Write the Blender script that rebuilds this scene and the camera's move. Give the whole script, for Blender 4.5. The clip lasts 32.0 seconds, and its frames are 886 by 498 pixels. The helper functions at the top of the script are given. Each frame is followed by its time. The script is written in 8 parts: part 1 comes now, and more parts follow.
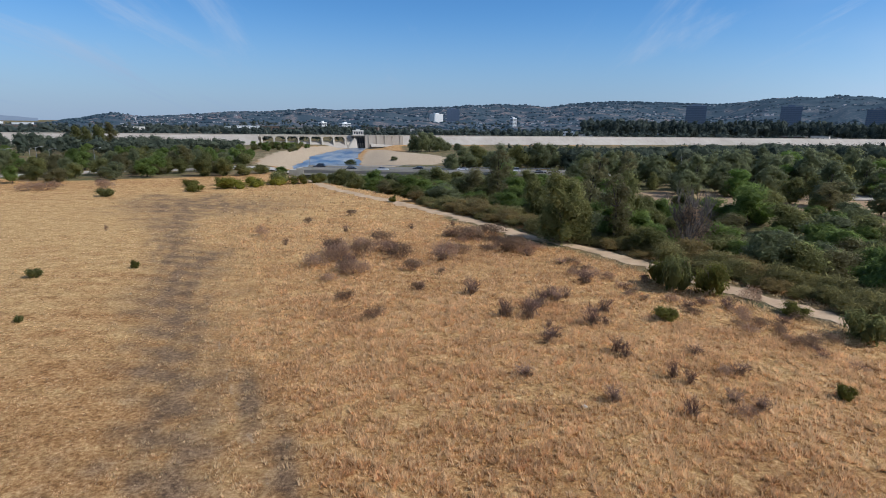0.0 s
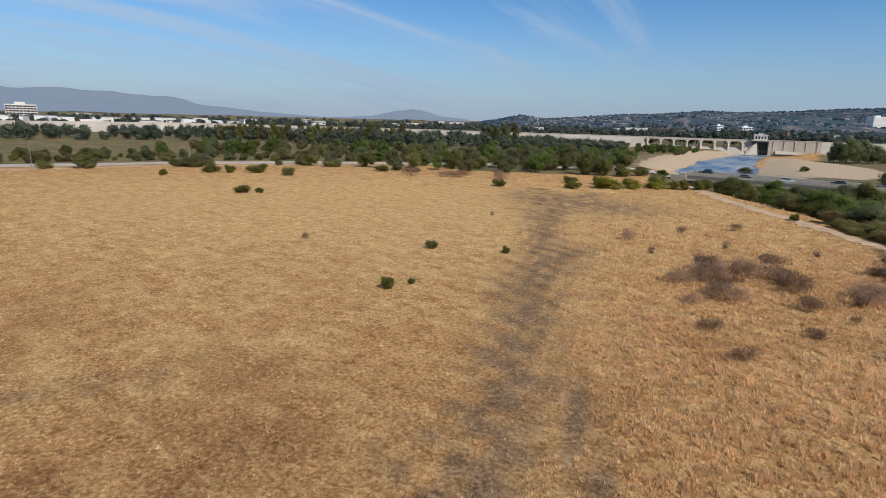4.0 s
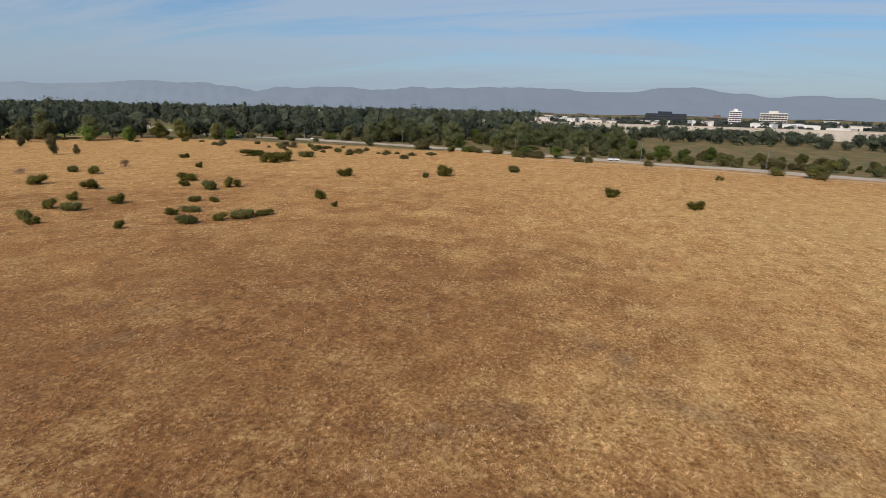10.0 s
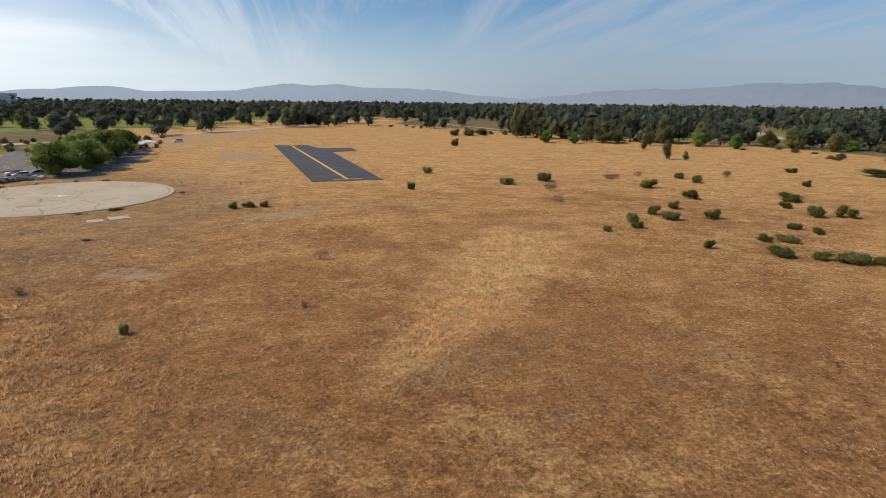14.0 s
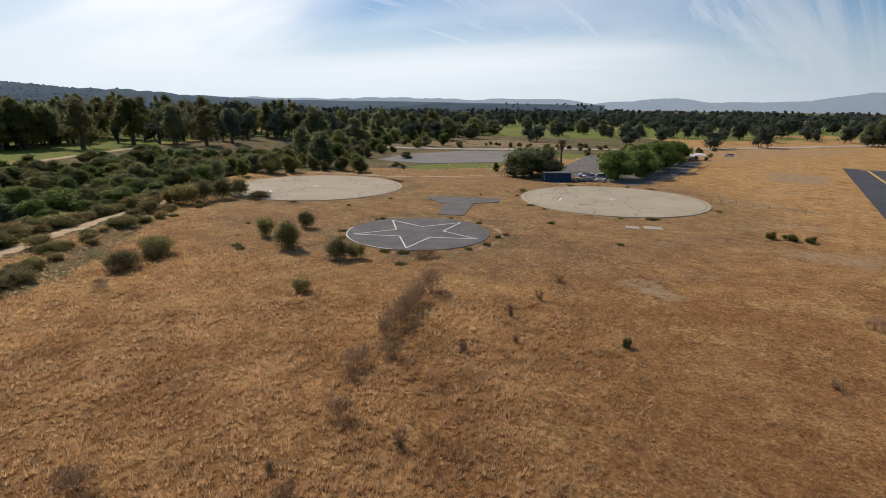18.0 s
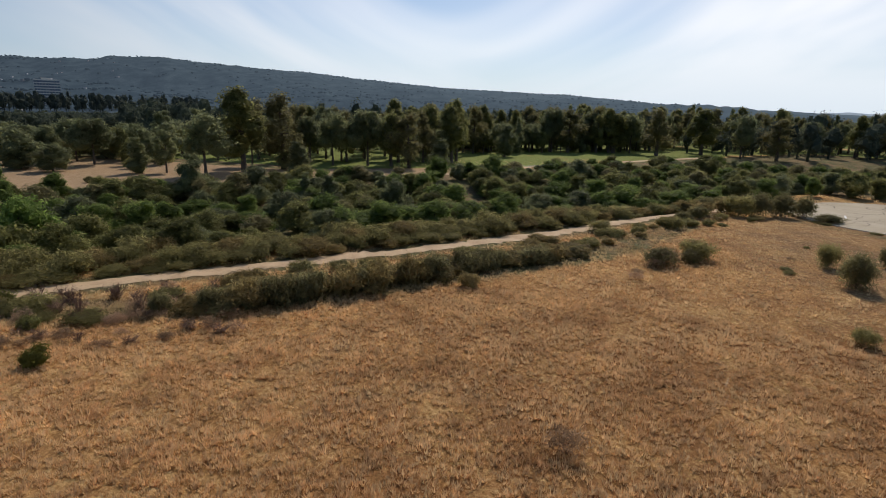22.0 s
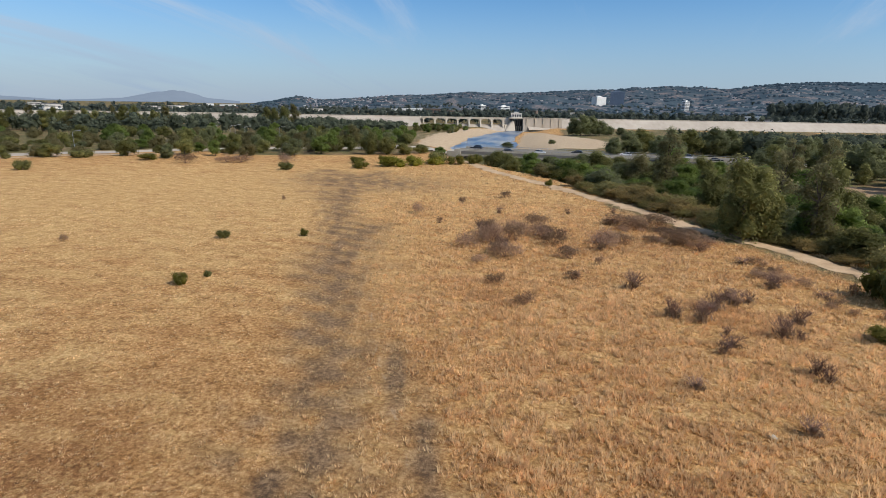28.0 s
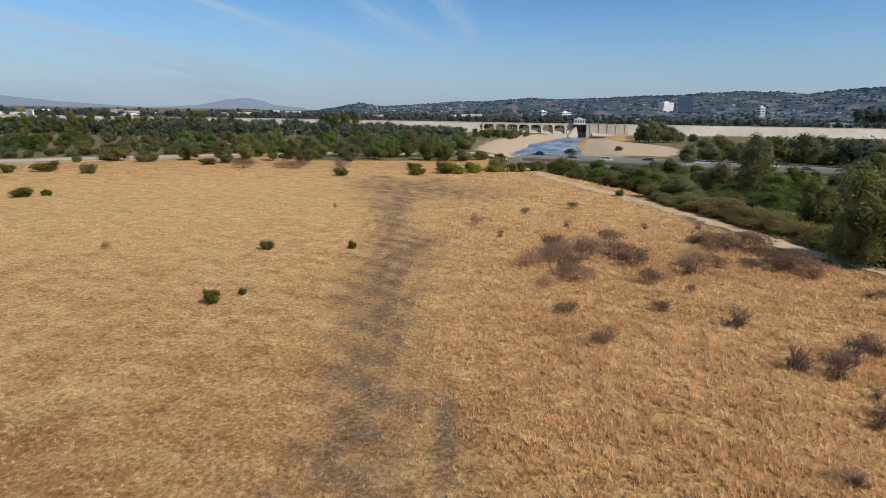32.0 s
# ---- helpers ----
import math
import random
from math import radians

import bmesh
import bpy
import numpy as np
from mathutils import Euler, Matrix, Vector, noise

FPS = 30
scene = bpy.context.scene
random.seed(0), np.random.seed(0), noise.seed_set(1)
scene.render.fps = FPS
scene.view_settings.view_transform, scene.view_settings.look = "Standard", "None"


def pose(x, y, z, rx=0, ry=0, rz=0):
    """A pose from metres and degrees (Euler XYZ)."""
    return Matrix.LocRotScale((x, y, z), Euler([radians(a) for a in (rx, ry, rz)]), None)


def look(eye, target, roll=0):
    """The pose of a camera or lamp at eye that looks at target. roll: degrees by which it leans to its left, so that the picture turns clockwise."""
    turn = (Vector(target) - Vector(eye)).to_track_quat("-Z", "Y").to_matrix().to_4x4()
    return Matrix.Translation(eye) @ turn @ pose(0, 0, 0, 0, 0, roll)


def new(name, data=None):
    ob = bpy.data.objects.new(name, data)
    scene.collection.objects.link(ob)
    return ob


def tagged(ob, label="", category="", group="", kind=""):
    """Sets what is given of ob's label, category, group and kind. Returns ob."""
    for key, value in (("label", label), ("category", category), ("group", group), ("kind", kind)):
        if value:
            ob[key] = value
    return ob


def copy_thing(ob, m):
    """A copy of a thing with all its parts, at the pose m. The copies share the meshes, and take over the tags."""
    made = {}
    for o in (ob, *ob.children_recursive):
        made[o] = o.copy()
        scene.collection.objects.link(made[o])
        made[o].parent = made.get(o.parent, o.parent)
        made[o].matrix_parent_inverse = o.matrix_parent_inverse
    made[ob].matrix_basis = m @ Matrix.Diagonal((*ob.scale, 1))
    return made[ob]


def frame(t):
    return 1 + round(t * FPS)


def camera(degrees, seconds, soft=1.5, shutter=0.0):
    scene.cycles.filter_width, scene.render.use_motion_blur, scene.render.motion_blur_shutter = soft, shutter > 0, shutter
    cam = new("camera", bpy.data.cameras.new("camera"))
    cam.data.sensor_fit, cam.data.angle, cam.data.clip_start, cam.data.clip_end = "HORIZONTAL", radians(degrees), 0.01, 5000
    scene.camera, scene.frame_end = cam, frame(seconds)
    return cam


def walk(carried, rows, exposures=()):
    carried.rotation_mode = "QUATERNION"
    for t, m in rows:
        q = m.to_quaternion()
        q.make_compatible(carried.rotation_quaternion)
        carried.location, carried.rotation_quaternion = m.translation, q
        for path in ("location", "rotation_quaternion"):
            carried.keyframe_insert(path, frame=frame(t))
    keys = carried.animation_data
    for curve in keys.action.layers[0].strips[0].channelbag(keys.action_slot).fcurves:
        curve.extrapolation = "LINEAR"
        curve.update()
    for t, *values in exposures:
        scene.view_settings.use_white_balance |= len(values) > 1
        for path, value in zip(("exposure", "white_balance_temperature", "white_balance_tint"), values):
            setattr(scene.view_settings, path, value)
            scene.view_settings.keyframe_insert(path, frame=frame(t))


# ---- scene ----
cam = camera(78.28, 32.0, soft=0.9)
PATH = [
    (0, (0.04, -0.04, 20.00), (0.056, 9.704, 17.755), 0.93),
    (0.5, (0.08, 0.40, 19.89), (-0.271, 10.137, 17.644), 0.88),
    (1, (0.10, 0.93, 19.81), (-1.003, 10.610, 17.555), 0.87),
    (1.5, (0.09, 1.59, 19.73), (-2.122, 11.074, 17.462), 0.95),
    (2, (0.03, 2.33, 19.69), (-3.206, 11.509, 17.409), 1.17),
    (2.5, (-0.10, 3.05, 19.64), (-4.267, 11.850, 17.340), 1.39),
    (3, (-0.24, 3.70, 19.54), (-5.083, 12.147, 17.231), 1.46),
    (3.5, (-0.50, 4.22, 19.43), (-5.935, 12.287, 17.103), 1.46),
    (5.5, (-1.92, 5.52, 18.87), (-9.521, 11.575, 16.508), 1.63),
    (6, (-2.46, 5.71, 18.72), (-10.503, 11.157, 16.339), 1.62),
    (6.5, (-3.04, 5.82, 18.62), (-11.473, 10.623, 16.224), 1.64),
    (7, (-3.57, 5.89, 18.56), (-12.412, 9.884, 16.142), 1.65),
    (7.5, (-4.03, 5.92, 18.54), (-13.279, 8.850, 16.113), 1.55),
    (8, (-4.50, 5.97, 18.63), (-14.030, 7.774, 16.177), 1.42),
    (8.5, (-5.15, 6.03, 18.79), (-14.810, 6.781, 16.324), 1.47),
    (9, (-5.93, 6.16, 18.98), (-15.611, 5.905, 16.499), 1.38),
    (9.5, (-6.75, 6.38, 19.20), (-16.334, 5.024, 16.698), 1.31),
    (10, (-7.51, 6.59, 19.43), (-16.824, 3.971, 16.921), 1.36),
    (10.5, (-8.14, 6.68, 19.74), (-16.985, 2.761, 17.202), 1.41),
    (11, (-8.56, 6.54, 20.10), (-16.810, 1.500, 17.536), 1.40),
    (11.5, (-8.83, 6.16, 20.46), (-16.402, 0.156, 17.883), 1.44),
    (12, (-9.08, 5.54, 20.79), (-15.867, -1.332, 18.192), 1.43),
    (12.5, (-9.40, 4.70, 21.05), (-15.293, -2.943, 18.438), 1.39),
    (13, (-9.68, 3.73, 21.27), (-14.719, -4.497, 18.648), 1.23),
    (13.5, (-9.90, 2.69, 21.51), (-13.977, -6.048, 18.869), 0.98),
    (14, (-10.05, 1.64, 21.77), (-12.871, -7.581, 19.128), 0.66),
    (14.5, (-10.20, 0.72, 22.03), (-11.726, -8.809, 19.394), 0.73),
    (15, (-10.25, -0.04, 22.25), (-10.619, -9.678, 19.629), 0.55),
    (15.5, (-10.21, -0.58, 22.44), (-9.326, -10.191, 19.829), 0.49),
    (17.5, (-9.65, -1.85, 22.84), (-4.742, -10.175, 20.270), 0.74),
    (18, (-9.48, -2.19, 22.84), (-3.789, -10.011, 20.281), 0.63),
    (18.5, (-9.18, -2.54, 22.69), (-2.794, -9.797, 20.154), 0.72),
    (19, (-8.80, -2.83, 22.44), (-1.781, -9.496, 19.915), 0.81),
    (19.5, (-8.34, -3.03, 22.12), (-0.639, -8.895, 19.620), 0.93),
    (20, (-7.77, -3.24, 21.76), (0.520, -8.246, 19.277), 1.04),
    (20.5, (-7.13, -3.43, 21.41), (1.657, -7.514, 18.945), 1.09),
    (21, (-6.54, -3.64, 21.12), (2.706, -6.570, 18.671), 1.29),
    (21.5, (-5.93, -3.82, 20.87), (3.646, -5.335, 18.426), 1.25),
    (22, (-5.32, -3.97, 20.74), (4.372, -3.942, 18.287), 1.32),
    (22.5, (-4.64, -3.91, 20.56), (4.939, -2.420, 18.104), 1.30),
    (23, (-3.95, -3.64, 20.38), (5.292, -0.715, 17.911), 1.23),
    (23.5, (-3.13, -3.24, 20.21), (5.476, 1.210, 17.724), 1.47),
    (24, (-2.41, -2.72, 20.07), (5.315, 3.114, 17.561), 1.40),
    (24.5, (-1.89, -2.12, 19.94), (4.788, 4.885, 17.418), 1.62),
    (25, (-1.46, -1.56, 19.86), (4.085, 6.361, 17.314), 1.64),
    (25.5, (-1.15, -0.99, 19.79), (3.122, 7.680, 17.226), 1.79),
    (26, (-0.98, -0.28, 19.72), (1.598, 9.035, 17.140), 1.65),
    (26.5, (-0.87, 0.48, 19.62), (-0.089, 10.099, 17.011), 1.78),
    (28.5, (-0.87, 3.13, 19.04), (-3.966, 12.291, 16.498), 0.96),
    (29, (-0.91, 3.56, 18.96), (-4.171, 12.666, 16.425), 1.00),
    (29.5, (-1.10, 4.10, 18.87), (-4.423, 13.184, 16.336), 0.99),
    (30, (-1.41, 4.87, 18.75), (-4.811, 13.933, 16.240), 1.02),
    (30.5, (-1.81, 5.94, 18.66), (-5.273, 14.980, 16.160), 1.01),
    (31, (-2.33, 7.24, 18.56), (-5.847, 16.259, 16.069), 1.02),
    (31.5, (-2.99, 8.73, 18.49), (-6.578, 17.733, 16.006), 1.03),
    (32, (-3.79, 10.39, 18.47), (-7.423, 19.368, 15.992), 0.98),
]
walk(cam, [(t, look(eye, target, roll)) for t, eye, target, roll in PATH], [(0, 0.08, 5700, 11), (3, 0.08, 6050, 11), (6, 0.05, 6600, 12), (9, -0.03, 6800, 13), (13, 0.02, 6850, 13), (15, -0.03, 6800, 13), (18, -0.25, 6750, 13), (21, -0.37, 6700, 13), (23, -0.12, 6550, 12), (24, 0.11, 6400, 12), (25, 0.27, 6400, 11), (26, 0.38, 6400, 11), (28.5, 0.18, 6350, 11), (32, 0.14, 6350, 11)])

# ---- light ----
SUN_YAW, SUN_UP = radians(258), radians(44)
sun_way = Vector((-math.sin(SUN_YAW) * math.cos(SUN_UP), math.cos(SUN_YAW) * math.cos(SUN_UP), math.sin(SUN_UP)))
lamp = bpy.data.lights.new("sun", "SUN")
lamp.energy, lamp.angle, lamp.color = 3.7, radians(0.6), (1.0, 0.93, 0.82)
sun = new("sun", lamp)
sun.rotation_mode = "QUATERNION"
sun.rotation_quaternion = sun_way.to_track_quat("Z", "Y")

world = bpy.data.worlds.new("sky")
scene.world = world
world.use_nodes = True
wn, wl = world.node_tree.nodes, world.node_tree.links
wn.clear()


def wnode(kind, **values):
    n = wn.new(kind)
    for k, v in values.items():
        n.inputs[k].default_value = v
    return n


sky = wn.new("ShaderNodeTexSky")
sky.sky_type, sky.sun_disc = "NISHITA", False
sky.sun_elevation, sky.sun_rotation = SUN_UP, radians(360 - 258)
sky.altitude, sky.air_density, sky.dust_density, sky.ozone_density = 200, 1.0, 0.15, 5.0
back, out = wn.new("ShaderNodeBackground"), wn.new("ShaderNodeOutputWorld")
back.inputs["Strength"].default_value = 0.109
coord = wn.new("ShaderNodeTexCoord")
split = wn.new("ShaderNodeSeparateXYZ")
wl.new(coord.outputs["Generated"], split.inputs[0])


def wmath(op, a, b=None, c=None):
    n = wn.new("ShaderNodeMath")
    n.operation = op
    for i, v in enumerate((a, b, c)):
        if v is None:
            continue
        if isinstance(v, (int, float)):
            n.inputs[i].default_value = v
        else:
            wl.new(v, n.inputs[i])
    return n.outputs[0]


# thin streaks of high cloud, laid on a flat layer overhead
lift = wmath("ADD", wmath("MAXIMUM", split.outputs[2], 0.0), 0.2)
flat = wn.new("ShaderNodeCombineXYZ")
wl.new(wmath("DIVIDE", split.outputs[0], lift), flat.inputs[0])
wl.new(wmath("DIVIDE", split.outputs[1], lift), flat.inputs[1])
turned = wn.new("ShaderNodeMapping")
turned.inputs["Rotation"].default_value = (0, 0, radians(35))
turned.inputs["Scale"].default_value = (0.22, 0.5, 1)
wl.new(flat.outputs[0], turned.inputs[0])
streak = wnode("ShaderNodeTexNoise", Scale=1.15, Detail=4.5, Roughness=0.47, Distortion=0.7)
wl.new(turned.outputs[0], streak.inputs["Vector"])
side = wmath("ADD", wmath("MULTIPLY", split.outputs[0], 0.9), wmath("MULTIPLY", split.outputs[1], -0.42))
amount = wmath("ADD", streak.outputs["Fac"], wmath("MULTIPLY", side, 0.27))
cover = wn.new("ShaderNodeMapRange")
cover.interpolation_type = "SMOOTHSTEP"
for k, v in (("From Min", 0.48), ("From Max", 0.86), ("To Min", 0.0), ("To Max", 0.9)):
    cover.inputs[k].default_value = v
wl.new(amount, cover.inputs["Value"])
vivid = wnode("ShaderNodeHueSaturation", Saturation=1.2, Value=0.92)
wl.new(sky.outputs[0], vivid.inputs["Color"])
mixed = wn.new("ShaderNodeMix")
mixed.data_type = "RGBA"
# a thinner grey veil over the rest of the sky
wisp_map = wn.new("ShaderNodeMapping")
wisp_map.inputs["Rotation"].default_value = (0, 0, radians(-20))
wisp_map.inputs["Scale"].default_value = (1.0, 0.16, 1)
wl.new(flat.outputs[0], wisp_map.inputs[0])
wisp = wnode("ShaderNodeTexNoise", Scale=1.6, Detail=8.0, Roughness=0.62, Distortion=1.3)
wl.new(wisp_map.outputs[0], wisp.inputs["Vector"])
veil = wn.new("ShaderNodeMapRange")
veil.interpolation_type = "SMOOTHSTEP"
for k, v in (("From Min", 0.47), ("From Max", 0.72), ("To Min", 0.0), ("To Max", 0.56)):
    veil.inputs[k].default_value = v
away = wmath("ADD", wmath("MULTIPLY", split.outputs[0], 0.1), wmath("MULTIPLY", split.outputs[1], 0.07))
wl.new(wmath("SUBTRACT", wisp.outputs["Fac"], away), veil.inputs["Value"])
wl.new(wmath("MAXIMUM", cover.outputs[0], veil.outputs[0]), mixed.inputs["Factor"])
wl.new(vivid.outputs[0], mixed.inputs["A"])
tint = wn.new("ShaderNodeMix")
tint.data_type = "RGBA"
tint.inputs["A"].default_value, tint.inputs["B"].default_value = (4.2, 4.9, 5.7, 1), (12.0, 12.3, 12.6, 1)
wl.new(tint.outputs["Result"], mixed.inputs["B"])
# low haze near the horizon
haze = wn.new("ShaderNodeMapRange")
haze.interpolation_type = "SMOOTHSTEP"
for k, v in (("From Min", -0.02), ("From Max", 0.19), ("To Min", 0.85), ("To Max", 0.0)):
    haze.inputs[k].default_value = v
wl.new(split.outputs[2], haze.inputs["Value"])
hazed = wn.new("ShaderNodeMix")
hazed.data_type = "RGBA"
wl.new(haze.outputs[0], hazed.inputs["Factor"])
wl.new(mixed.outputs["Result"], hazed.inputs["A"])
sunward = wn.new("ShaderNodeMapRange")
sunward.interpolation_type = "SMOOTHSTEP"
for k, v in (("From Min", -0.2), ("From Max", 0.95), ("To Min", 0.0), ("To Max", 1.0)):
    sunward.inputs[k].default_value = v
wl.new(side, sunward.inputs["Value"])
wl.new(wmath("MULTIPLY", sunward.outputs[0], sunward.outputs[0]), tint.inputs["Factor"])
murk = wn.new("ShaderNodeMix")
murk.data_type = "RGBA"
wl.new(sunward.outputs[0], murk.inputs["Factor"])
murk.inputs["A"].default_value = (2.25, 3.1, 4.3, 1)
murk.inputs["B"].default_value = (7.4, 8.8, 10.0, 1)
wl.new(murk.outputs["Result"], hazed.inputs["B"])
wl.new(hazed.outputs["Result"], back.inputs["Color"])
wl.new(back.outputs[0], out.inputs[0])

# ---- materials ----


def material(name, ramp, scale=3.0, rough=0.85, bump=0.3, detail=6.0, per_object=0.0, island=0.0, metal=0.0, stretch=(1, 1, 1), bump_scale=None, back_light=0.0, spec=0.3):
    """A node material: a ramp of colours over noise at two scales, with relief."""
    m = bpy.data.materials.new(name)
    m.use_nodes = True
    n, l = m.node_tree.nodes, m.node_tree.links
    p = n["Principled BSDF"]
    p.inputs["Roughness"].default_value, p.inputs["Metallic"].default_value = rough, metal
    p.inputs["Specular IOR Level"].default_value = spec
    tc, mp = n.new("ShaderNodeTexCoord"), n.new("ShaderNodeMapping")
    mp.inputs["Scale"].default_value = stretch
    l.new(tc.outputs["Object"], mp.inputs[0])
    a, b = n.new("ShaderNodeTexNoise"), n.new("ShaderNodeTexNoise")
    a.inputs["Scale"].default_value, b.inputs["Scale"].default_value = scale, scale * 9.0
    a.inputs["Detail"].default_value, b.inputs["Detail"].default_value = detail, 4.0
    l.new(mp.outputs[0], a.inputs["Vector"])
    l.new(mp.outputs[0], b.inputs["Vector"])

    def calc(op, x, y):
        k = n.new("ShaderNodeMath")
        k.operation = op
        for i, v in enumerate((x, y)):
            if isinstance(v, (int, float)):
                k.inputs[i].default_value = v
            else:
                l.new(v, k.inputs[i])
        return k.outputs[0]

    fac = calc("ADD", calc("MULTIPLY", a.outputs["Fac"], 0.65), calc("MULTIPLY", b.outputs["Fac"], 0.35))
    if per_object:
        oi = n.new("ShaderNodeObjectInfo")
        fac = calc("ADD", fac, calc("MULTIPLY", calc("SUBTRACT", oi.outputs["Random"], 0.5), per_object))
    if island:
        ge = n.new("ShaderNodeNewGeometry")
        fac = calc("ADD", fac, calc("MULTIPLY", calc("SUBTRACT", ge.outputs["Random Per Island"], 0.5), island))
    cr = n.new("ShaderNodeValToRGB")
    while len(cr.color_ramp.elements) < len(ramp):
        cr.color_ramp.elements.new(0.5)
    for i, c in enumerate(ramp):
        cr.color_ramp.elements[i].position = 0.28 + 0.44 * i / max(1, len(ramp) - 1)
        cr.color_ramp.elements[i].color = (*c, 1)
    l.new(fac, cr.inputs[0])
    l.new(cr.outputs[0], p.inputs["Base Color"])
    if bump:
        bp, c = n.new("ShaderNodeBump"), n.new("ShaderNodeTexNoise")
        c.inputs["Scale"].default_value, c.inputs["Detail"].default_value = bump_scale or scale * 12, 3.0
        l.new(mp.outputs[0], c.inputs["Vector"])
        l.new(c.outputs["Fac"], bp.inputs["Height"])
        bp.inputs["Strength"].default_value = bump
        bp.inputs["Distance"].default_value = 0.05
        l.new(bp.outputs[0], p.inputs["Normal"])
    if back_light:
        tr, mx = n.new("ShaderNodeBsdfTranslucent"), n.new("ShaderNodeMixShader")
        l.new(cr.outputs[0], tr.inputs[0])
        mx.inputs[0].default_value = back_light
        l.new(p.outputs[0], mx.inputs[1])
        l.new(tr.outputs[0], mx.inputs[2])
        l.new(mx.outputs[0], n["Material Output"].inputs[0])
    return m


def leaves(name, dark, mid, light):
    cool = (0.98, 0.97, 1.3) if mid[1] > 0.96 * mid[0] else (1.0, 1.0, 1.0)
    dark = [(0.6 * d + 0.4 * m) * k for d, m, k in zip(dark, mid, cool)]
    light = [(0.85 * h + 0.15 * m) * k for h, m, k in zip(light, mid, cool)]
    mid = [m * k for m, k in zip(mid, cool)]
    dark, mid, light = ([min(0.7, 1.12 * c) for c in tone] for tone in (dark, mid, light))
    return material(name, (dark, mid, light), scale=0.5, rough=0.6, bump=0, per_object=0.3, island=0.35, back_light=0.74, spec=0.15)


LEAF_OLIVE = leaves("leaf_olive", (0.107, 0.112, 0.030), (0.207, 0.207, 0.055), (0.351, 0.334, 0.094))
LEAF_DARK = leaves("leaf_dark", (0.122, 0.138, 0.054), (0.206, 0.22, 0.082), (0.3, 0.315, 0.115))
LEAF_GREEN = leaves("leaf_green", (0.090, 0.127, 0.026), (0.162, 0.215, 0.042), (0.261, 0.319, 0.066))
LEAF_BRIGHT = leaves("leaf_bright", (0.12, 0.18, 0.032), (0.2, 0.285, 0.05), (0.31, 0.39, 0.085))
LEAF_SHRUB = leaves("leaf_shrub", (0.1, 0.096, 0.022), (0.165, 0.158, 0.036), (0.255, 0.235, 0.06))
LEAF_YELLOW = leaves("leaf_yellow", (0.16, 0.16, 0.026), (0.28, 0.268, 0.046), (0.4, 0.365, 0.072))
LEAF_GREY = leaves("leaf_grey", (0.132, 0.118, 0.054), (0.201, 0.179, 0.083), (0.283, 0.253, 0.124))
LEAF_RUST = leaves("leaf_rust", (0.125, 0.115, 0.05), (0.185, 0.168, 0.074), (0.25, 0.222, 0.098))
LEAF_HEDGE = leaves("leaf_hedge", (0.180, 0.138, 0.058), (0.282, 0.216, 0.090), (0.396, 0.306, 0.132))
LEAF_BRUSH = leaves("leaf_brush", (0.179, 0.160, 0.064), (0.262, 0.233, 0.092), (0.371, 0.326, 0.134))
DRY = leaves("dry_brush", (0.27, 0.178, 0.115), (0.39, 0.265, 0.175), (0.52, 0.36, 0.24))
DRY_DARK = leaves("dark_brush", (0.175, 0.116, 0.072), (0.262, 0.178, 0.112), (0.365, 0.252, 0.16))
BARK = material("bark", ((0.05, 0.038, 0.028), (0.11, 0.085, 0.062), (0.17, 0.14, 0.11)), scale=2.0, bump=0.6, stretch=(1, 1, 0.25))
DEAD_WOOD = material("dead_wood", ((0.075, 0.06, 0.048), (0.12, 0.098, 0.08), (0.18, 0.15, 0.125)), scale=3.0, bump=0.2)
BARE_TWIG = material("bare_twig", ((0.13, 0.075, 0.052), (0.21, 0.125, 0.088), (0.31, 0.2, 0.145)), scale=3.0, bump=0.2, per_object=0.3)
CONCRETE = material("concrete", ((0.34, 0.29, 0.225), (0.45, 0.395, 0.315), (0.54, 0.485, 0.4)), scale=0.12, bump=0.2, bump_scale=4)
DAM_FACE = material("dam_concrete", ((0.29, 0.25, 0.2), (0.39, 0.34, 0.28), (0.47, 0.42, 0.35)), scale=0.03, bump=0.15, bump_scale=1.2, stretch=(1, 1, 0.3))
PAD = material("pad_concrete", ((0.36, 0.29, 0.195), (0.44, 0.365, 0.255), (0.5, 0.425, 0.31)), scale=0.09, bump=0.15, bump_scale=6)
ASPHALT = material("asphalt", ((0.085, 0.08, 0.075), (0.13, 0.122, 0.114), (0.19, 0.175, 0.16)), scale=0.22, bump=0.2, bump_scale=8)
STRIP_ASPHALT = material("strip_asphalt", ((0.042, 0.043, 0.047), (0.062, 0.062, 0.068), (0.085, 0.083, 0.086)), scale=0.12, bump=0.2, bump_scale=8)
APRON = material("apron_asphalt", ((0.1, 0.09, 0.08), (0.145, 0.132, 0.118), (0.2, 0.18, 0.16)), scale=0.25, bump=0.2, bump_scale=8)
LOT_ASPHALT = material("lot_asphalt", ((0.17, 0.15, 0.13), (0.215, 0.195, 0.172), (0.27, 0.245, 0.215)), scale=0.07, bump=0.1, bump_scale=5)
ROAD_PALE = material("pale_road", ((0.33, 0.275, 0.215), (0.42, 0.36, 0.285), (0.5, 0.435, 0.35)), scale=0.1, bump=0.1, bump_scale=5)
DIRT = material("dirt", ((0.35, 0.23, 0.125), (0.49, 0.34, 0.2), (0.6, 0.435, 0.275)), scale=0.35, bump=0.4, bump_scale=5)
PAINT_WHITE = material("white_paint", ((0.55, 0.53, 0.48), (0.72, 0.7, 0.65), (0.8, 0.79, 0.76)), scale=0.8, bump=0.05)
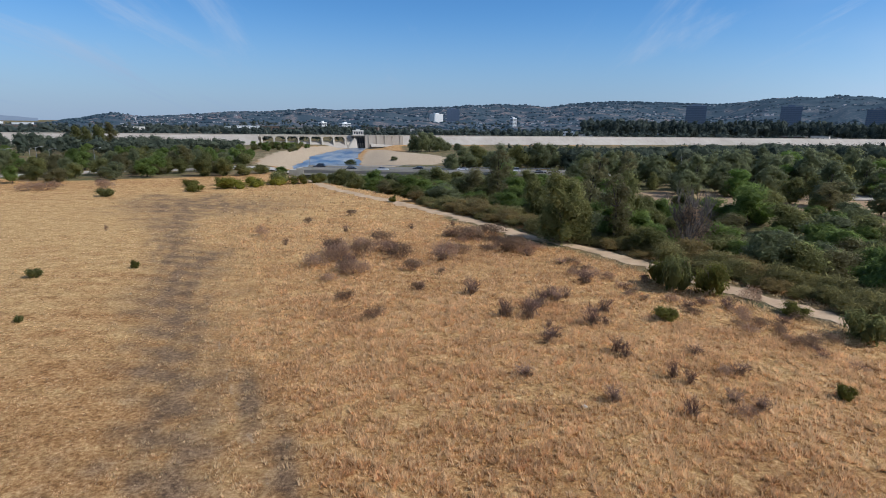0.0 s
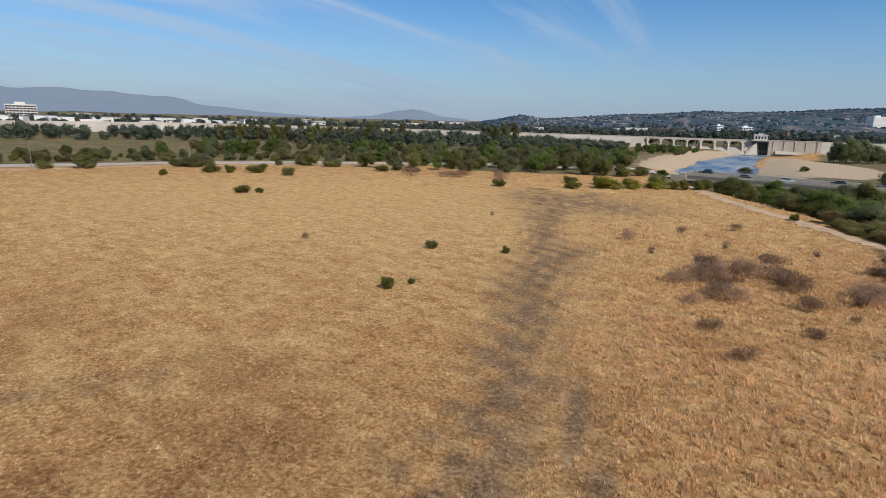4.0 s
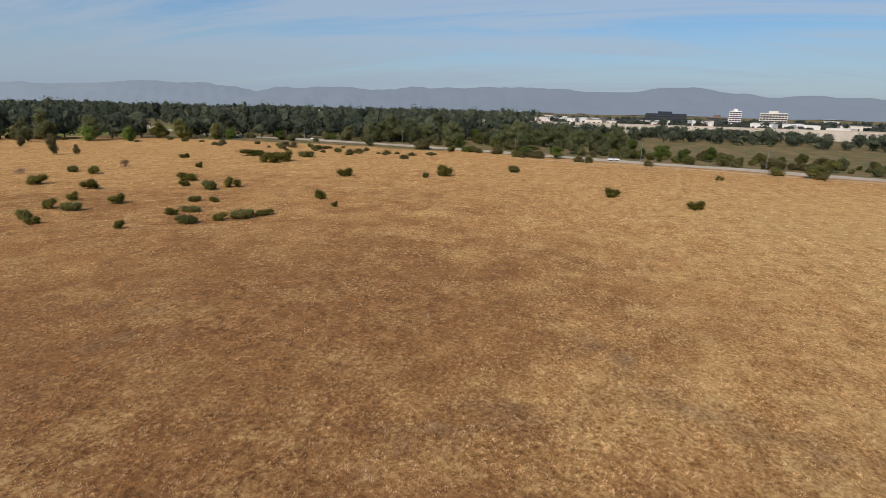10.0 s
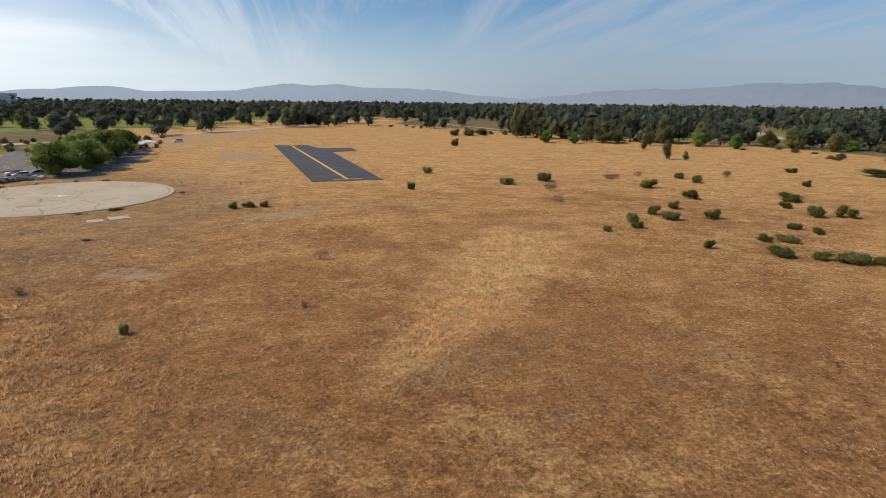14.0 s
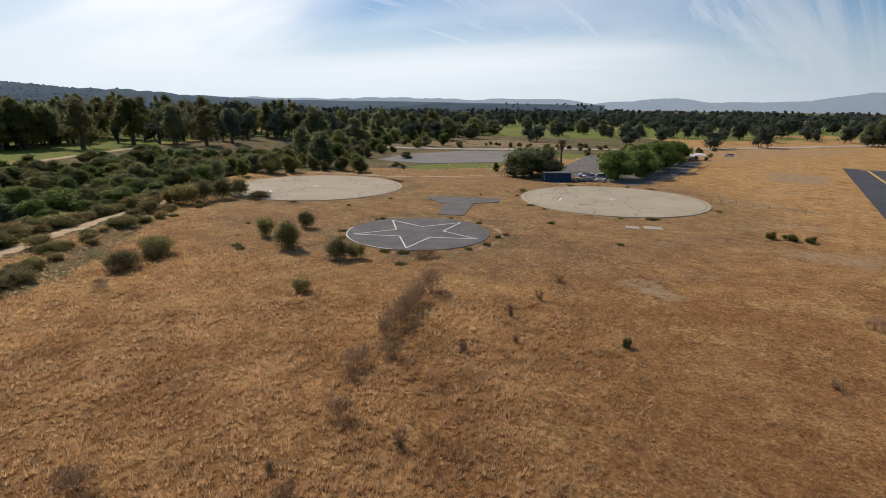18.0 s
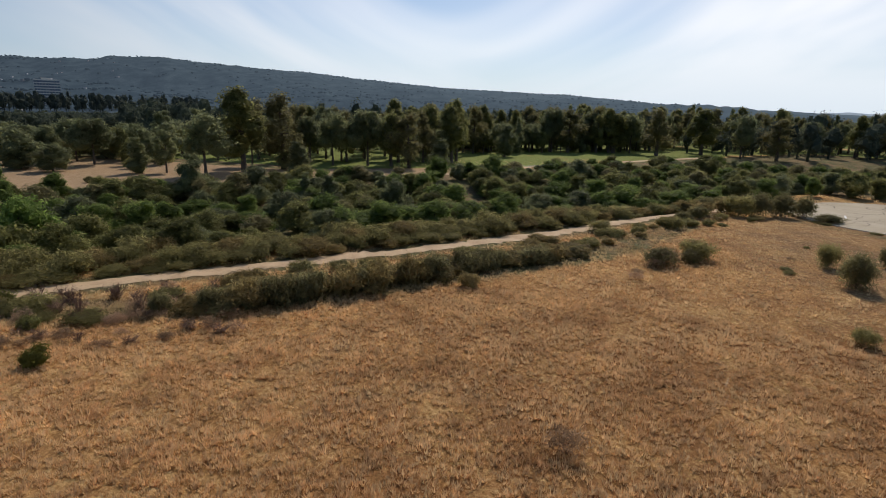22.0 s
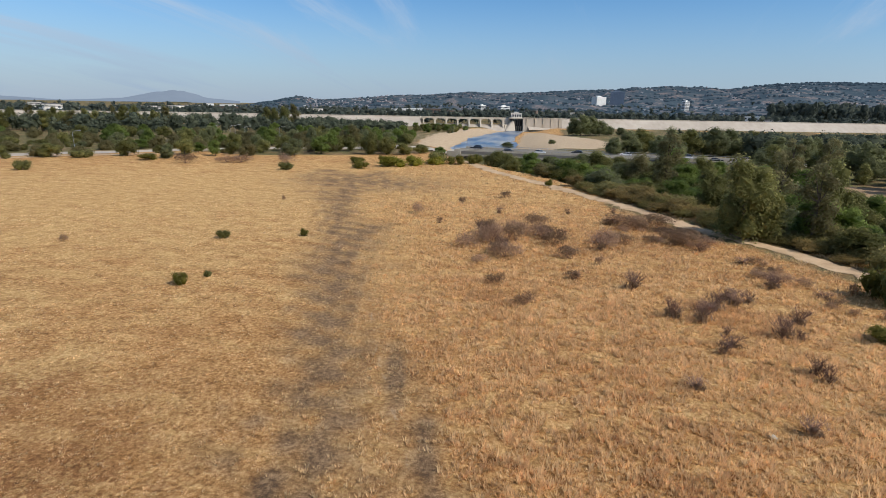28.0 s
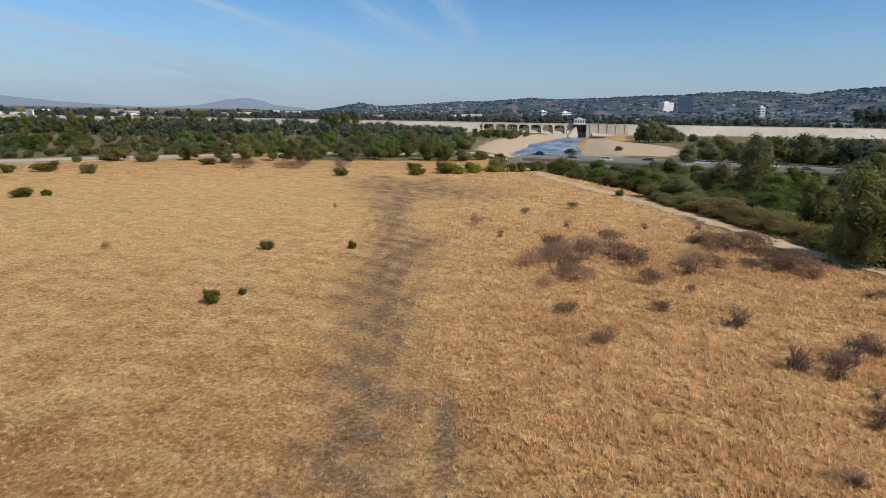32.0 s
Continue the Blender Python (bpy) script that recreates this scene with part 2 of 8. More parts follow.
PAINT_YELLOW = material("yellow_paint", ((0.5, 0.3, 0.05), (0.62, 0.4, 0.09), (0.7, 0.48, 0.16)), scale=0.7, bump=0.05)
CRACK = material("crack_filler", ((0.1, 0.085, 0.06), (0.15, 0.13, 0.09), (0.2, 0.17, 0.12)), scale=1.0, bump=0)
STEEL = material("galvanised_steel", ((0.3, 0.3, 0.3), (0.4, 0.4, 0.4), (0.48, 0.48, 0.48)), scale=4, rough=0.5, bump=0.05, metal=0.6)
DARK_STEEL = material("dark_steel", ((0.02, 0.022, 0.025), (0.035, 0.037, 0.04), (0.06, 0.06, 0.062)), scale=2, rough=0.5, bump=0.1)
STUCCO = material("pale_stucco", ((0.5, 0.46, 0.4), (0.62, 0.58, 0.52), (0.72, 0.69, 0.64)), scale=0.3, bump=0.1)
WHITE_WALL = material("white_cladding", ((0.62, 0.62, 0.6), (0.72, 0.72, 0.7), (0.8, 0.8, 0.79)), scale=0.1, bump=0.05)
DARK_GLASS = material("dark_glass", ((0.015, 0.02, 0.03), (0.025, 0.032, 0.045), (0.04, 0.05, 0.065)), scale=0.2, rough=0.15, bump=0, spec=0.6)
BROWN_WALL = material("brown_cladding", ((0.1, 0.075, 0.055), (0.15, 0.11, 0.085), (0.2, 0.155, 0.12)), scale=0.2, bump=0.1)
BLUE_WALL = material("blue_cladding", ((0.016, 0.036, 0.08), (0.022, 0.05, 0.11), (0.034, 0.07, 0.145)), scale=0.8, bump=0.1)
ROOF_GREY = material("grey_roof", ((0.1, 0.1, 0.1), (0.15, 0.15, 0.15), (0.2, 0.2, 0.2)), scale=0.5, bump=0.1)
# far slopes and houses: haze tinted into the base colours, emission added below
HILL = material("hazy_hill_brush", ((0.016, 0.026, 0.034), (0.026, 0.04, 0.05), (0.042, 0.06, 0.07), (0.07, 0.088, 0.095)), scale=0.018, rough=1.0, bump=0.0, detail=9, spec=0.0)
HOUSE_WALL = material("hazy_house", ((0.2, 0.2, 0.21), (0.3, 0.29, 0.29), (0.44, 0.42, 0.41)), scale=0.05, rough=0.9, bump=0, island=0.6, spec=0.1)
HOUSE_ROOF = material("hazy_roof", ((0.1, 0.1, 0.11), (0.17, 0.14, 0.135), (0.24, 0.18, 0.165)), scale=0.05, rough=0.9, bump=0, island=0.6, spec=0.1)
# the settled slopes: the same haze-tinted brush with tan cuts and bare banks, where the mesh is marked
hn, hl = HILL.node_tree.nodes, HILL.node_tree.links
town_ramp, town_at, town_mix = hn.new("ShaderNodeValToRGB"), hn.new("ShaderNodeAttribute"), hn.new("ShaderNodeMix")
town_at.attribute_name, town_mix.data_type = "town", "RGBA"
for _ in range(2):
    town_ramp.color_ramp.elements.new(0.5)
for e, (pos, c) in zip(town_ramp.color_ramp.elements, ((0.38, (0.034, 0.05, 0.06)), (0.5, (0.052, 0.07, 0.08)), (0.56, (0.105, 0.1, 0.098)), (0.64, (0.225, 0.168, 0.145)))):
    e.position, e.color = pos, (*c, 1)
hill_ramp = hn["Principled BSDF"].inputs["Base Color"].links[0].from_socket
hl.new(hill_ramp.node.inputs[0].links[0].from_socket, town_ramp.inputs[0])
hl.new(town_at.outputs["Fac"], town_mix.inputs["Factor"])
hl.new(hill_ramp, town_mix.inputs["A"])
hl.new(town_ramp.outputs[0], town_mix.inputs["B"])
hl.new(town_mix.outputs["Result"], hn["Principled BSDF"].inputs["Base Color"])
# dim base only; the range's blue-grey is airlight put into its emission
MOUNTAIN = material("hazy_mountain", ((0.03, 0.036, 0.042), (0.04, 0.046, 0.052), (0.05, 0.056, 0.062)), scale=0.002, rough=1.0, bump=0.0, detail=8, spec=0.0)


def emit_haze(m, away, sunward, reach=3000, bend=1.0):
    """Puts airlight into a far backdrop's emission colour, stronger towards the sun."""
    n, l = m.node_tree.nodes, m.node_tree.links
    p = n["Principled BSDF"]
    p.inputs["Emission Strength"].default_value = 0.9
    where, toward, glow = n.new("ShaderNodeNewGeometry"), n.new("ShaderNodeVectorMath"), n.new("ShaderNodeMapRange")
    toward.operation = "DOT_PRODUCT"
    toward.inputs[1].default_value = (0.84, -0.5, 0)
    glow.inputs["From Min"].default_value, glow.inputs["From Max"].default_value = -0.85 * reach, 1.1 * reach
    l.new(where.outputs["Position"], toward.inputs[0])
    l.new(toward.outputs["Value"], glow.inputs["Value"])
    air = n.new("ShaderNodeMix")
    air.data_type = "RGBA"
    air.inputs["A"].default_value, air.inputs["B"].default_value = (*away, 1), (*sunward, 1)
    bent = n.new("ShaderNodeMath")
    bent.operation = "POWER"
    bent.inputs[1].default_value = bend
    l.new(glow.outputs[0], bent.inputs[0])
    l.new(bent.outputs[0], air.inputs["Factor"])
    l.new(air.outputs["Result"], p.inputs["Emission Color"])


# backdrop glow: distance haze emitted by the hills, houses and mountains themselves
emit_haze(MOUNTAIN, (0.195, 0.245, 0.315), (0.33, 0.41, 0.5))
emit_haze(HILL, (0.012, 0.02, 0.032), (0.1, 0.132, 0.162), 2600, 2.4)
# hill trees get the same haze tint and glow as the slopes
HILL_LEAF = material("hazy_hill_leaf", ((0.022, 0.036, 0.046), (0.034, 0.052, 0.06), (0.052, 0.072, 0.078)), scale=0.01, rough=1.0, bump=0, island=0.5, spec=0.0)
emit_haze(HILL_LEAF, (0.012, 0.02, 0.032), (0.1, 0.132, 0.162), 2600, 2.4)
emit_haze(HOUSE_WALL, (0.012, 0.02, 0.032), (0.1, 0.132, 0.162), 2600, 2.4)
emit_haze(HOUSE_ROOF, (0.012, 0.02, 0.032), (0.1, 0.132, 0.162), 2600, 2.4)
# city trees: distance haze is mixed into this greyer, bluer leaf colour
CITY_LEAF = material("hazy_city_leaf", ((0.05, 0.066, 0.06), (0.075, 0.09, 0.075), (0.105, 0.12, 0.09)), scale=0.02, rough=0.9, bump=0, island=0.45, spec=0.1, back_light=0.4)
# far offices: haze put into the base colours, paler and bluer than near glass
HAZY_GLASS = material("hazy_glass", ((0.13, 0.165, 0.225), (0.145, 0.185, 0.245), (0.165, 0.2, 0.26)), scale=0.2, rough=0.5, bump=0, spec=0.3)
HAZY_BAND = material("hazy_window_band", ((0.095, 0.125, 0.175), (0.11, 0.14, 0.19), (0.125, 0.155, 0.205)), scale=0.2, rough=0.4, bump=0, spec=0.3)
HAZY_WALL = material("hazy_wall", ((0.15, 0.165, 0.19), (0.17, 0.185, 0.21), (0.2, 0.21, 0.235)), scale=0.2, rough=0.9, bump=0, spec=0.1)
# woods past the field: leaf colour lifted towards grey-blue to carry haze
FAR_LEAF = material("hazy_far_leaf", ((0.056, 0.07, 0.052), (0.088, 0.104, 0.07), (0.128, 0.142, 0.09)), scale=0.02, rough=0.9, bump=0, island=0.45, spec=0.1, back_light=0.4)


def car_paint(name, c):
    return material(name, (tuple(0.9 * v for v in c), c, tuple(min(1, 1.1 * v) for v in c)), scale=1.0, rough=0.3, bump=0, spec=0.5)


CAR_PAINTS = [car_paint("white_car", (0.7, 0.7, 0.7)), car_paint("black_car", (0.02, 0.02, 0.022)), car_paint("silver_car", (0.4, 0.41, 0.42)), car_paint("red_car", (0.35, 0.03, 0.03)), car_paint("grey_car", (0.12, 0.12, 0.13))]
TYRE = material("tyre", ((0.015, 0.015, 0.015), (0.02, 0.02, 0.02), (0.03, 0.03, 0.03)), scale=5, bump=0)

water = bpy.data.materials.new("river_water")
water.use_nodes = True
wp = water.node_tree.nodes["Principled BSDF"]
wp.inputs["Base Color"].default_value = (0.035, 0.06, 0.085, 1)
wp.inputs["Roughness"].default_value = 0.3
wp.inputs["Specular IOR Level"].default_value = 0.3
wno, wbu = water.node_tree.nodes.new("ShaderNodeTexNoise"), water.node_tree.nodes.new("ShaderNodeBump")
wno.inputs["Scale"].default_value, wno.inputs["Detail"].default_value = 0.35, 6
wtc = water.node_tree.nodes.new("ShaderNodeTexCoord")
water.node_tree.links.new(wtc.outputs["Object"], wno.inputs["Vector"])
water.node_tree.links.new(wno.outputs["Fac"], wbu.inputs["Height"])
wbu.inputs["Strength"].default_value, wbu.inputs["Distance"].default_value = 0.9, 0.6
water.node_tree.links.new(wbu.outputs[0], wp.inputs["Normal"])

foam, fno, fmx = water.node_tree.nodes.new("ShaderNodeValToRGB"), water.node_tree.nodes.new("ShaderNodeTexNoise"), water.node_tree.nodes.new("ShaderNodeMapping")
fmx.inputs["Scale"].default_value = (1.0, 0.35, 1)
fno.inputs["Scale"].default_value, fno.inputs["Detail"].default_value, fno.inputs["Roughness"].default_value = 0.09, 8, 0.7
water.node_tree.links.new(wtc.outputs["Object"], fmx.inputs[0])
water.node_tree.links.new(fmx.outputs[0], fno.inputs["Vector"])
for e, (pos, c) in zip((foam.color_ramp.elements[0], foam.color_ramp.elements[1], foam.color_ramp.elements.new(0.62)), ((0.42, (0.05, 0.1, 0.18)), (0.54, (0.1, 0.16, 0.24)), (0.63, (0.42, 0.4, 0.34)))):
    e.position, e.color = pos, (*c, 1)
water.node_tree.links.new(fno.outputs["Fac"], foam.inputs[0])
water.node_tree.links.new(foam.outputs[0], wp.inputs["Base Color"])

# ground: dry grass, bare soil, lawn, sand and scrub by masks painted on the mesh
ground_mat = bpy.data.materials.new("dry_field")
ground_mat.use_nodes = True
gn, gl = ground_mat.node_tree.nodes, ground_mat.node_tree.links
gp = gn["Principled BSDF"]
gp.inputs["Roughness"].default_value, gp.inputs["Specular IOR Level"].default_value = 0.95, 0.1
gtc = gn.new("ShaderNodeTexCoord")


def gnoise(scale, detail=6.0, rough=0.6, stretch=None):
    k = gn.new("ShaderNodeTexNoise")
    k.inputs["Scale"].default_value, k.inputs["Detail"].default_value, k.inputs["Roughness"].default_value = scale, detail, rough
    if stretch:
        mp = gn.new("ShaderNodeMapping")
        mp.inputs["Scale"].default_value = stretch
        gl.new(gtc.outputs["Object"], mp.inputs[0])
        gl.new(mp.outputs[0], k.inputs["Vector"])
    else:
        gl.new(gtc.outputs["Object"], k.inputs["Vector"])
    return k.outputs["Fac"]


def gramp(fac, *stops):
    r = gn.new("ShaderNodeValToRGB")
    while len(r.color_ramp.elements) < len(stops):
        r.color_ramp.elements.new(0.5)
    for e, (pos, c) in zip(r.color_ramp.elements, stops):
        e.position, e.color = pos, (*c, 1)
    gl.new(fac, r.inputs[0])
    return r.outputs[0]


def gmix(fac, a, b):
    k = gn.new("ShaderNodeMix")
    k.data_type = "RGBA"
    gl.new(fac, k.inputs["Factor"])
    gl.new(a, k.inputs["A"])
    gl.new(b, k.inputs["B"])
    return k.outputs["Result"]


def gmath(op, a, b, clamp=False):
    k = gn.new("ShaderNodeMath")
    k.operation, k.use_clamp = op, clamp
    for i, v in enumerate((a, b)):
        if isinstance(v, (int, float)):
            k.inputs[i].default_value = v
        else:
            gl.new(v, k.inputs[i])
    return k.outputs[0]


wide, mid, fine, tiny = gnoise(0.03, 7, 0.65), gnoise(0.16, 7, 0.65), gnoise(0.55, 8, 0.75), gnoise(3.2, 6, 0.75)
grain = gmath("ADD", gmath("MULTIPLY", fine, 0.6), gmath("MULTIPLY", gmath("SUBTRACT", tiny, 0.268), 0.85))
straw = gramp(grain, (0.35, (0.18, 0.084, 0.029)), (0.46, (0.355, 0.182, 0.065)), (0.54, (0.49, 0.268, 0.103)), (0.65, (0.69, 0.44, 0.2)))
rusty = gramp(grain, (0.35, (0.11, 0.048, 0.017)), (0.47, (0.235, 0.11, 0.041)), (0.56, (0.33, 0.162, 0.062)), (0.65, (0.49, 0.27, 0.108)))
bare = gramp(grain, (0.38, (0.1, 0.062, 0.036)), (0.5, (0.205, 0.126, 0.066)), (0.62, (0.37, 0.24, 0.13)))
lawn = gramp(grain, (0.3, (0.12, 0.145, 0.032)), (0.5, (0.18, 0.208, 0.05)), (0.7, (0.245, 0.265, 0.075)))
sand = gramp(grain, (0.3, (0.37, 0.265, 0.16)), (0.5, (0.47, 0.355, 0.23)), (0.7, (0.55, 0.435, 0.3)))
clay = gramp(grain, (0.3, (0.265, 0.168, 0.088)), (0.5, (0.38, 0.255, 0.145)), (0.7, (0.48, 0.34, 0.205)))
weedy = gnoise(0.09, 7, 0.7)
scrub_green = gramp(grain, (0.3, (0.06, 0.06, 0.026)), (0.5, (0.125, 0.115, 0.05)), (0.7, (0.2, 0.175, 0.08)))
scrub_dry = gramp(grain, (0.3, (0.11, 0.072, 0.036)), (0.5, (0.22, 0.148, 0.074)), (0.7, (0.35, 0.24, 0.125)))
masks, masks2 = gn.new("ShaderNodeAttribute"), gn.new("ShaderNodeAttribute")
masks.attribute_name, masks2.attribute_name = "cover", "cover2"
ms, ms2 = gn.new("ShaderNodeSeparateColor"), gn.new("ShaderNodeSeparateColor")
gl.new(masks.outputs["Color"], ms.inputs[0])
gl.new(masks2.outputs["Color"], ms2.inputs[0])


def ragged(mask, low=0.35, high=0.65):
    k = gn.new("ShaderNodeMapRange")
    k.interpolation_type = "SMOOTHSTEP"
    k.inputs["From Min"].default_value, k.inputs["From Max"].default_value = low, high
    gl.new(gmath("ADD", mask, gmath("MULTIPLY", gmath("SUBTRACT", gmath("ADD", gmath("MULTIPLY", mid, 0.55), gmath("MULTIPLY", fine, 0.45)), 0.5), 1.1)), k.inputs["Value"])
    return k.outputs[0]


patchy = gmath("ADD", gmath("MULTIPLY", gmath("ADD", gmath("MULTIPLY", wide, 0.35), gmath("MULTIPLY", mid, 0.35)), 1.0), gmath("MULTIPLY", fine, 0.3))
rust_mask = gmath("ADD", ms2.outputs[0], gmath("MULTIPLY", gmath("SUBTRACT", patchy, 0.5), 5.0))
base = gmix(ragged(rust_mask, 0.15, 0.85), straw, rusty)
fleck = gn.new("ShaderNodeMapRange")
fleck.interpolation_type = "SMOOTHSTEP"
for k, v in (("From Min", 0.5), ("From Max", 0.59), ("To Min", 0.0), ("To Max", 0.88)):
    fleck.inputs[k].default_value = v
gl.new(gmath("ADD", gmath("MULTIPLY", gnoise(1.9, 8, 0.82), 0.55), gmath("MULTIPLY", gnoise(0.11, 8, 0.7), 0.45)), fleck.inputs["Value"])
pale = gramp(grain, (0.36, (0.33, 0.185, 0.068)), (0.5, (0.55, 0.345, 0.138)), (0.64, (0.72, 0.5, 0.235)))
fewer = gmath("SUBTRACT", 1.1, gmath("MULTIPLY", ms2.outputs[0], 0.45), True)
base = gmix(gmath("MULTIPLY", fleck.outputs[0], fewer), base, pale)
bleached = gn.new("ShaderNodeMapRange")
for k, v in (("From Min", 0.25), ("From Max", -0.75), ("To Min", 0.0), ("To Max", 0.8)):
    bleached.inputs[k].default_value = v
gl.new(gmath("ADD", ms2.outputs[0], gmath("MULTIPLY", gmath("SUBTRACT", gnoise(0.22, 8, 0.72, (0.55, 1.5, 1)), 0.5), 5.5)), bleached.inputs["Value"])
base = gmix(bleached.outputs[0], base, pale)
base = gmix(ragged(ms.outputs[0], 0.15, 0.9), base, bare)
thin_weed = gn.new("ShaderNodeMapRange")
thin_weed.interpolation_type = "SMOOTHSTEP"
thin_weed.inputs["From Min"].default_value, thin_weed.inputs["From Max"].default_value = 0.44, 0.6
gl.new(weedy, thin_weed.inputs["Value"])
base = gmix(ragged(ms2.outputs[1], 0.35, 0.65), base, gmix(thin_weed.outputs[0], scrub_green, scrub_dry))
base = gmix(ragged(ms.outputs[1], 0.45, 0.55), base, lawn)
base = gmix(ragged(ms.outputs[2], 0.4, 0.6), base, sand)
base = gmix(ragged(ms2.outputs[2], 0.4, 0.6), base, clay)
gl.new(base, gp.inputs["Base Color"])
gb = gn.new("ShaderNodeBump")
gb.inputs["Strength"].default_value, gb.inputs["Distance"].default_value = 0.8, 0.35
gl.new(grain, gb.inputs["Height"])
gl.new(gb.outputs[0], gp.inputs["Normal"])

# the same colours for blades of grass, which let some light through
grass_mat = ground_mat.copy()
grass_mat.name = "dry_grass"
bn, bl = grass_mat.node_tree.nodes, grass_mat.node_tree.links
bp = bn["Principled BSDF"]
tone = bp.inputs["Base Color"].links[0].from_socket
straw_tone, light = bn.new("ShaderNodeMix"), bn.new("ShaderNodeHueSaturation")
straw_tone.data_type = "RGBA"
straw_tone.inputs["B"].default_value = (0.66, 0.468, 0.235, 1)
spots, spot_range = bn.new("ShaderNodeTexNoise"), bn.new("ShaderNodeMapRange")
spots.inputs["Scale"].default_value, spots.inputs["Detail"].default_value, spots.inputs["Roughness"].default_value = 0.13, 7, 0.68
spot_range.inputs["From Min"].default_value, spot_range.inputs["From Max"].default_value = 0.38, 0.6
spot_range.inputs["To Min"].default_value, spot_range.inputs["To Max"].default_value = 0.24, 0.8
bl.new(bn["Texture Coordinate"].outputs["Object"], spots.inputs["Vector"])
bl.new(spots.outputs["Fac"], spot_range.inputs["Value"])
rust_at, rust_split, fade, held = bn.new("ShaderNodeAttribute"), bn.new("ShaderNodeSeparateColor"), bn.new("ShaderNodeMapRange"), bn.new("ShaderNodeMath")
rust_at.attribute_name = "cover2"
fade.inputs["To Min"].default_value, fade.inputs["To Max"].default_value = 1.0, 0.82
held.operation = "MULTIPLY"
bl.new(rust_at.outputs["Color"], rust_split.inputs[0])
bl.new(rust_split.outputs[0], fade.inputs["Value"])
bl.new(spot_range.outputs[0], held.inputs[0])
bl.new(fade.outputs[0], held.inputs[1])
bl.new(held.outputs[0], straw_tone.inputs["Factor"])
light.inputs["Saturation"].default_value = 0.92
tuft_at, tuft_tone = bn.new("ShaderNodeAttribute"), bn.new("ShaderNodeMapRange")
tuft_at.attribute_name = "tuft"
tuft_tone.inputs["To Min"].default_value, tuft_tone.inputs["To Max"].default_value = 1.1, 1.6
bl.new(tuft_at.outputs["Fac"], tuft_tone.inputs["Value"])
bl.new(tuft_tone.outputs[0], light.inputs["Value"])
bl.new(tone, straw_tone.inputs["A"])
bl.new(straw_tone.outputs["Result"], light.inputs["Color"])
bl.new(light.outputs[0], bp.inputs["Base Color"])
for link in list(bp.inputs["Normal"].links):
    bl.remove(link)
thin, both = bn.new("ShaderNodeBsdfTranslucent"), bn.new("ShaderNodeMixShader")
both.inputs[0].default_value = 0.55
bl.new(light.outputs[0], thin.inputs[0])
bl.new(bp.outputs[0], both.inputs[1])
bl.new(thin.outputs[0], both.inputs[2])
bl.new(both.outputs[0], bn["Material Output"].inputs[0])

# ---- mesh helpers ----
rng = np.random.default_rng(7)


def mesh_of(name, verts, faces, mats, index=None, smooth=False):
    """A mesh from arrays; faces is one array of triangles or quads, or a list of polygons."""
    me = bpy.data.meshes.new(name)
    verts = np.asarray(verts, np.float32).reshape(-1, 3)
    if isinstance(faces, np.ndarray):
        k = faces.shape[1]
        me.vertices.add(len(verts))
        me.vertices.foreach_set("co", verts.ravel())
        me.loops.add(faces.size)
        me.loops.foreach_set("vertex_index", faces.astype(np.int32).ravel())
        me.polygons.add(len(faces))
        me.polygons.foreach_set("loop_start", np.arange(0, faces.size, k, dtype=np.int32))
        me.update(calc_edges=True)
    else:
        me.from_pydata(verts.tolist(), [], faces)
    for m in mats if isinstance(mats, (list, tuple)) else (mats,):
        me.materials.append(m)
    if index is not None:
        me.polygons.foreach_set("material_index", np.asarray(index, np.int32))
    me.polygons.foreach_set("use_smooth", np.full(len(me.polygons), smooth))
    me.update()
    return me


def part(name, me, parent=None, label="", at=None):
    """Links a mesh as one object, under its thing where one is given."""
    ob = new(name, me)
    ob.parent = parent
    if at is not None:
        ob.matrix_basis = at
    return tagged(ob, label)


def empty(name, m=None):
    ob = new(name)
    if m is not None:
        ob.matrix_basis = m
    return ob


def box(x0, x1, y0, y1, z0, z1, bevel=0.0):
    """Verts and faces of a box, with its upright and top edges cut where a bevel is given."""
    b = bevel
    v = [(x0, y0, z0), (x1, y0, z0), (x1, y1, z0), (x0, y1, z0)]
    if not b:
        v += [(x0, y0, z1), (x1, y0, z1), (x1, y1, z1), (x0, y1, z1)]
        return v, [(3, 2, 1, 0), (4, 5, 6, 7), (0, 1, 5, 4), (1, 2, 6, 5), (2, 3, 7, 6), (3, 0, 4, 7)]
    v += [(x0, y0, z1 - b), (x1, y0, z1 - b), (x1, y1, z1 - b), (x0, y1, z1 - b), (x0 + b, y0 + b, z1), (x1 - b, y0 + b, z1), (x1 - b, y1 - b, z1), (x0 + b, y1 - b, z1)]
    return v, [(3, 2, 1, 0), (8, 9, 10, 11)] + [(i, (i + 1) % 4, 4 + (i + 1) % 4, 4 + i) for i in range(4)] + [(4 + i, 4 + (i + 1) % 4, 8 + (i + 1) % 4, 8 + i) for i in range(4)]


def joined(*pieces):
    v, f = [], []
    for pv, pf in pieces:
        n = len(v)
        v += list(pv)
        f += [tuple(i + n for i in p) for p in pf]
    return v, f


